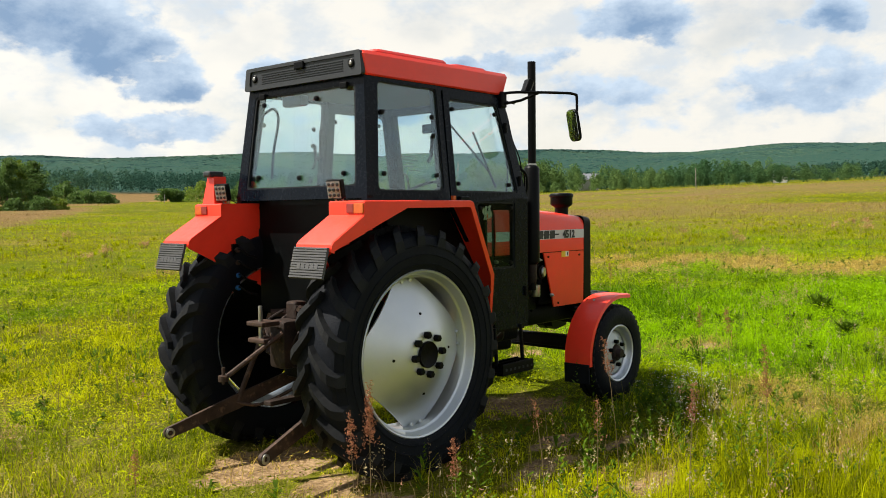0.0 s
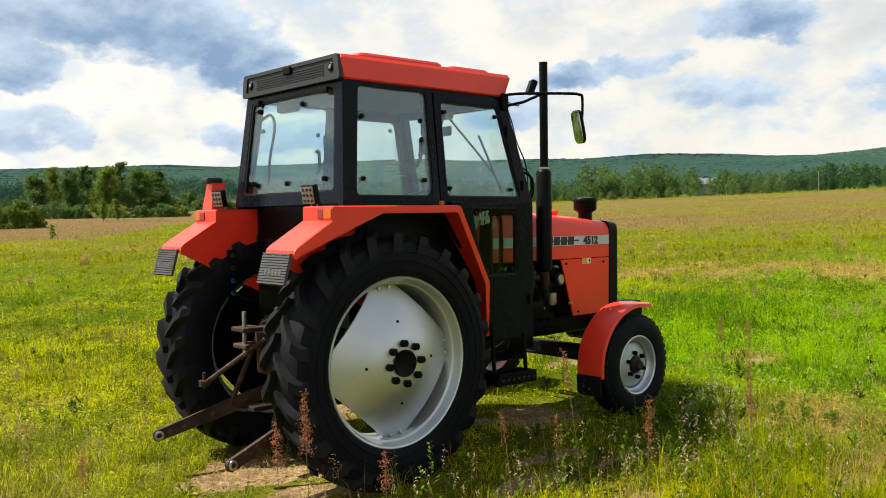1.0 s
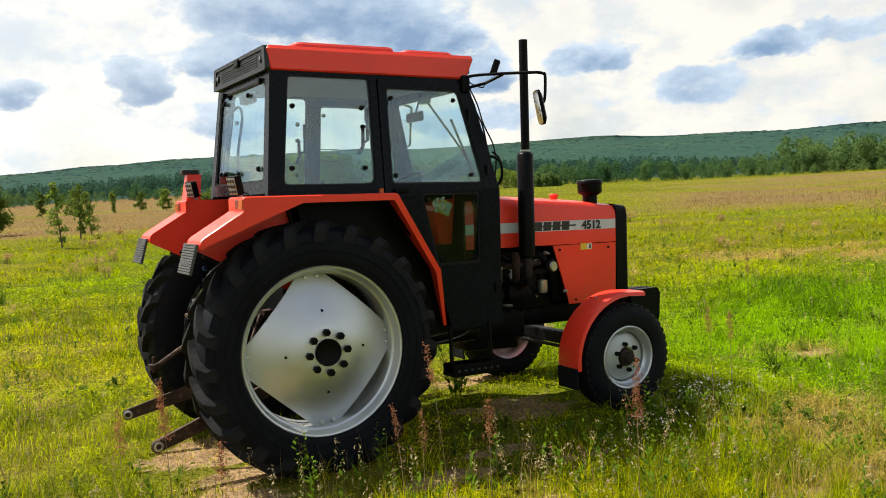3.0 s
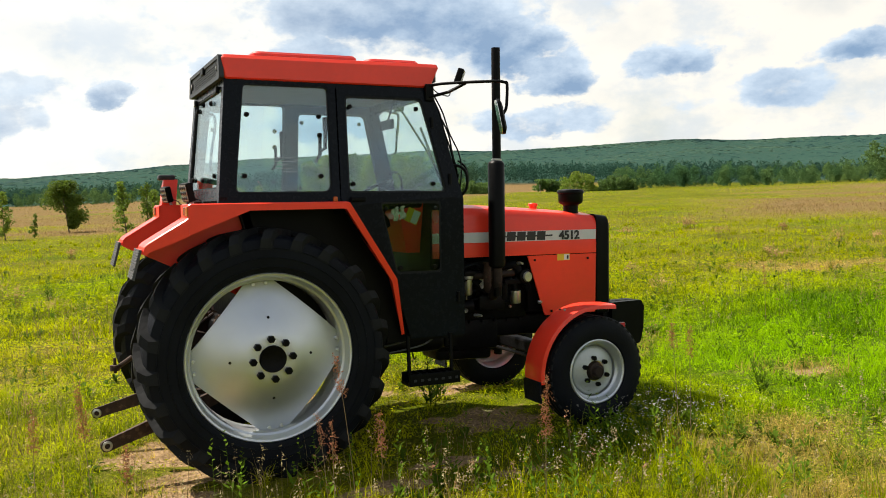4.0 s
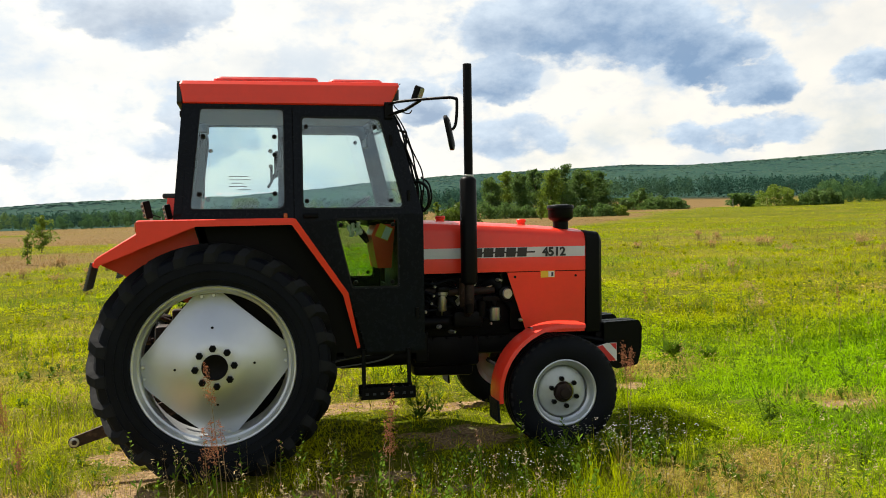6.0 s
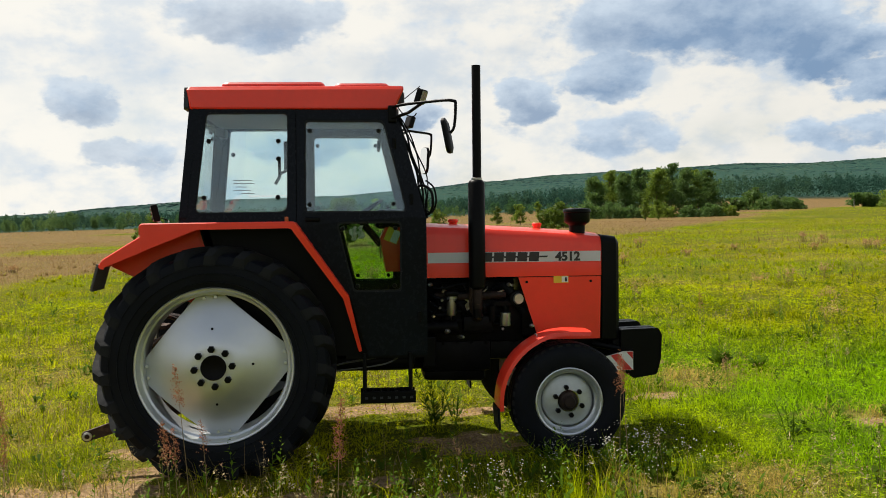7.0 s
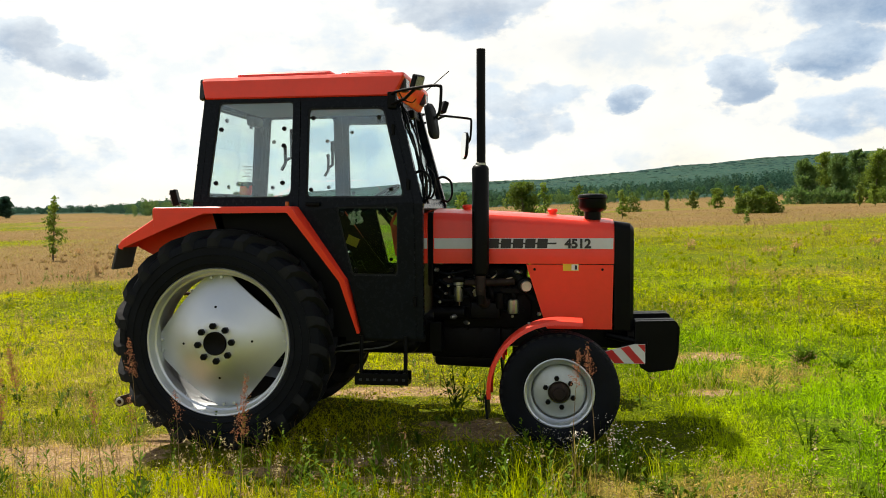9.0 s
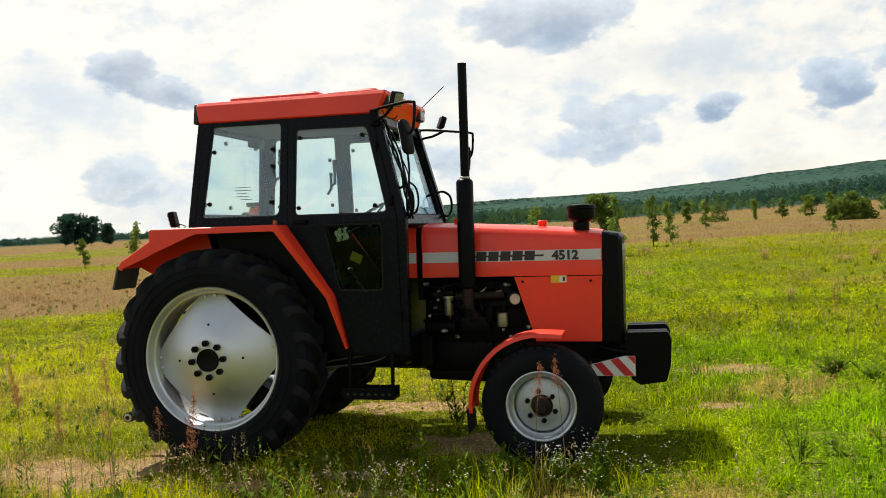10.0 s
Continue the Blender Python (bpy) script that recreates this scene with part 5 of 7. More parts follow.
for i in range(26):
    x, z = random.uniform(1.44, 2.08), random.uniform(0.84, 1.22)
    b = moved(hex_nut(random.uniform(0.007, 0.014), 0.02), Matrix.Translation((x, -0.205, z)) @ Matrix.Rotation(math.pi, 4, "Z"))
    part("bolt", b, STEEL if i % 4 == 0 else ENGINE, engine_ob)
for i, (x, y, z, r, ln) in enumerate(((1.555, -0.285, 1.165, 0.010, 0.05), (1.545, -0.285, 1.10, 0.012, 0.04), (1.535, -0.290, 1.045, 0.010, 0.05), (1.48, -0.30, 0.985, 0.013, 0.03), (1.47, -0.285, 1.215, 0.016, 0.05),
                                    (2.03, -0.285, 1.205, 0.014, 0.04), (2.075, -0.28, 1.20, 0.010, 0.05), (2.19, -0.31, 0.905, 0.014, 0.035), (1.60, -0.28, 0.875, 0.018, 0.06), (1.66, -0.285, 0.835, 0.014, 0.07))):
    part("pipe_union", moved(lathe([(0, 0), (r * 0.7, 0), (r, ln * 0.2), (r, ln * 0.6), (r * 0.6, ln), (0, ln)], 10), Matrix.Translation((x, y, z)) @ Matrix.Rotation(math.pi + 0.6 * math.sin(3 * i), 4, "Z")), STEEL, engine_ob, "bright pipe union")
for i in range(5):
    z = 1.19 - 0.065 * i
    part("fuel_hose", tube(curve([(1.44, -0.22, z + 0.03), (1.50, -0.285, z), (1.58, -0.30 + 0.01 * i, z - 0.02 * (i % 3)), (1.70, -0.265, z + 0.02), (1.86 + 0.05 * i, -0.24, z - 0.03)]), 0.009 + 0.002 * (i % 2), 7), RUBBER, engine_ob, "black fuel hose", 60)
for i in range(4):
    x = 1.50 + 0.155 * i
    part("intake_runner", tube(curve([(x, -0.16, 1.10), (x + 0.02, -0.235, 1.085), (x + 0.05, -0.265, 1.03), (x + 0.06, -0.22, 0.96)]), 0.022, 9), ENGINE, engine_ob, "sooty intake runner", 50)
part("bracket_arm", box(1.92, 2.14, -0.285, -0.265, 1.045, 1.085, 0.006), ENGINE, engine_ob)
part("filter_head", box(1.575, 1.665, -0.32, -0.22, 1.125, 1.165, 0.012), ENGINE, engine_ob, "cast filter head", 40)
part("sump", moved(box(-0.36, 0.10, -0.15, 0.15, -0.055, 0.07, 0.03), Matrix.Translation((1.78, 0, 0.535)) @ Matrix.Rotation(radians(2), 4, "Y")), ENGINE, engine_ob, "oily black sump", 40)
for i in range(7):
    part("flange_bolt", moved(hex_nut(0.012, 0.016), Matrix.Translation((1.46 + 0.105 * i, -0.192, 0.775)) @ Matrix.Rotation(math.pi, 4, "Z")), ENGINE, engine_ob)
part("battery_box", box(1.405, 1.50, -0.33, -0.20, 0.62, 0.84, 0.01), BLACK, tractor, "black battery box")


def front_fender(s):
    """A rolled mudguard round the back and top of the front wheel."""
    cx, cz, r, secs = FRONT_X, FRONT_Z, 0.478, []
    for i in range(17):
        a = radians(186 - i * 6.3)
        secs.append((cx + r * math.cos(a), cz + r * math.sin(a), a))
    secs.append((cx + 0.15, cz + r * 0.985, radians(80)))
    rows = []
    for x, z, a in secs:
        ux, uz = math.cos(a), math.sin(a)
        rows.append([(x - ux * 0.030, s * 0.655, z - uz * 0.030), (x - ux * 0.006, s * 0.662, z - uz * 0.006), (x, s * 0.69, z), (x, s * 0.86, z), (x - ux * 0.006, s * 0.888, z - uz * 0.006), (x - ux * 0.032, s * 0.893, z - uz * 0.032)])
    f = part("front_fender", sweep(rows, 0.005), RED, tractor, "curved red front mudguard", 40)
    flap = moved(box(-0.008, 0.008, s * 0.665, s * 0.885, -0.15, 0.0, 0.004), Matrix.Translation((cx - r - 0.002, 0, cz - 0.03)) @ Matrix.Rotation(radians(-4), 4, "Y"))
    part("mud_flap", flap, RUBBER, f, "black rubber mud flap")
    part("stay", tube(curve([(cx, s * 0.62, 0.62), (cx - 0.10, s * 0.64, 0.80), (cx - 0.20, s * 0.70, cz + 0.43)]), 0.014, 8), BLACK, f)
    part("fender_bolt", moved(hex_nut(0.010, 0.010), Matrix.Translation((cx - 0.20, s * 0.76, cz + 0.437)) @ Matrix.Rotation(radians(90), 4, "X")), STEEL, f)


for side in (-1, 1):
    front_fender(side)


def step(s):
    b = bmesh.new()
    box(0.955, 1.325, s * 0.60, s * 0.745, 0.455, 0.475, bm=b)
    box(0.955, 1.325, s * 0.735, s * 0.750, 0.455, 0.535, 0.004, bm=b)
    box(0.955, 1.325, s * 0.600, s * 0.615, 0.455, 0.535, 0.004, bm=b)
    st = part("step", b, BLACK, tractor, "black steel access step")
    for i in range(7):
        part("tread_bar", box(0.985 + i * 0.05, 1.0 + i * 0.05, s * 0.615, s * 0.735, 0.515, 0.535), BLACK, st)
        part("tread_stud", box(0.985 + i * 0.05, 1.005 + i * 0.05, s * 0.750, s * 0.753, 0.485, 0.50), PLASTIC, st)
    for x in (0.985, 1.295):
        part("step_hanger", tube([(x, s * 0.675, 0.47), (x, s * 0.655, 0.78)], 0.014, 8), BLACK, st)
    part("brake_line", tube(curve([(0.70, s * 0.50, 0.66), (0.87, s * 0.52, 0.70), (1.09, s * 0.52, 0.734), (1.254, s * 0.52, 0.78)]), 0.007, 6), LINE_GREY, tractor, "thin grey brake line")
    part("brake_line", tube(curve([(0.70, s * 0.52, 0.64), (0.88, s * 0.54, 0.655), (1.10, s * 0.54, 0.682), (1.20, s * 0.54, 0.72), (1.265, s * 0.54, 0.775)]), 0.006, 6), LINE_GREY, tractor, "thin grey brake line")
    part("side_rail", box(0.86, 1.42, s * 0.56, s * 0.60, 0.735, 0.775), BLACK, tractor, "black cab side rail")


for side in (-1, 1):
    step(side)
part("fuel_tank", box(0.62, 1.34, -0.50, -0.20, 0.63, 0.76, 0.05), BLACK, tractor, "black underfloor tank", 50)

# front weights on their carrier and the striped warning board
carrier = bmesh.new()
box(2.816, 2.996, -0.26, 0.26, 0.66, 0.80, 0.01, bm=carrier)
carrier_ob = part("weight_carrier", carrier, BLACK, tractor, "black front weight carrier", 40)
for s in (-1, 1):
    part("carrier_arm", tube([(2.676, s * 0.22, 0.75), (2.956, s * 0.30, 0.70)], 0.025, 8), BLACK, carrier_ob)
WEIGHT = rounded([(2.866, 0.860), (3.148, 0.868), (3.174, 0.815), (3.166, 0.640), (3.136, 0.525), (2.961, 0.500), (2.906, 0.535), (2.866, 0.620)], [0.02, 0.03, 0.03, 0.06, 0.03, 0.03, 0.03, 0.03])
for y in (-0.315, -0.215, 0.145, 0.245):
    part("weight", plate([WEIGHT], lambda u, v, k: (u, y + 0.075 * k, v)), BLACK, carrier_ob, "black cast front weight")
part("weight_yoke", box(2.906, 3.126, -0.14, 0.145, 0.58, 0.825, 0.015), BLACK, carrier_ob)


def board_top(u):
    """The board's upper edge, cut down towards the wheel."""
    return min(0.710, 0.652 + (u - 2.636) * 0.26)


board = part("warning_board", plate([[(2.636, 0.574), (2.931, 0.574), (2.931, 0.710), (2.859, 0.710), (2.636, 0.652)]], lambda u, v, k: (u, -0.392 + 0.012 * k, v)), WHITE, tractor, "red and white striped warning board")
for i in range(3):
    poly = [(2.929, 0.653), (2.929, 0.708), (2.879, 0.708)]
    if i < 2:
        poly = []
        for x in (2.721 + i * 0.138, 2.789 + i * 0.138):
            v = 0.70
            for n in range(30):
                v = 0.5 * v + 0.5 * (board_top(x - 0.9 * (v - 0.576)) - 0.002)
            ends = [(x, 0.576), (max(x - 0.9 * (v - 0.576), 2.638), v)]
            poly += ends if not poly else ends[::-1]
    part("red_band", plate([poly], lambda u, v, k: (u, -0.3935 + 0.0015 * k, v)), STRIPE_RED, board, "diagonal red band")
part("board_bracket", box(2.776, 2.936, -0.38, -0.24, 0.66, 0.69), BLACK, board)

# ---- three-point linkage at the back ----
for s, label in ((-1, "rusty lower lift arm"), (1, "rusty lower lift arm")):
    a, b = Vector((-0.02, s * 0.30, 0.50)), Vector((-0.895, s * 0.475, 0.235))
    d = (b - a)
    m = Matrix.Translation(a) @ d.to_track_quat("X", "Z").to_matrix().to_4x4()
    n = d.length
    bar = plate([rounded([(0, -0.04), (n * 0.5, -0.05), (n - 0.06, -0.036), (n + 0.035, -0.036), (n + 0.035, 0.036), (n - 0.06, 0.036), (n * 0.5, 0.045), (0, 0.04)], [0.02, 0, 0, 0.034, 0.034, 0, 0, 0.02], 5)], lambda u, v, k: (u, -0.012 + 0.024 * k, v))
    arm = part("lift_arm", moved(bar, m), RUST, tractor, label)
    ball = lathe([(0.017, -0.02), (0.030, -0.018), (0.034, 0.0), (0.030, 0.018), (0.017, 0.02)], 18, closed=True)
    part("ball_eye", moved(ball, m @ Matrix.Translation((n, 0, 0))), STEEL, arm, "worn ball eye")
    part("lift_rod", tube([a + d * 0.48, Vector((-0.20, s * 0.33, 0.93))], 0.018, 8), RUST, arm, "rusty lift rod")
    part("rocker_arm", tube([(0.0, s * 0.17, 0.93), (-0.20, s * 0.33, 0.935)], [0.035, 0.026], 8), RUST, tractor, "rusty hydraulic rocker arm")
    part("check_chain", tube(curve([a + d * 0.5, Vector((-0.32, s * 0.30, 0.34)), Vector((-0.10, s * 0.18, 0.44))]), 0.011, 6), RUST, arm)
link = part("stabiliser_bar", tube([(-0.785, 0.03, 0.615), (-0.45, -0.10, 0.86)], 0.016, 8), RUST, tractor, "rusty stabiliser link")
part("link_eye", upright([(0.012, 0.595), (0.030, 0.597), (0.032, 0.632), (0.012, 0.635)], -0.80, 0.025, 14), RUST, link)
part("link_pin", tube([(-0.80, 0.025, 0.58), (-0.80, 0.025, 0.68)], 0.010, 8), RUST, link)
hitch = part("hitch_frame", box(-0.42, -0.20, -0.08, 0.08, 0.62, 0.93, 0.03), DARK_IRON, tractor, "rusty rear hitch frame", 40)
part("hitch_jaw", box(-0.58, -0.44, -0.07, 0.09, 0.905, 0.935, 0.008), RUST, hitch)
part("hitch_jaw", box(-0.57, -0.44, -0.07, 0.09, 0.80, 0.83, 0.008), RUST, hitch)
part("hitch_pin", tube([(-0.53, 0.01, 0.78), (-0.53, 0.01, 1.03)], 0.014, 10), STEEL, hitch, "bright hitch pin")
part("top_link_bracket", box(-0.30, -0.20, -0.05, 0.05, 0.92, 1.04, 0.015), DARK_IRON, hitch)
part("drawbar", box(-0.50, -0.1, -0.035, 0.035, 0.40, 0.43, 0.005), DARK_IRON, tractor, "flat rusty drawbar")
part("shaft_guard", moved(box(-0.08, 0.0, -0.10, 0.10, 0.57, 0.59, 0.01), Matrix.Translation((-0.28, 0, 0.06))), DARK_IRON, hitch)
for i, y in enumerate((-0.16, -0.21)):
    part("spool_valve", tube([(-0.30, y, 1.00), (-0.40, y, 1.02)], 0.016, 12), DARK_IRON, hitch, "silver hydraulic valve")
part("hitch_lever", tube(curve([(-0.25, -0.28, 0.96), (-0.38, -0.30, 1.02), (-0.52, -0.34, 1.03)]), 0.014, 8), RUST, hitch)
# hydraulic hoses and blue caps by the left fender panel
for i in range(4):
    z = 1.36 - i * 0.085
    h = part("hydraulic_hose", tube(curve([(-0.32, 0.525, z), (-0.335, 0.47, z + 0.005), (-0.30, 0.44, z - 0.03), (-0.24, 0.42, z - 0.05)]), 0.008, 8), BLACK, tractor, "black hydraulic hose", 50)
    part("coupling", tube([(-0.33, 0.535, z), (-0.335, 0.49, z)], 0.017, 10), BLUE_CAP if i > 1 else RUST, h, "blue hose coupling" if i > 1 else "")
part("hose_bracket", box(-0.36, -0.31, 0.515, 0.535, 1.04, 1.40), BLACK, tractor, "black hose bracket")

# dark clutter on the housing behind the axle
for i, (x, y, z, rr) in enumerate([(-0.28, 0.18, 0.84, 0.05), (-0.30, -0.16, 0.80, 0.045), (-0.25, 0.24, 0.70, 0.04), (-0.27, -0.22, 0.68, 0.05), (-0.24, 0.0, 0.98, 0.05)]):
    part("valve_block", moved(box(-rr, rr, -rr * 0.8, rr * 0.8, -rr, rr, rr * 0.3), Matrix.Translation((x, y, z)) @ Matrix.Rotation(0.3 * i, 4, "Y")), DARK_IRON, hitch, "", 40)
for i in range(5):
    y = -0.2 + 0.1 * i
    part("pipe", tube(curve([(-0.22, y, 0.62), (-0.34, y * 0.7, 0.74), (-0.31, y * 1.2, 0.88), (-0.20, y, 0.96)]), 0.009, 6), DARK_IRON, hitch)

# ---- grass and wild plants ----


def grass_material(name, low, high, straw, rough=0.6, through=0.35):
    """Blades whose colour runs from green to straw by their own dryness."""
    m = bpy.data.materials.new(name)
    m.use_nodes = True
    k = Nodes(m.node_tree)
    rnd = k.add("ShaderNodeNewGeometry").outputs["Random Per Island"]
    d = k.attribute("dry")
    kind = k.attribute("tone")
    pick = k.math("ADD", k.math("MULTIPLY", rnd, 0.62), k.math("MULTIPLY", k.math("SUBTRACT", kind, 0.08), 0.62), True)
    pick = k.ramp(pick, 0.12, 0.90)
    calm = k.math("MULTIPLY", k.attribute("even"), 0.40)
    pick = k.math("ADD", k.math("MULTIPLY", pick, k.math("SUBTRACT", 1.0, calm)), k.math("MULTIPLY", calm, 0.60))
    green = k.mix(pick, low, high)
    green = k.mix(k.math("MULTIPLY", k.attribute("lush"), 0.9), green, k.mix(pick, (0.048, 0.130, 0.001), (0.29, 0.53, 0.003)))
    dryer = k.mix(k.math("FRACT", k.math("MULTIPLY", rnd, 7.31)), tuple(c * 0.75 for c in straw), tuple(c * 1.5 for c in straw))
    dryer = k.mix(k.attribute("seedy"), dryer, k.mix(rnd, (0.20, 0.125, 0.055), (0.40, 0.275, 0.125)))
    turn = k.ramp(k.math("ADD", d, k.math("MULTIPLY", k.math("SUBTRACT", k.math("FRACT", k.math("MULTIPLY", rnd, 13.7)), 0.5), 0.66)), 0.42, 0.75)
    col = k.mix(turn, green, dryer)
    b = k.add("ShaderNodeBsdfPrincipled", Base_Color=col, Roughness=rough)
    b.inputs["Specular IOR Level"].default_value = 0.04
    t = k.add("ShaderNodeBsdfTranslucent", Color=col)
    k.add("ShaderNodeOutputMaterial", Surface=k.add("ShaderNodeMixShader", Fac=through, i1=b, i2=t))
    return m


GRASS = grass_material("meadow_grass", (0.085, 0.115, 0.001), (0.53, 0.55, 0.004), (0.42, 0.31, 0.075), 0.6, 0.50)
STALK = grass_material("dry_stalks", (0.20, 0.17, 0.05), (0.26, 0.18, 0.08), (0.30, 0.20, 0.10))
SEED = material("dock_seed", (0.38, 0.16, 0.085), 0.8, 0.0, 0.35, 30.0, translucent=0.2)
STEM = material("dock_stem", (0.20, 0.14, 0.06), 0.8, 0.0, 0.3, 20.0)
LEAF = material("broad_leaf", (0.065, 0.11, 0.006), 0.7, 0.0, 0.3, 9.0, translucent=0.4, spec=0.05)
PETAL = material("white_petal", (0.42, 0.40, 0.33), 0.7, 0.0, 0.1, 20.0, translucent=0.2)
YELLOW_PETAL = material("yellow_petal", (0.65, 0.50, 0.02), 0.7, 0.0, 0.1, 20.0, translucent=0.2)


def spots(n, r0, r1, power, az0=-12, az1=150, seed=1):
    """Places over the meadow, thinning out with the distance from the verge where one stands to look."""
    g = np.random.default_rng(seed)
    e = 2 - power
    r = (g.random(n) * (r1 ** e - r0 ** e) + r0 ** e) ** (1 / e)
    a = np.radians(g.uniform(az0, az1, n))
    return np.column_stack([-0.3 + r * np.cos(a), -5.6 + r * np.sin(a)]), r, g


def clear_of_wheels(p):
    ok = np.ones(len(p), dtype=bool)
    for x, hw in ((0.02, 0.36), (2.34, 0.19)):
        for y in ((-0.715, 0.655) if hw > 0.3 else (-0.805, 0.745)):
            ok &= ~((np.abs(p[:, 0] - x) < hw) & (np.abs(p[:, 1] - y) < (0.20 if hw > 0.3 else 0.13)))
    return ok


def layers(me, p, each):
    """What grows at each place, kept on the mesh."""
    for attr, f in (("dry", dry), ("lush", lush), ("tone", tone), ("seedy", brown_far), ("even", even)):
        layer = me.attributes.new(attr, "FLOAT", "POINT")
        layer.data.foreach_set("value", np.repeat(f(p[:, 0], p[:, 1]), each).astype(np.float32))


def blades(name, p, r, g, tall, wide, lean, mat, label, kind_name, min_tilt=0.1, plain=False):
    """One mesh of bent tapering blades, three triangles each; plain ones, for far off, are one."""
    n = len(p)
    z = height(p[:, 0], p[:, 1])
    a = g.uniform(0, 2 * np.pi, n)
    h = tall * (0.55 + 0.9 * g.random(n) ** 1.5)
    w = wide * (0.7 + 0.6 * g.random(n))
    turn = g.uniform(0, 2 * np.pi, n)
    bend = h * (min_tilt + lean * g.random(n))
    side = np.column_stack([np.cos(a), np.sin(a), np.zeros(n)]) * w[:, None]
    to = np.column_stack([np.cos(turn), np.sin(turn), np.zeros(n)]) * bend[:, None]
    base = np.column_stack([p, z - 0.01])
    up = np.column_stack([np.zeros(n), np.zeros(n), h])
    tip = base + to + up * (1 - 0.25 * (bend / h)[:, None])
    if plain:
        v = np.stack([base - side, base + side, tip], 1).reshape(-1, 3)
        f = np.arange(n * 3).reshape(-1, 3)
    else:
        v = np.stack([base - side, base + side, base + to * 0.3 + up * 0.55 - side * 0.8, base + to * 0.3 + up * 0.55 + side * 0.8, tip], 1).reshape(-1, 3)
        i = np.arange(n)[:, None] * 5
        f = np.concatenate([i + [0, 1, 3], i + [0, 3, 2], i + [2, 3, 4]], 1).reshape(-1, 3)
    me = mesh_from(name, v, f, mat)
    layers(me, p, 3 if plain else 5)
    return tagged(new(name, me), label, kind_name, kind="stuff")


def short_sward(x, y):
    """Short, thin sward beside the parked tractor, set to deepen its shadow, 0 to 1."""
    d = np.hypot((x - 0.95) / 1.35, (y + 1.20) / 0.62) + 0.3 * lumps(x, y, 0.5, 71)
    return fade((1.15 - d) / 0.4)


def meadow():
    for name, n, r0, r1, power, seed in (("grass", 240000, 2.6, 14, 1.5, 11), ("far_grass", 480000, 14, 100, 1.7, 14), ("distant_grass", 60000, 100, 330, 1.3, 15)):
        p, r, g = spots(n, r0, r1, power, seed=seed)
        keep = clear_of_wheels(p) & (g.random(len(p)) > bare(p[:, 0], p[:, 1]) * 0.74)
        tuft = lumps(p[:, 0], p[:, 1], 0.16, 21) + 0.8 * lumps(p[:, 0], p[:, 1], 0.55, 22)
        keep &= (tuft > -0.45 - 0.7 * g.random(len(p))) | (r > 14)
        keep &= g.random(len(p)) > 0.45 * short_sward(p[:, 0], p[:, 1])
        p, r, tuft = p[keep], r[keep], tuft[keep]
        tall = (0.060 + 0.050 * np.clip(tuft, -0.7, 1.2) + 0.035 * lumps(p[:, 0], p[:, 1], 2.3, 23)) * (1 + 0.25 * fade((r - 7) / 20))
        tall = np.clip(tall * (1 + 0.5 * lush(p[:, 0], p[:, 1])), 0.025, 0.22)
        tall *= (1 + 1.2 * fade((r - 90) / 60)) * (1 - 0.35 * short_sward(p[:, 0], p[:, 1]))
        blades(name, p, r, g, tall, (0.0024 if r1 < 20 else 0.0024) * (r / 5) ** 0.85, 1.7, GRASS, "sunlit meadow grass, fresh green and straw coloured", "grass", plain=r1 > 20)
    p, r, g = spots(26000, 2.8, 60, 1.4, seed=12)
    keep = clear_of_wheels(p) & (lumps(p[:, 0], p[:, 1], 1.3, 24) + 0.6 * g.random(len(p)) > 0.35)
    under = (p[:, 0] > -0.5) & (p[:, 0] < 3.0) & (np.abs(p[:, 1]) < 0.75)
    p, r = p[keep & ~under], r[keep & ~under]
    blades("dry_stalks", p, r, g, 0.26, 0.0016 * (r / 5) ** 0.9, 0.5, STALK, "thin dry grass stalks standing in the meadow", "grass")


meadow()


def undergrowth():
    """Small tangled leaves of clover and herbs, and broken straw, lying between the blades."""
    p, r, g = spots(560000, 2.7, 20, 1.5, seed=19)
    soil = bare(p[:, 0], p[:, 1])
    keep = clear_of_wheels(p) & (g.random(len(p)) > soil * 0.80) & (lumps(p[:, 0], p[:, 1], 0.30, 27) + 0.9 * lumps(p[:, 0], p[:, 1], 1.1, 28) + 1.3 * g.random(len(p)) > 0.30 + 0.7 * short_sward(p[:, 0], p[:, 1]))
    p, r = p[keep], r[keep]
    n = len(p)
    tall = np.clip(0.055 + 0.055 * lumps(p[:, 0], p[:, 1], 0.30, 27) + 0.05 * lush(p[:, 0], p[:, 1]) + 0.03 * lumps(p[:, 0], p[:, 1], 1.1, 28), 0.008, 0.17)
    c = np.column_stack([p, height(p[:, 0], p[:, 1]) + tall * g.random(n) ** 0.7])
    w = (0.0066 * (r / 5) ** 0.8 * g.uniform(0.5, 1.6, n))[:, None]
    a = g.normal(0, 1, (n, 3)) * [1, 1, 0.45]
    b = g.normal(0, 1, (n, 3)) * [0.75, 0.75, 0.4]
    v = np.stack([c - a * w, c + b * w, c + a * w], 1).reshape(-1, 3)
    me = mesh_from("undergrowth", v, np.arange(n * 3).reshape(-1, 3), GRASS)
    layers(me, p, 3)
    tagged(new("undergrowth", me), "tangled small leaves and straw in the meadow", "grass", kind="stuff")


undergrowth()


def under_tractor(p):
    return (p[:, 0] > -0.6) & (p[:, 0] < 3.1) & (np.abs(p[:, 1]) < 0.85)


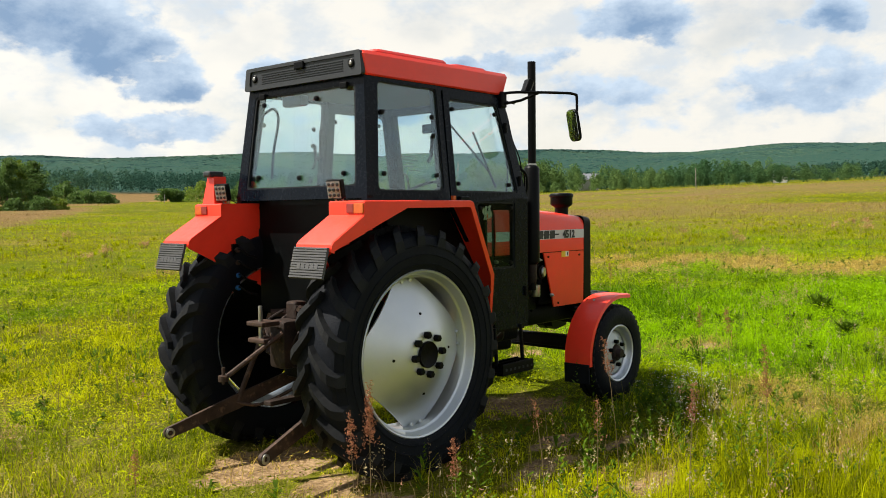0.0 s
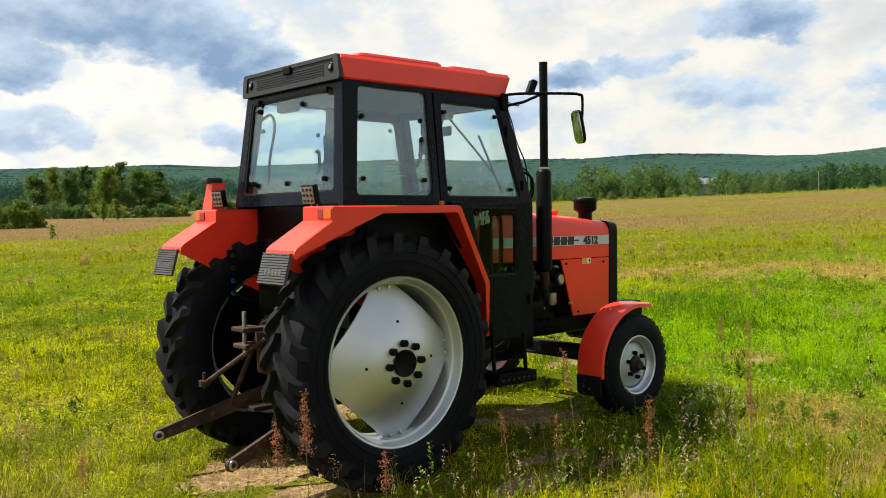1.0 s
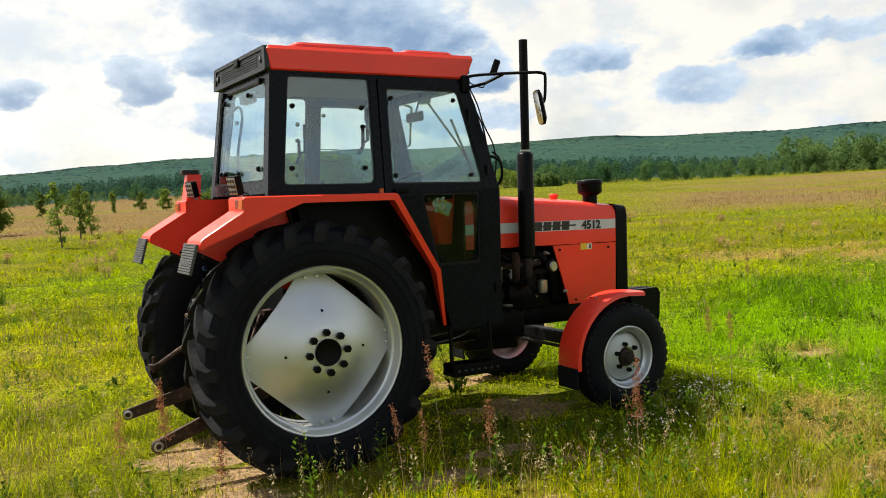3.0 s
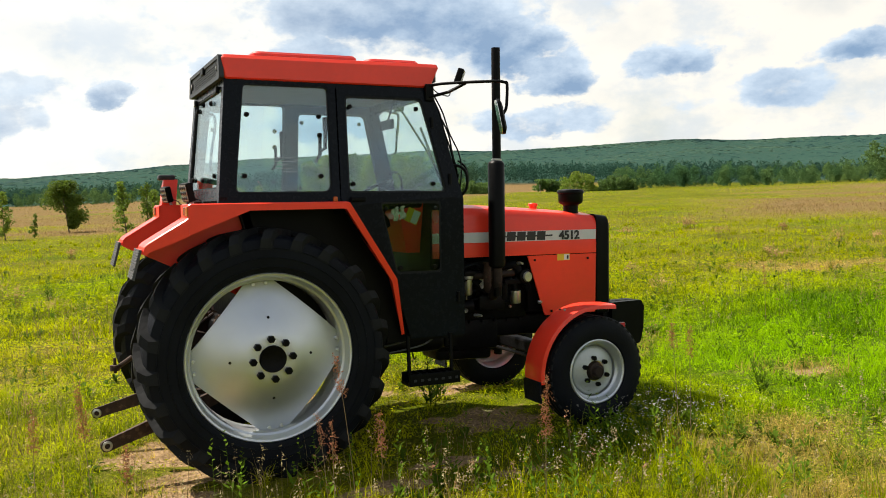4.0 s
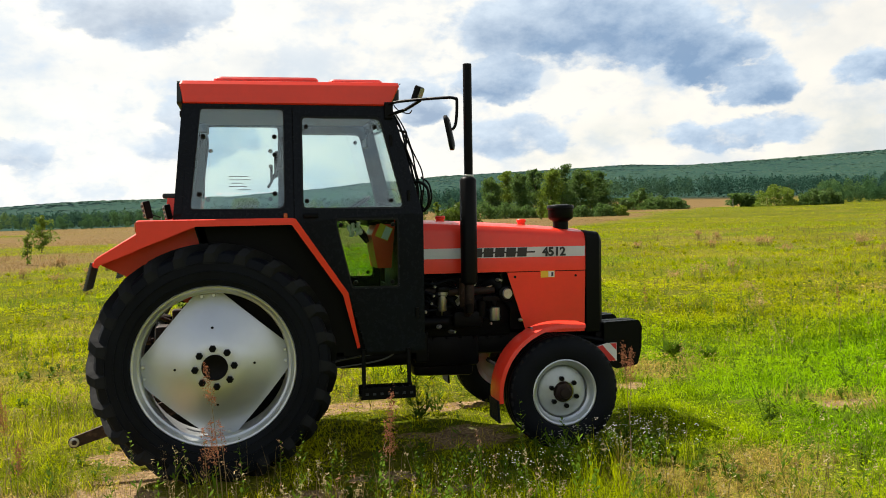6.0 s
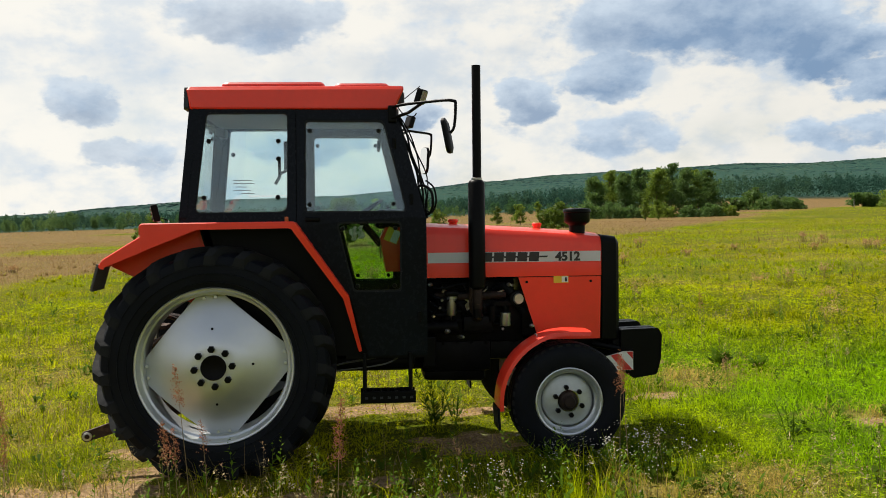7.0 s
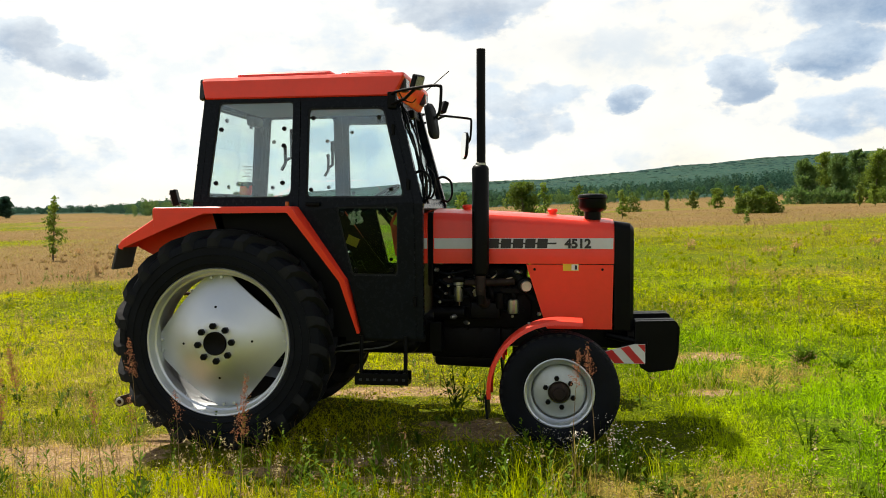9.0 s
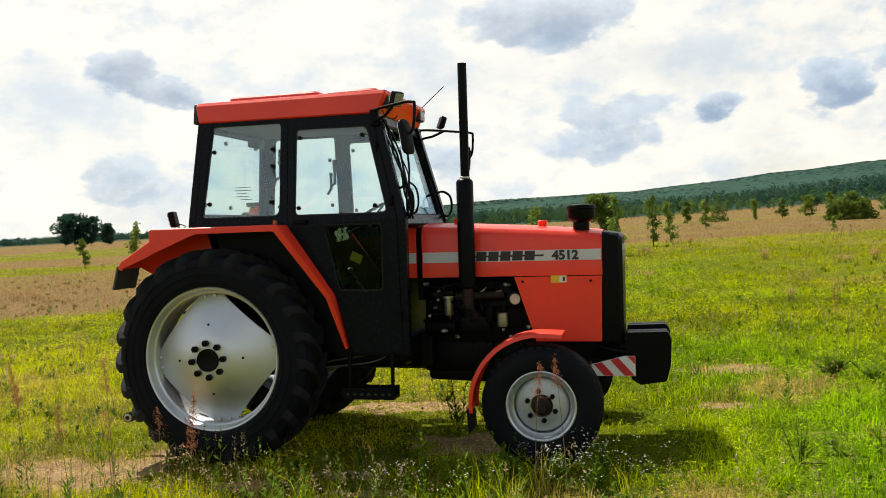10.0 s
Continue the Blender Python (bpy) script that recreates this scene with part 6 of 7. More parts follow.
def leafy_weeds():
    """Upright herbs with narrow leaves up the stem, in loose companies."""
    p, r, g = spots(2600, 2.9, 24, 1.4, seed=61)
    keep = clear_of_wheels(p) & ~under_tractor(p) & (lumps(p[:, 0], p[:, 1], 1.3, 62) + 0.35 * lumps(p[:, 0], p[:, 1], 0.4, 63) + 0.25 * g.random(len(p)) > 0.28) & (bare(p[:, 0], p[:, 1]) < 0.5)
    p = p[keep]
    n, m = len(p), 22
    base = np.column_stack([p, height(p[:, 0], p[:, 1])])
    top = base + np.column_stack([g.normal(0, 0.04, (n, 2)), 0.20 + 0.36 * g.random(n) ** 1.7])
    w = np.array([0.0020, 0.0010, 0])
    v = np.stack([base - w, base + w, top], 1).reshape(-1, 3)
    tagged(new("herb_stems", mesh_from("herb_stems", v, np.arange(n * 3).reshape(-1, 3), HERB)), "thin green herb stems in the meadow", "weeds", kind="stuff")
    t = np.tile((np.arange(m) + 0.5) / m, n)[:, None]
    c = np.repeat(base, m, 0) * (1 - t) + np.repeat(top, m, 0) * t
    a = g.uniform(0, 2 * np.pi, n * m)
    out = np.column_stack([np.cos(a), np.sin(a), g.uniform(0.1, 1.1, n * m)]) * (0.080 * (1.15 - t) * g.uniform(0.5, 1.2, (n * m, 1)))
    side = np.column_stack([-np.sin(a), np.cos(a), np.zeros(n * m)]) * (0.0085 * g.uniform(0.6, 1.3, (n * m, 1)))
    v = np.stack([c, c + out * 0.5 + side, c + out, c + out * 0.5 - side], 1).reshape(-1, 3)
    i = np.arange(n * m)[:, None] * 4
    f = np.concatenate([i + [0, 1, 2], i + [0, 2, 3]], 1).reshape(-1, 3)
    me = mesh_from("herb_leaves", v, f, HERB)
    tagged(new("herb_leaves", me), "narrow dark green leaves of meadow herbs", "weeds", kind="stuff")


def seeding_grass():
    """Airy clumps of thin stalks topped with a haze of reddish buff seeds."""
    p, r, g = spots(240, 3.4, 42, 1.15, seed=64)
    keep = clear_of_wheels(p) & ~under_tractor(p) & (lumps(p[:, 0], p[:, 1], 2.2, 65) > -0.05) & (np.hypot(p[:, 0] - 1, p[:, 1] + 1) > 2.0)
    p, r = p[keep], r[keep]
    each, m = 22, 12
    q = np.repeat(p, each, 0) + g.normal(0, 0.09, (len(p) * each, 2)) * np.repeat(0.5 + g.random(len(p)), each)[:, None]
    rr = np.repeat(r, each)
    n = len(q)
    base = np.column_stack([q, height(q[:, 0], q[:, 1])])
    top = base + np.column_stack([g.normal(0, 0.07, (n, 2)), np.repeat(0.22 + 0.22 * g.random(len(p)), each) * g.uniform(0.7, 1.15, n)])
    w = np.column_stack([0.0011 * (rr / 5) ** 0.8, np.zeros(n), np.zeros(n)])
    tagged(new("seeding_stalks", mesh_from("seeding_stalks", np.stack([base - w, base + w, top], 1).reshape(-1, 3), np.arange(n * 3).reshape(-1, 3), STEM)), "thin stalks of seeding grass", "grass", kind="stuff")
    c = np.repeat(top, m, 0) - np.repeat(top - base, m, 0) * (0.42 * g.random(n * m))[:, None] + g.normal(0, 0.016, (n * m, 3))
    s = (0.0034 * (np.repeat(rr, m) / 5) ** 0.8)[:, None]
    d, e = g.normal(0, 1, (n * m, 3)) * s, g.normal(0, 1, (n * m, 3)) * s
    tagged(new("seeding_heads", mesh_from("seeding_heads", np.stack([c - d, c + e, c + d], 1).reshape(-1, 3), np.arange(n * m * 3).reshape(-1, 3), SEED_PINK)), "haze of reddish buff grass seeds", "grass", kind="stuff")


HERB = material("herb_green", (0.085, 0.150, 0.008), 0.7, 0.0, 0.4, 3.0, translucent=0.35, spec=0.05)
SEED_PINK = material("reddish_grass_seed", (0.46, 0.30, 0.14), 0.8, 0.0, 0.3, 2.0, translucent=0.35, spec=0.05)
leafy_weeds()
seeding_grass()


def tussocks():
    """Clumps of long arching blades, and thin weeds with small pale seed tips."""
    p, r, g = spots(2300, 3.2, 40, 1.35, seed=17)
    keep = clear_of_wheels(p) & (bare(p[:, 0], p[:, 1]) < 0.3) & ~((p[:, 0] > -0.6) & (p[:, 0] < 3.1) & (np.abs(p[:, 1]) < 0.9))
    p, r = p[keep], r[keep]
    q = np.repeat(p, 26, 0) + g.normal(0, 0.035, (len(p) * 26, 2)) * np.repeat(0.6 + 0.8 * g.random(len(p)), 26)[:, None]
    tall = np.repeat(0.08 + 0.10 * g.random(len(p)), 26)
    blades("grass_tussocks", q, np.repeat(r, 26), g, tall, 0.0024 * (np.repeat(r, 26) / 5) ** 0.9, 1.1, GRASS, "tussocks of longer meadow grass", "grass", 0.3)
    p, r, g = spots(1800, 2.7, 6.5, 1.2, seed=66)
    keep = clear_of_wheels(p) & (p[:, 1] < -1.55) & (short_sward(p[:, 0], p[:, 1]) < 0.4) & (lumps(p[:, 0], p[:, 1], 0.8, 67) + 0.4 * g.random(len(p)) > 0.05)
    p, r = p[keep], r[keep]
    q = np.repeat(p, 22, 0) + g.normal(0, 0.030, (len(p) * 22, 2))
    tall = np.repeat(0.12 + 0.20 * g.random(len(p)) ** 1.5 * fade((p[:, 0] + 0.2) / 1.2), 22)
    blades("verge_tufts", q, np.repeat(r, 22), g, tall, 0.0021, 0.6, GRASS, "upright tufts of long grass at the near edge", "grass", 0.1)
    p, r, g = spots(4600, 2.8, 15, 1.4, seed=18)
    keep = clear_of_wheels(p) & (lumps(p[:, 0], p[:, 1], 0.9, 26) + 0.3 * g.random(len(p)) > 0.1) & ~((p[:, 0] > -0.5) & (p[:, 0] < 2.9) & (np.abs(p[:, 1]) < 0.8))
    p = p[keep]
    n = len(p)
    z = height(p[:, 0], p[:, 1])
    h = 0.18 + 0.28 * g.random(n) ** 1.6
    tip = np.column_stack([p + g.normal(0, 0.05, (n, 2)), z + h])
    base = np.column_stack([p, z])
    w = np.array([0.0022, 0, 0])
    v = np.stack([base - w, base + w, tip], 1).reshape(-1, 3)
    me = mesh_from("weed_stems", v, np.arange(n * 3).reshape(-1, 3), STEM)
    tagged(new("weed_stems", me), "thin upright weed stems in the meadow", "weeds", kind="stuff")
    k = 16
    c = np.repeat(tip, k, 0) - np.repeat(tip - base, k, 0) * (0.28 * g.random(n * k) ** 1.3)[:, None] + g.normal(0, 0.008, (n * k, 3))
    d = g.normal(0, 1, (n * k, 3)) * 0.0045
    e = g.normal(0, 1, (n * k, 3)) * 0.0045
    v = np.stack([c - d, c + e, c + d], 1).reshape(-1, 3)
    me = mesh_from("weed_seeds", v, np.arange(n * k * 3).reshape(-1, 3), SEED_PALE)
    tagged(new("weed_seeds", me), "pale buff seed tips of the weeds", "weeds", kind="stuff")


SEED_PALE = material("pale_seed", (0.42, 0.34, 0.17), 0.8, 0.0, 0.4, 1.5, second=((0.34, 0.17, 0.09), 0.5), translucent=0.3)
tussocks()


def weeds():
    """Low broad-leaved rosettes between the blades, and small white and yellow flowers."""
    p, r, g = spots(3200, 3.0, 26, 1.5, seed=13)
    keep = clear_of_wheels(p) & (lumps(p[:, 0], p[:, 1], 0.8, 25) > 0.05) & (bare(p[:, 0], p[:, 1]) < 0.4)
    p, r = p[keep], r[keep]
    vs, fs = [], []
    z = height(p[:, 0], p[:, 1])
    for (x, y), zz in zip(p, z):
        for _ in range(g.integers(4, 8)):
            a, n, w = g.uniform(0, 6.28), g.uniform(0.04, 0.11), g.uniform(0.010, 0.02)
            c, s, b = math.cos(a), math.sin(a), len(vs)
            up = g.uniform(0.03, 0.10)
            vs += [(x, y, zz), (x + c * n * 0.5 - s * w, y + s * n * 0.5 + c * w, zz + up), (x + c * n * 0.5 + s * w, y + s * n * 0.5 - c * w, zz + up), (x + c * n, y + s * n, zz + up * 0.8)]
            fs += [(b, b + 2, b + 1), (b + 1, b + 2, b + 3)]
    tagged(new("weeds", mesh_from("weeds", vs, fs, LEAF)), "low green broad-leaved weeds among the grass", "weeds", kind="stuff")
    for name, mat, count, areas, label in (
            ("white_flowers", PETAL, 150, [(2.25, -1.45, 0.30, 0.20), (2.5, -1.35, 0.30, 0.2), (2.7, -1.5, 0.3, 0.2), (1.7, -1.9, 0.4, 0.2)], "small white wild flowers in the grass"),
            ("yellow_flowers", YELLOW_PETAL, 150, [(5, 2, 6, 5), (8, 6, 6, 5), (-3, 0, 2, 3)], "small yellow wild flowers in the meadow")):
        vs, fs = [], []
        stems_v, stems_f = [], []
        for i in range(count):
            cx, cy, sx, sy = areas[i % len(areas)]
            x, y = g.normal(cx, sx * 0.6), g.normal(cy, sy * 0.6)
            if not clear_of_wheels(np.array([[x, y]]))[0]:
                continue
            zz, hh = float(height(x, y)), g.uniform(0.12, 0.30)
            tx, ty = x + g.normal(0, 0.03), y + g.normal(0, 0.03)
            b = len(stems_v)
            stems_v += [(x - 0.002, y, zz), (x + 0.002, y, zz), (tx, ty, zz + hh)]
            stems_f.append((b, b + 1, b + 2))
            for _ in range(4 if name == "white_flowers" else 2):
                fx, fy, fz, q = tx + g.normal(0, 0.018), ty + g.normal(0, 0.018), zz + hh + g.normal(0, 0.01), g.uniform(0.003, 0.006)
                b = len(vs)
                vs += [(fx, fy, fz + q * 0.5)] + [(fx + q * math.cos(t), fy + q * math.sin(t), fz) for t in (0, 1.26, 2.51, 3.77, 5.03)]
                fs += [(b, b + 1 + j, b + 1 + (j + 1) % 5) for j in range(5)]
        tagged(new(name, mesh_from(name, vs, fs, mat)), label, "flowers", kind="stuff")
        nm = name.replace("flowers", "flower_stems")
        tagged(new(nm, mesh_from(nm, stems_v, stems_f, LEAF)), "thin green flower stems in the grass", "stems", kind="stuff")


weeds()


def dock(seed, x, y, tall, head, full):
    """A dried dock: a stem with short side twigs set with clusters of reddish seeds."""
    g = random.Random(seed)
    z = float(height(x, y))
    root = tagged(new("dock_plant"), "dried reddish brown dock stalk standing in grass", "plant", "docks in the meadow")
    root.matrix_world = Matrix.Translation((x, y, z))
    lean = (g.uniform(-0.08, 0.08), g.uniform(-0.08, 0.08))
    line = [Vector((lean[0] * t * t * tall, lean[1] * t * t * tall, t * tall - 0.01)) for t in (0, 0.25, 0.5, 0.75, 1.0)]
    part("stem", tube(line, [0.0024, 0.0022, 0.0018, 0.0014, 0.0008], 5), STEM, root)
    vs, fs = [], []
    for i in range(int(120 * full)):
        t = 1 - head * g.random() ** 0.8
        c = Vector((lean[0] * t * t * tall, lean[1] * t * t * tall, t * tall))
        spread = 0.013 * (1.08 - t) / (head + 0.08) + 0.004
        c += Vector((g.gauss(0, spread), g.gauss(0, spread), g.gauss(0, 0.012)))
        for _ in range(3):
            q, b = g.uniform(0.0022, 0.0050), len(vs)
            d = Vector((g.gauss(0, 1), g.gauss(0, 1), g.gauss(0, 1))).normalized()
            e = d.cross(Vector((0.3, 0.5, 0.8))).normalized()
            o = c + Vector((g.gauss(0, 0.004), g.gauss(0, 0.004), g.gauss(0, 0.006)))
            vs += [tuple(o + d * q), tuple(o - d * q), tuple(o + e * q * 0.8), tuple(o - e * q * 0.8), tuple(o + d.cross(e) * q * 0.7)]
            fs += [(b, b + 2, b + 4), (b + 2, b + 1, b + 4), (b + 1, b + 3, b + 4), (b + 3, b, b + 4)]
    me = mesh_from("seed_head", vs, fs, SEED)
    ob = new("seed_head", me)
    ob.parent = root
    ob["label"] = "reddish brown seed head"
    lv = bmesh.new()
    for i in range(4):
        a, n = g.uniform(0, 6.28), g.uniform(0.08, 0.16)
        c, s = math.cos(a), math.sin(a)
        zz = g.uniform(0.02, 0.2) * tall
        q = [lv.verts.new(k) for k in ((0, 0, zz), (c * n * 0.5 - s * 0.014, s * n * 0.5 + c * 0.014, zz + 0.05), (c * n, s * n, zz + 0.02), (c * n * 0.5 + s * 0.014, s * n * 0.5 - c * 0.014, zz + 0.05))]
        lv.faces.new(q)
    part("leaves", lv, LEAF, root)


DOCKS = [(0.85, -2.67, 0.84, 0.34, 1.7), (0.11, -2.18, 0.95, 0.20, 0.8), (2.42, -1.80, 0.80, 0.22, 1.0), (2.56, -1.51, 0.80, 0.22, 0.9), (-1.02, -1.49, 0.86, 0.34, 2.0), (-1.27, -1.65, 0.76, 0.24, 1.0),
         (-0.90, -1.92, 0.60, 0.28, 1.1), (0.11, -2.56, 0.76, 0.24, 0.9), (0.11, -1.70, 0.56, 0.30, 0.5), (0.03, -2.09, 0.62, 0.28, 0.5), (-1.75, -0.65, 0.55, 0.3, 0.9), (6.2, 1.4, 0.75, 0.3, 0.9), (4.9, 3.2, 0.7, 0.3, 0.9)]
for number, row in enumerate(DOCKS):
    dock(number, *row)



def tall_weed(seed, x, y, tall, stems, leaf, label):
    """A bushy herb: several stems set with leaves all the way up."""
    g = random.Random(seed)
    root = tagged(new("tall_weed"), label, "weed", "tall weeds in the meadow")
    root.matrix_world = Matrix.Translation((x, y, float(height(x, y))))
    vs, fs = [], []
    for i in range(stems):
        a, out, h = g.uniform(0, 6.28), g.uniform(0.02, 0.16), tall * g.uniform(0.6, 1.0)
        tip = Vector((math.cos(a) * out, math.sin(a) * out, h))
        foot = Vector((math.cos(a) * out * 0.2, math.sin(a) * out * 0.2, -0.01))
        part("stem", tube([foot, foot.lerp(tip, 0.5) + Vector((0, 0, 0.02)), tip], [0.004, 0.003, 0.0012], 5), HERB, root)
        for n in range(int(34 * h / 0.5)):
            t = 0.08 + 0.92 * (n + g.random()) / int(34 * h / 0.5)
            p, b, ln = foot.lerp(tip, t), g.uniform(0, 6.28), leaf * (1.2 - 0.75 * t) * g.uniform(0.6, 1.2)
            d = Vector((math.cos(b), math.sin(b), g.uniform(0.2, 1.0))) * ln
            w = Vector((-math.sin(b), math.cos(b), 0)) * ln * 0.16
            k = len(vs)
            vs += [tuple(p), tuple(p + d * 0.5 + w), tuple(p + d), tuple(p + d * 0.5 - w)]
            fs += [(k, k + 1, k + 2), (k, k + 2, k + 3)]
    ob = new("leaves", mesh_from("leaves", vs, fs, HERB))
    ob.parent = root


WEEDS = [(1.55, 0.22, 0.62, 5, 0.08), (1.72, 0.42, 0.36, 4, 0.07), (4.64, 2.08, 0.17, 10, 0.16), (4.90, 1.80, 0.14, 8, 0.14), (6.5, -1.4, 0.15, 9, 0.15), (8.2, -0.6, 0.20, 10, 0.18), (6.2, 3.1, 0.45, 3, 0.08),
         (-1.1, 11.3, 0.45, 4, 0.10), (5.3, 0.1, 0.30, 3, 0.08), (3.9, -0.9, 0.30, 4, 0.07), (2.75, -1.05, 0.26, 7, 0.08), (2.2, -1.25, 0.24, 7, 0.08), (2.48, -1.38, 0.24, 9, 0.06), (2.1, -1.52, 0.23, 8, 0.06), (2.72, -1.42, 0.24, 8, 0.06)]
for number, (x, y, tall, stems, leaf) in enumerate(WEEDS):
    tall_weed(300 + number, x, y, tall, stems, leaf, "bushy dark green weed standing in the grass" if tall > 0.23 else "low dark green rosette of thistle leaves")

# ---- saplings, trees and woods ----
BARK = material("grey_brown_bark", (0.10, 0.075, 0.05), 0.9, 0.0, 0.35, 6.0, 0.4, 30)


def leaf_material(name, low, high, through=0.3):
    m = bpy.data.materials.new(name)
    m.use_nodes = True
    k = Nodes(m.node_tree)
    rnd = k.add("ShaderNodeNewGeometry").outputs["Random Per Island"]
    pos = k.add("ShaderNodeTexCoord").outputs["Object"]
    col = k.mix(k.math("ADD", k.math("MULTIPLY", rnd, 0.7), k.ramp(k.noise(pos, 0.6, 3.0), 0.35, 0.65, 0.0, 0.3), True), low, high)
    b = k.add("ShaderNodeBsdfPrincipled", Base_Color=col, Roughness=0.6)
    b.inputs["Specular IOR Level"].default_value = 0.25
    t = k.add("ShaderNodeBsdfTranslucent", Color=col)
    k.add("ShaderNodeOutputMaterial", Surface=k.add("ShaderNodeMixShader", Fac=through, i1=b, i2=t))
    return m


LEAVES = leaf_material("tree_leaves", (0.060, 0.110, 0.012), (0.15, 0.21, 0.022), 0.42)
GROVE_LEAVES = leaf_material("grove_leaves", (0.060, 0.125, 0.030), (0.130, 0.210, 0.045), 0.48)
BRIGHT_LEAVES = leaf_material("sunny_leaves", (0.10, 0.17, 0.020), (0.21, 0.28, 0.03), 0.45)


def forest_material(name, low, high, through=0.4):
    m = bpy.data.materials.new(name)
    m.use_nodes = True
    k = Nodes(m.node_tree)
    pos = k.add("ShaderNodeNewGeometry").outputs["Position"]
    rnd = k.ramp(k.noise(pos, 0.14, 2.0, 0.5), 0.3, 0.7)
    fine = k.ramp(k.noise(pos, 0.9, 5.0, 0.7), 0.3, 0.7, 0.88, 1.12, False)
    col = k.vec("SCALE", k.mix(k.math("ADD", k.math("MULTIPLY", rnd, 0.35), k.ramp(k.noise(pos, 0.009, 4.0, 0.6), 0.38, 0.62, -0.35, 0.60), True), low, high), None, fine)
    b = k.add("ShaderNodeBsdfPrincipled", Base_Color=col, Roughness=0.85)
    b.inputs["Specular IOR Level"].default_value = 0.05
    t = k.add("ShaderNodeBsdfTranslucent", Color=col)
    k.add("ShaderNodeOutputMaterial", Surface=k.add("ShaderNodeMixShader", Fac=through, i1=b, i2=t))
    return m


# the blue of distance haze is mixed into the forest and ridge colours
FOREST = forest_material("hazed_far_forest", (0.030, 0.078, 0.055), (0.062, 0.115, 0.052))
RIDGE = forest_material("hazed_ridge_forest", (0.022, 0.056, 0.052), (0.060, 0.106, 0.066), 0.12)
WOOD_EDGE = forest_material("wood_edge", (0.055, 0.125, 0.050), (0.140, 0.215, 0.062))


def tree(seed, x, y, tall, wide, leaves=900, leaf=0.07, low=0.12, mat=None, label="young leafy tree standing in dry grass", group="saplings in the meadow", stems=1, name="young_tree", columnar=0.5, domed=False):
    """Trunk with limbs and a crown of many leaves in clumps; columnar makes it slim at the top."""
    g = random.Random(seed)
    z = float(height(x, y))
    root = tagged(new(name), label, "tree" if tall > 1.0 else "shrub", group)
    root.matrix_world = Matrix.Translation((x, y, z - 0.03))
    bm = bmesh.new()
    tips = []
    for k in range(stems):
        ox, oy = (g.gauss(0, wide * 0.12), g.gauss(0, wide * 0.12)) if stems > 1 else (0, 0)
        lx, ly = g.gauss(0, 0.05) * tall + ox, g.gauss(0, 0.05) * tall + oy
        line = [Vector((ox + (lx - ox) * t, oy + (ly - oy) * t, tall * 0.93 * t)) for t in (0, 0.2, 0.45, 0.7, 1.0)]
        rad = 0.016 * tall ** 0.9 / stems ** 0.4
        tube(line, [rad, rad * 0.85, rad * 0.65, rad * 0.4, rad * 0.12], 6, bm)
        count = int(9 + 3 * min(tall, 8)) // stems + 3
        for i in range(count):
            t = low + (0.97 - low) * (i + g.random()) / count
            p = Vector((ox + (lx - ox) * t, oy + (ly - oy) * t, tall * 0.93 * t))
            reach = wide * 0.5 * (1 - columnar * t ** 1.6) * (0.45 + 0.75 * g.random()) * min(1, 0.5 + (t - low) * 4)
            a = g.uniform(0, 2 * math.pi)
            e = p + Vector((math.cos(a) * reach, math.sin(a) * reach, reach * g.uniform(0.1, 0.7)))
            mid = p.lerp(e, 0.5) + Vector((0, 0, reach * 0.12))
            tube([p, mid, e], [rad * 0.35, rad * 0.22, rad * 0.08], 4, bm)
            tips += [(e, reach * 0.42 + 0.04 * tall), (mid, reach * 0.36 + 0.03 * tall)]
        tips.append((Vector((lx, ly, tall * 0.95)), 0.05 * tall))
    part("trunk", bm, BARK, root)
    n = leaves
    idx = np.array([g.randrange(len(tips)) for _ in range(n)])
    gg = np.random.default_rng(seed)
    c = np.array([t[0] for t in tips])[idx]
    sp = np.array([t[1] for t in tips])[idx]
    o = gg.normal(0, 1, (n, 3))
    o /= np.linalg.norm(o, axis=1)[:, None] + 1e-6
    c = c + o * (sp * gg.random(n) ** 0.5)[:, None] * [1, 1, 0.85]
    if domed:
        o[:, 2] = np.abs(o[:, 2])
        c = o * [wide * 0.5, wide * 0.5, tall * 0.97] * (1 - 0.30 * gg.random((n, 1)) ** 1.5) * (1 + 0.16 * np.sin(o[:, :1] * 7 + seed) * np.cos(o[:, 1:2] * 6) + 0.08 * np.sin(o[:, 2:3] * 13))
    c[:, 2] = np.clip(c[:, 2], low * tall * 0.5, tall)
    a = gg.normal(0, 1, (n, 3))
    a /= np.linalg.norm(a, axis=1)[:, None]
    b = np.cross(a, gg.normal(0, 1, (n, 3)))
    b /= np.linalg.norm(b, axis=1)[:, None]
    s = (leaf * gg.uniform(0.6, 1.35, n))[:, None]
    v = np.stack([c - a * s, c + b * s * 0.55, c + a * s, c - b * s * 0.55], 1).reshape(-1, 3)
    i = np.arange(n)[:, None] * 4
    f = np.concatenate([i + [0, 1, 2], i + [0, 2, 3]], 1).reshape(-1, 3)
    ob = new("crown", mesh_from("crown", v, f, mat or LEAVES))
    ob.parent = root
    return root


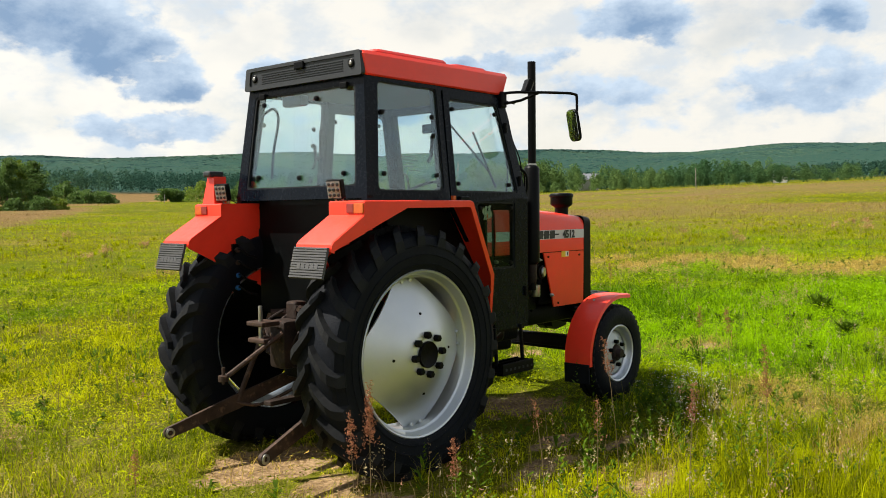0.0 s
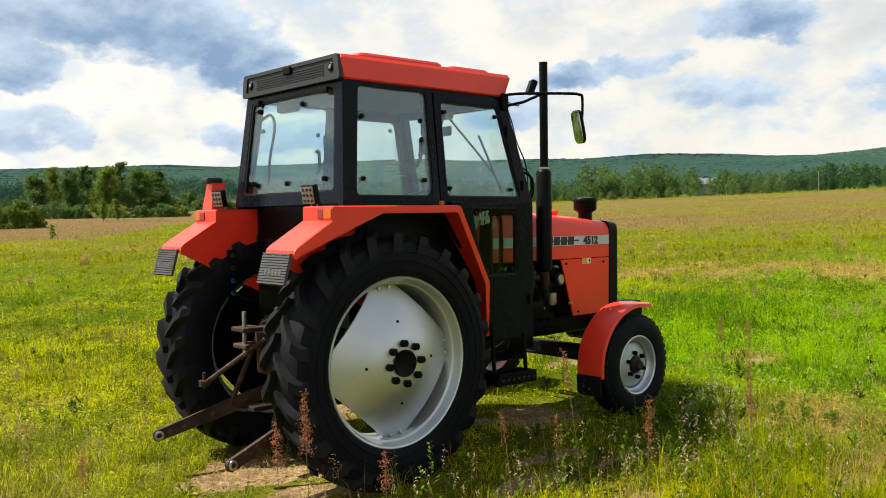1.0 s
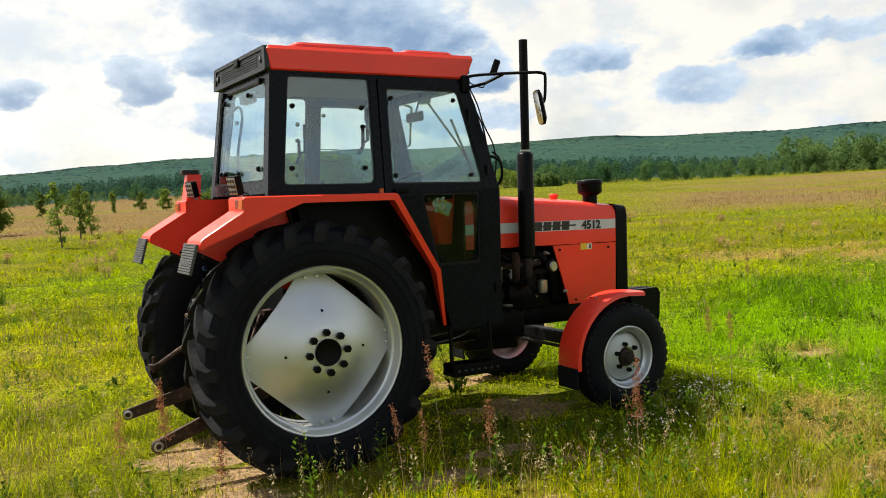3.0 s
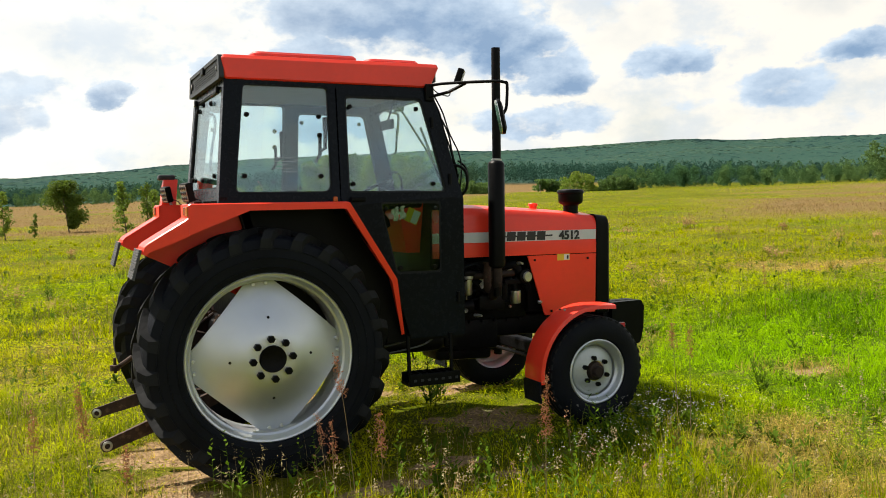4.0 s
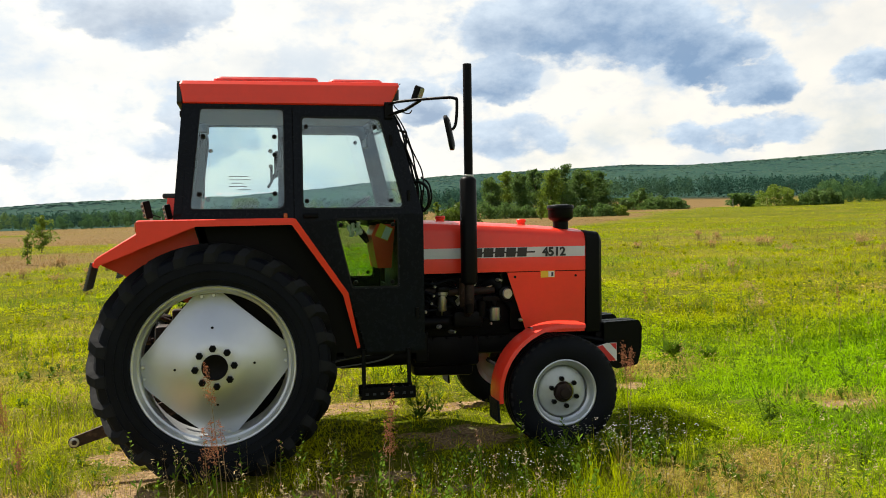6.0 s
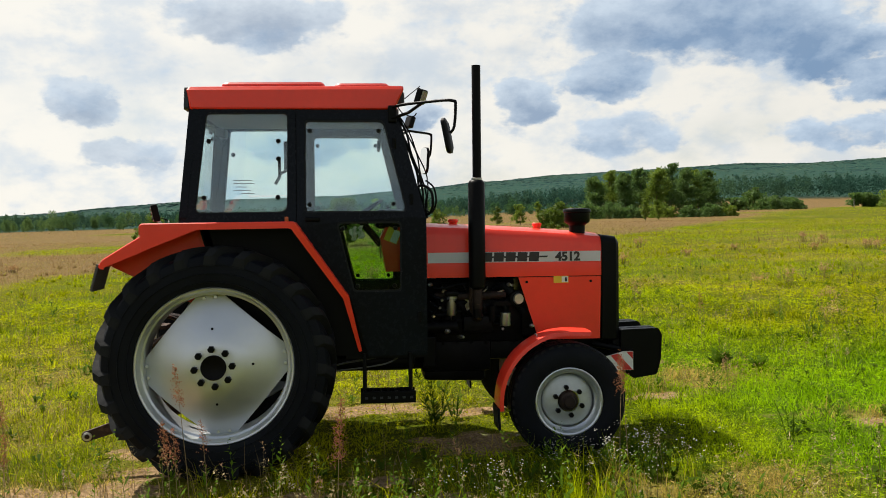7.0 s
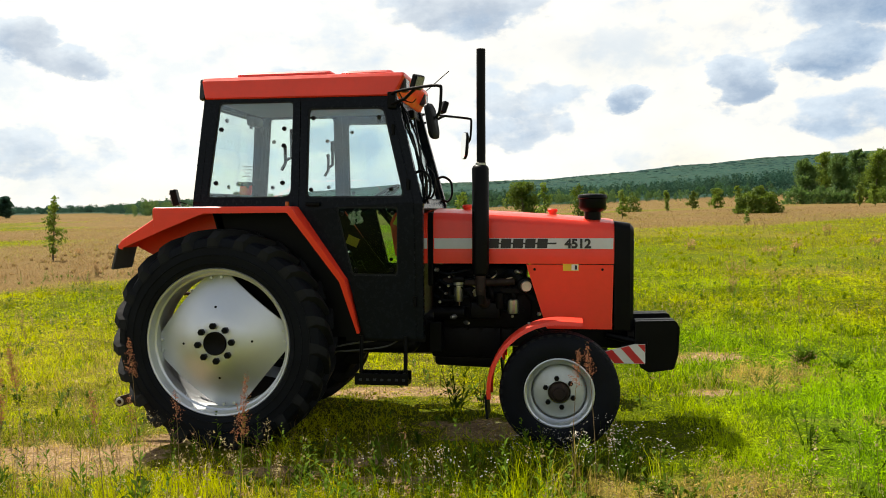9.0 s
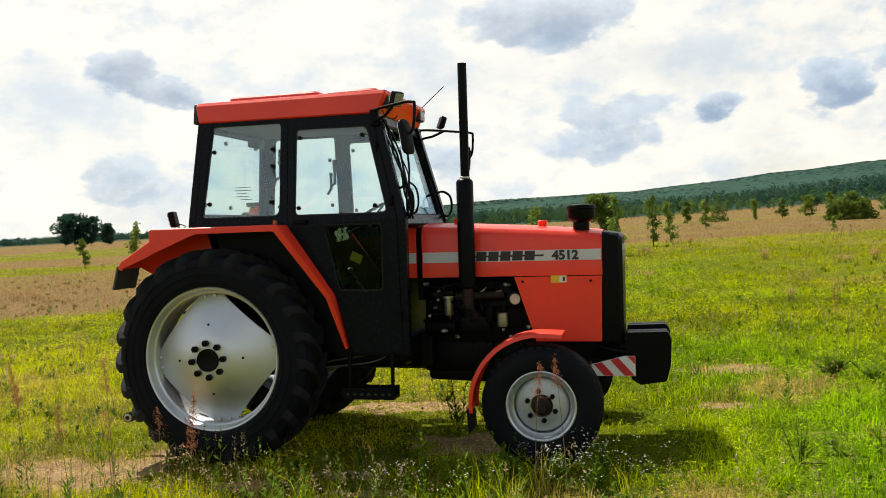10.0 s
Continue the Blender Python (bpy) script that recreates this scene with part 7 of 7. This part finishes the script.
SAPLINGS = [  # x, y, height, width
    (0.3, 45.7, 2.9, 2.3), (-2.6, 38.7, 2.3, 0.95), (-4.35, 37.6, 1.5, 0.8), (-1.4, 39.7, 1.2, 0.35), (1.84, 29.2, 2.5, 0.85), (13.9, 93.1, 2.4, 0.9), (16.6, 92.6, 2.3, 1.2),
    (19.2, 92.1, 2.4, 1.9), (21.3, 91.6, 2.6, 1.1), (6.9, 93.2, 2.5, 1.4), (35.5, 92.7, 2.4, 1.2), (34.1, 93.2, 2.4, 0.9), (3.15, 34.5, 2.5, 0.75), (4.0, 37.5, 2.1, 0.85), (7.4, 68.4, 2.5, 1.1),
    (20.2, 76.8, 2.5, 1.2), (-12.3, 51.9, 2.4, 1.9), (-9.1, 34.2, 1.6, 0.5), (-30.5, 40.7, 1.9, 0.8), (-16.0, 23.3, 2.4, 0.9), (12.4, 43.3, 0.8, 0.4),
]
for number, (x, y, h, w) in enumerate(SAPLINGS):
    tree(40 + number, x, y, h, w * 0.85, int((4200 if number == 0 else 1150) * h * w ** 0.8 / 3), 0.036 + 0.0007 * math.hypot(x, y), 0.10, BRIGHT_LEAVES if number % 3 else LEAVES)
for number, (x, y, h, w, n) in enumerate([(18.9, 71.4, 2.2, 3.6, 5200), (10.5, 98.0, 2.2, 1.9, 900)]):
    tree(70 + number, x, y, h, w, n, 0.12, 0.03, LEAVES, "round dense green bush in dry grass", "bushes in the meadow", 4, "bush", 0.35, True)


def at(az, r):
    return r * math.cos(radians(az)), r * math.sin(radians(az))


g = random.Random(3)
GROVE = [(66.3, 131, 7.0), (67.0, 138, 7.4), (67.9, 131, 7.3), (68.9, 137, 8.3), (69.7, 131, 7.6), (70.7, 138, 7.9), (71.6, 131, 7.0), (72.6, 137, 7.5), (73.6, 130, 6.6)]
for number, (az, r, h) in enumerate(GROVE):
    tree(100 + number, *at(az, r), h, h * 0.52, 9500, 0.125, 0.0, BRIGHT_LEAVES if number % 3 == 1 else GROVE_LEAVES, "tall leafy birch in a grove at the meadow's edge", "grove at the meadow edge", 1, "birch_tree", 0.5)
for number, (az, r, h, w) in enumerate([(66.1, 127, 2.0, 3.4), (67.5, 127, 1.8, 3.0), (69.2, 126, 2.2, 3.8), (71.2, 127, 2.0, 3.4), (72.6, 126, 2.5, 4.0), (65.2, 129, 1.9, 3.4), (74.0, 127, 2.6, 3.8)]):
    tree(180 + number, *at(az, r), h, w, 1500, 0.17, 0.0, BRIGHT_LEAVES if number % 3 == 2 else GROVE_LEAVES, "low leafy bush at the foot of the grove", "bushes below the grove", 3, "bush", 0.3, True)
for number, (az, r, h, w) in enumerate([(62.3, 250, 3.4, 8.0), (63.3, 248, 3.8, 9.0), (64.3, 252, 6.0, 7.0), (65.2, 215, 3.0, 5.0), (54.0, 262, 4.4, 8.0), (56.1, 258, 6.0, 11.0), (57.6, 265, 3.4, 4.5), (58.3, 262, 3.8, 5.0), (53.2, 268, 4.6, 7.0)]):
    tree(130 + number, *at(az, r), h, w, 3000, 0.33, 0.01, BRIGHT_LEAVES if number == 5 else GROVE_LEAVES, "spreading green tree at the far meadow edge", "trees at the far meadow edge", 3, "field_tree", 0.35, number not in (3, 7))
# far field trees: backlit darkness comes from the darker FOREST leaf colour
for number, (az, r, h, w) in enumerate([(126.6, 420, 14, 9), (125.9, 425, 15, 10), (125.3, 420, 13, 9), (124.2, 430, 10, 6)]):
    tree(150 + number, *at(az, r), h, w, 3000, 0.55, 0.05, FOREST, "dark tall tree on the far field", "far field trees", 2, "far_tree", 0.4)


def crowns(name, places, sizes, per, clump, mat, label, seed):
    """Many tree crowns of loose leaf clumps round a place, one mesh; sizes are half width and half height."""
    gg = np.random.default_rng(seed)
    n = len(places)
    d = gg.normal(0, 1, (n, per, 3))
    d /= np.linalg.norm(d, axis=2, keepdims=True)
    d[..., 2] = np.abs(d[..., 2]) * gg.choice([1, 1, -0.7], (n, per))
    d *= gg.uniform(0.55, 1.0, (n, per, 1))
    d[..., :2] *= 1 - 0.35 * np.clip(d[..., 2:3], 0, 1)
    c = np.asarray(places)[:, None, :] + d * sizes[:, None, :]
    a, b = gg.normal(0, 1, (n, per, 3)), gg.normal(0, 1, (n, per, 3))
    a *= 1.4 / np.linalg.norm(a, axis=2, keepdims=True)
    b -= a * (a * b).sum(2, keepdims=True) / 1.96
    b *= 1.4 / np.linalg.norm(b, axis=2, keepdims=True)
    w = (clump * sizes[:, :1])[:, None] * gg.uniform(0.6, 1.3, (n, per, 1))
    v = np.stack([c - a * w * 0.5, c + b * w * 0.5, c + a * w * 0.5], 2).reshape(-1, 3)
    return tagged(new(name, mesh_from(name, v, np.arange(len(v)).reshape(-1, 3), mat)), label, "forest", kind="stuff")


def domes(name, places, sizes, mat, label, seed):
    """Many rounded far crowns standing close, one mesh of small uneven domes."""
    gg = np.random.default_rng(seed)
    n, sides = len(places), 5
    ring = np.linspace(0, 2 * np.pi, sides, endpoint=False)
    unit = np.array([(q * math.cos(a + b), q * math.sin(a + b), z) for q, z, b in ((1.0, 0.0, 0.0), (0.82, 0.62, 0.6)) for a in ring] + [(0, 0, 1.0)])
    v = unit[None] * gg.uniform(0.78, 1.22, (n, len(unit), 1)) * sizes[:, None, :] + np.asarray(places)[:, None, :]
    f = []
    for i in range(sides):
        j = (i + 1) % sides
        f += [(i, j, sides + i), (j, sides + j, sides + i), (sides + i, sides + j, 2 * sides)]
    faces = (np.arange(n) * len(unit))[:, None, None] + np.array(f)[None]
    return tagged(new(name, mesh_from(name, v.reshape(-1, 3), faces.reshape(-1, 3), mat, True)), label, "forest", kind="stuff")


EDGE_AZ = [-8, 20, 45, 52, 66, 74, 90, 116, 119, 150]
EDGE_R = [395, 395, 400, 430, 440, 400, 370, 380, 560, 620]


def woods():
    gg = np.random.default_rng(5)
    # the wooded hillside up to the ridge
    n = 52000
    az = gg.uniform(4, 138, n)
    r = 470 + (1335 - 470) * gg.random(n) ** 0.9
    keep = r > np.interp(az, EDGE_AZ, EDGE_R) + 30
    az, r = az[keep], r[keep]
    n = len(r)
    x, y = r * np.cos(np.radians(az)), r * np.sin(np.radians(az))
    size = gg.uniform(1.9, 3.8, n) * (0.8 + 0.5 * fade((r - 500) / 800))
    up = size * gg.uniform(0.12, 0.27, n)
    domes("forest_hillside", np.column_stack([x, y, height(x, y) - 0.5]), np.column_stack([size, size, up]), RIDGE, "wooded hillside behind the meadow, distance haze in its blue-green", 6)
    # taller dark trees along the foot of the woods, haze blue in their colour
    n = 5200
    az = gg.uniform(-8, 150, n)
    r = np.interp(az, EDGE_AZ, EDGE_R) + 6 + 130 * gg.random(n) ** 1.6
    x, y = r * np.cos(np.radians(az)), r * np.sin(np.radians(az))
    size = gg.uniform(1.5, 2.6, n)
    high = np.interp(az, [-8, 20, 45, 55, 66, 74, 90, 116, 119, 150], [6, 6, 7, 9, 12, 11, 8, 7, 5, 4]) * gg.uniform(0.6, 1.1, n)
    crowns("forest", np.column_stack([x, y, height(x, y) + high * 0.45]), np.column_stack([size, size, high * 0.55]), 48, 0.36, FOREST, "dark tall woods at the foot of the hillside, haze-blue in colour", 8)
    # lighter belt of trees at the wood's edge
    pts, sizes = [], []
    for a0, a1, r0, r1, count, h0, h1 in ((-6, 20, 300, 350, 200, 4.5, 7.0), (20, 33, 300, 350, 170, 6.0, 10.0), (33, 39, 305, 345, 90, 8.0, 13.0), (39, 47, 310, 360, 110, 5.0, 8.0), (47, 53.5, 330, 380, 90, 6, 9.5), (74, 117, 335, 370, 300, 4.0, 7.5), (26, 45, 288, 300, 60, 2.0, 4.0)):
        for _ in range(count):
            a, rr, h = gg.uniform(a0, a1), gg.uniform(r0, r1), h0 * 0.6 + (h1 - h0 * 0.6) * gg.random() ** 1.3
            a += 0.5 * math.sin(a * 9) + 0.3 * math.sin(a * 23)
            px, py = rr * math.cos(radians(a)), rr * math.sin(radians(a))
            pz = float(height(px, py))
            for _ in range(4):
                q = h * gg.uniform(0.16, 0.26)
                pts.append((px + gg.normal(0, h * 0.10), py + gg.normal(0, h * 0.10), pz + h * gg.uniform(0.15, 0.8)))
                sizes.append((q, q, q * 1.4))
    crowns("wood_edge", np.array(pts), np.array(sizes), 110, 0.27, WOOD_EDGE, "belt of lighter trees along the wood's edge", 7)


woods()


# ---- far buildings and posts ----
ROOF_GREY = material("grey_roof_sheet", (0.13, 0.14, 0.16), 0.6, 0.0, 0.15, 1.0, 0.1, 10)
PLASTER = material("pale_plaster", (0.45, 0.44, 0.40), 0.8, 0.0, 0.12, 1.0, 0.1, 12)
WEATHERED = material("weathered_pole_wood", (0.23, 0.21, 0.18), 0.85, 0.0, 0.25, 4.0, 0.3, 25)
DARK_PANE = material("dark_window_pane", (0.03, 0.035, 0.04), 0.15, 0.0, 0.1, 3.0)


def far_house(x, y, turn, long, deep, eaves, ridge, label):
    """A small house between the far trees, with pitched roof, chimney and windows."""
    root = tagged(new("farm_house"), label, "house", "houses by the wood")
    root.matrix_world = pose(x, y, float(height(x, y)), 0, 0, turn)
    part("wall", box(-long / 2, long / 2, -deep / 2, deep / 2, -0.5, eaves), PLASTER, root, "pale plastered house wall")
    b = bmesh.new()
    ends = [[b.verts.new((u, v, w)) for v, w in ((-deep / 2 - 0.4, eaves - 0.1), (0, ridge), (deep / 2 + 0.4, eaves - 0.1), (0, eaves - 0.1))] for u in (-long / 2 - 0.4, long / 2 + 0.4)]
    for j in range(4):
        b.faces.new((ends[0][j], ends[0][(j + 1) % 4], ends[1][(j + 1) % 4], ends[1][j]))
    b.faces.new(ends[0])
    b.faces.new(ends[1])
    roof_part = part("roof", b, ROOF_GREY, root, "grey pitched roof")
    part("chimney", box(long * 0.15, long * 0.15 + 0.7, -0.3, 0.4, eaves, ridge + 0.3), PLASTER, roof_part)
    for i in range(3):
        u = -long * 0.3 + i * long * 0.3
        win = part("window", box(u - 0.5, u + 0.5, -deep / 2 - 0.06, -deep / 2 + 0.04, eaves * 0.40, eaves * 0.75), PLASTER, root, "pale window frame")
        part("pane", box(u - 0.4, u + 0.4, -deep / 2 - 0.08, -deep / 2 - 0.065, eaves * 0.43, eaves * 0.72), DARK_PANE, win, "dark window pane")


far_house(297.1, 180.0, 118, 8.0, 6.5, 4.4, 6.6, "farm house with grey roof among far trees")
far_house(327.5, 116.0, 108, 5.0, 4.5, 3.0, 4.6, "small pale farm house beside the far wood")
far_house(286.4, 64.9, 104, 7.0, 4.0, 1.15, 1.6, "long low white shed at the far field edge")


def far_post(x, y, top, radius, label):
    z = float(height(x, y))
    root = tagged(new("utility_pole"), label, "pole", "poles in the field")
    root.matrix_world = Matrix.Translation((x, y, z))
    part("shaft", tube([(0, 0, -0.3), (0, 0, top * 0.6), (0.02, 0, top)], [radius, radius * 0.9, radius * 0.75], 8), WEATHERED, root)
    part("cap", tube([(0.02, 0, top - 0.02), (0.02, 0, top + 0.05)], radius * 0.9, 8), WEATHERED, root)


far_post(151.0, 67.4, 3.9, 0.08, "tall grey wooden pole beyond the meadow crest")
far_post(122.5, 200.4, 2.2, 0.10, "short wooden post at the field edge")
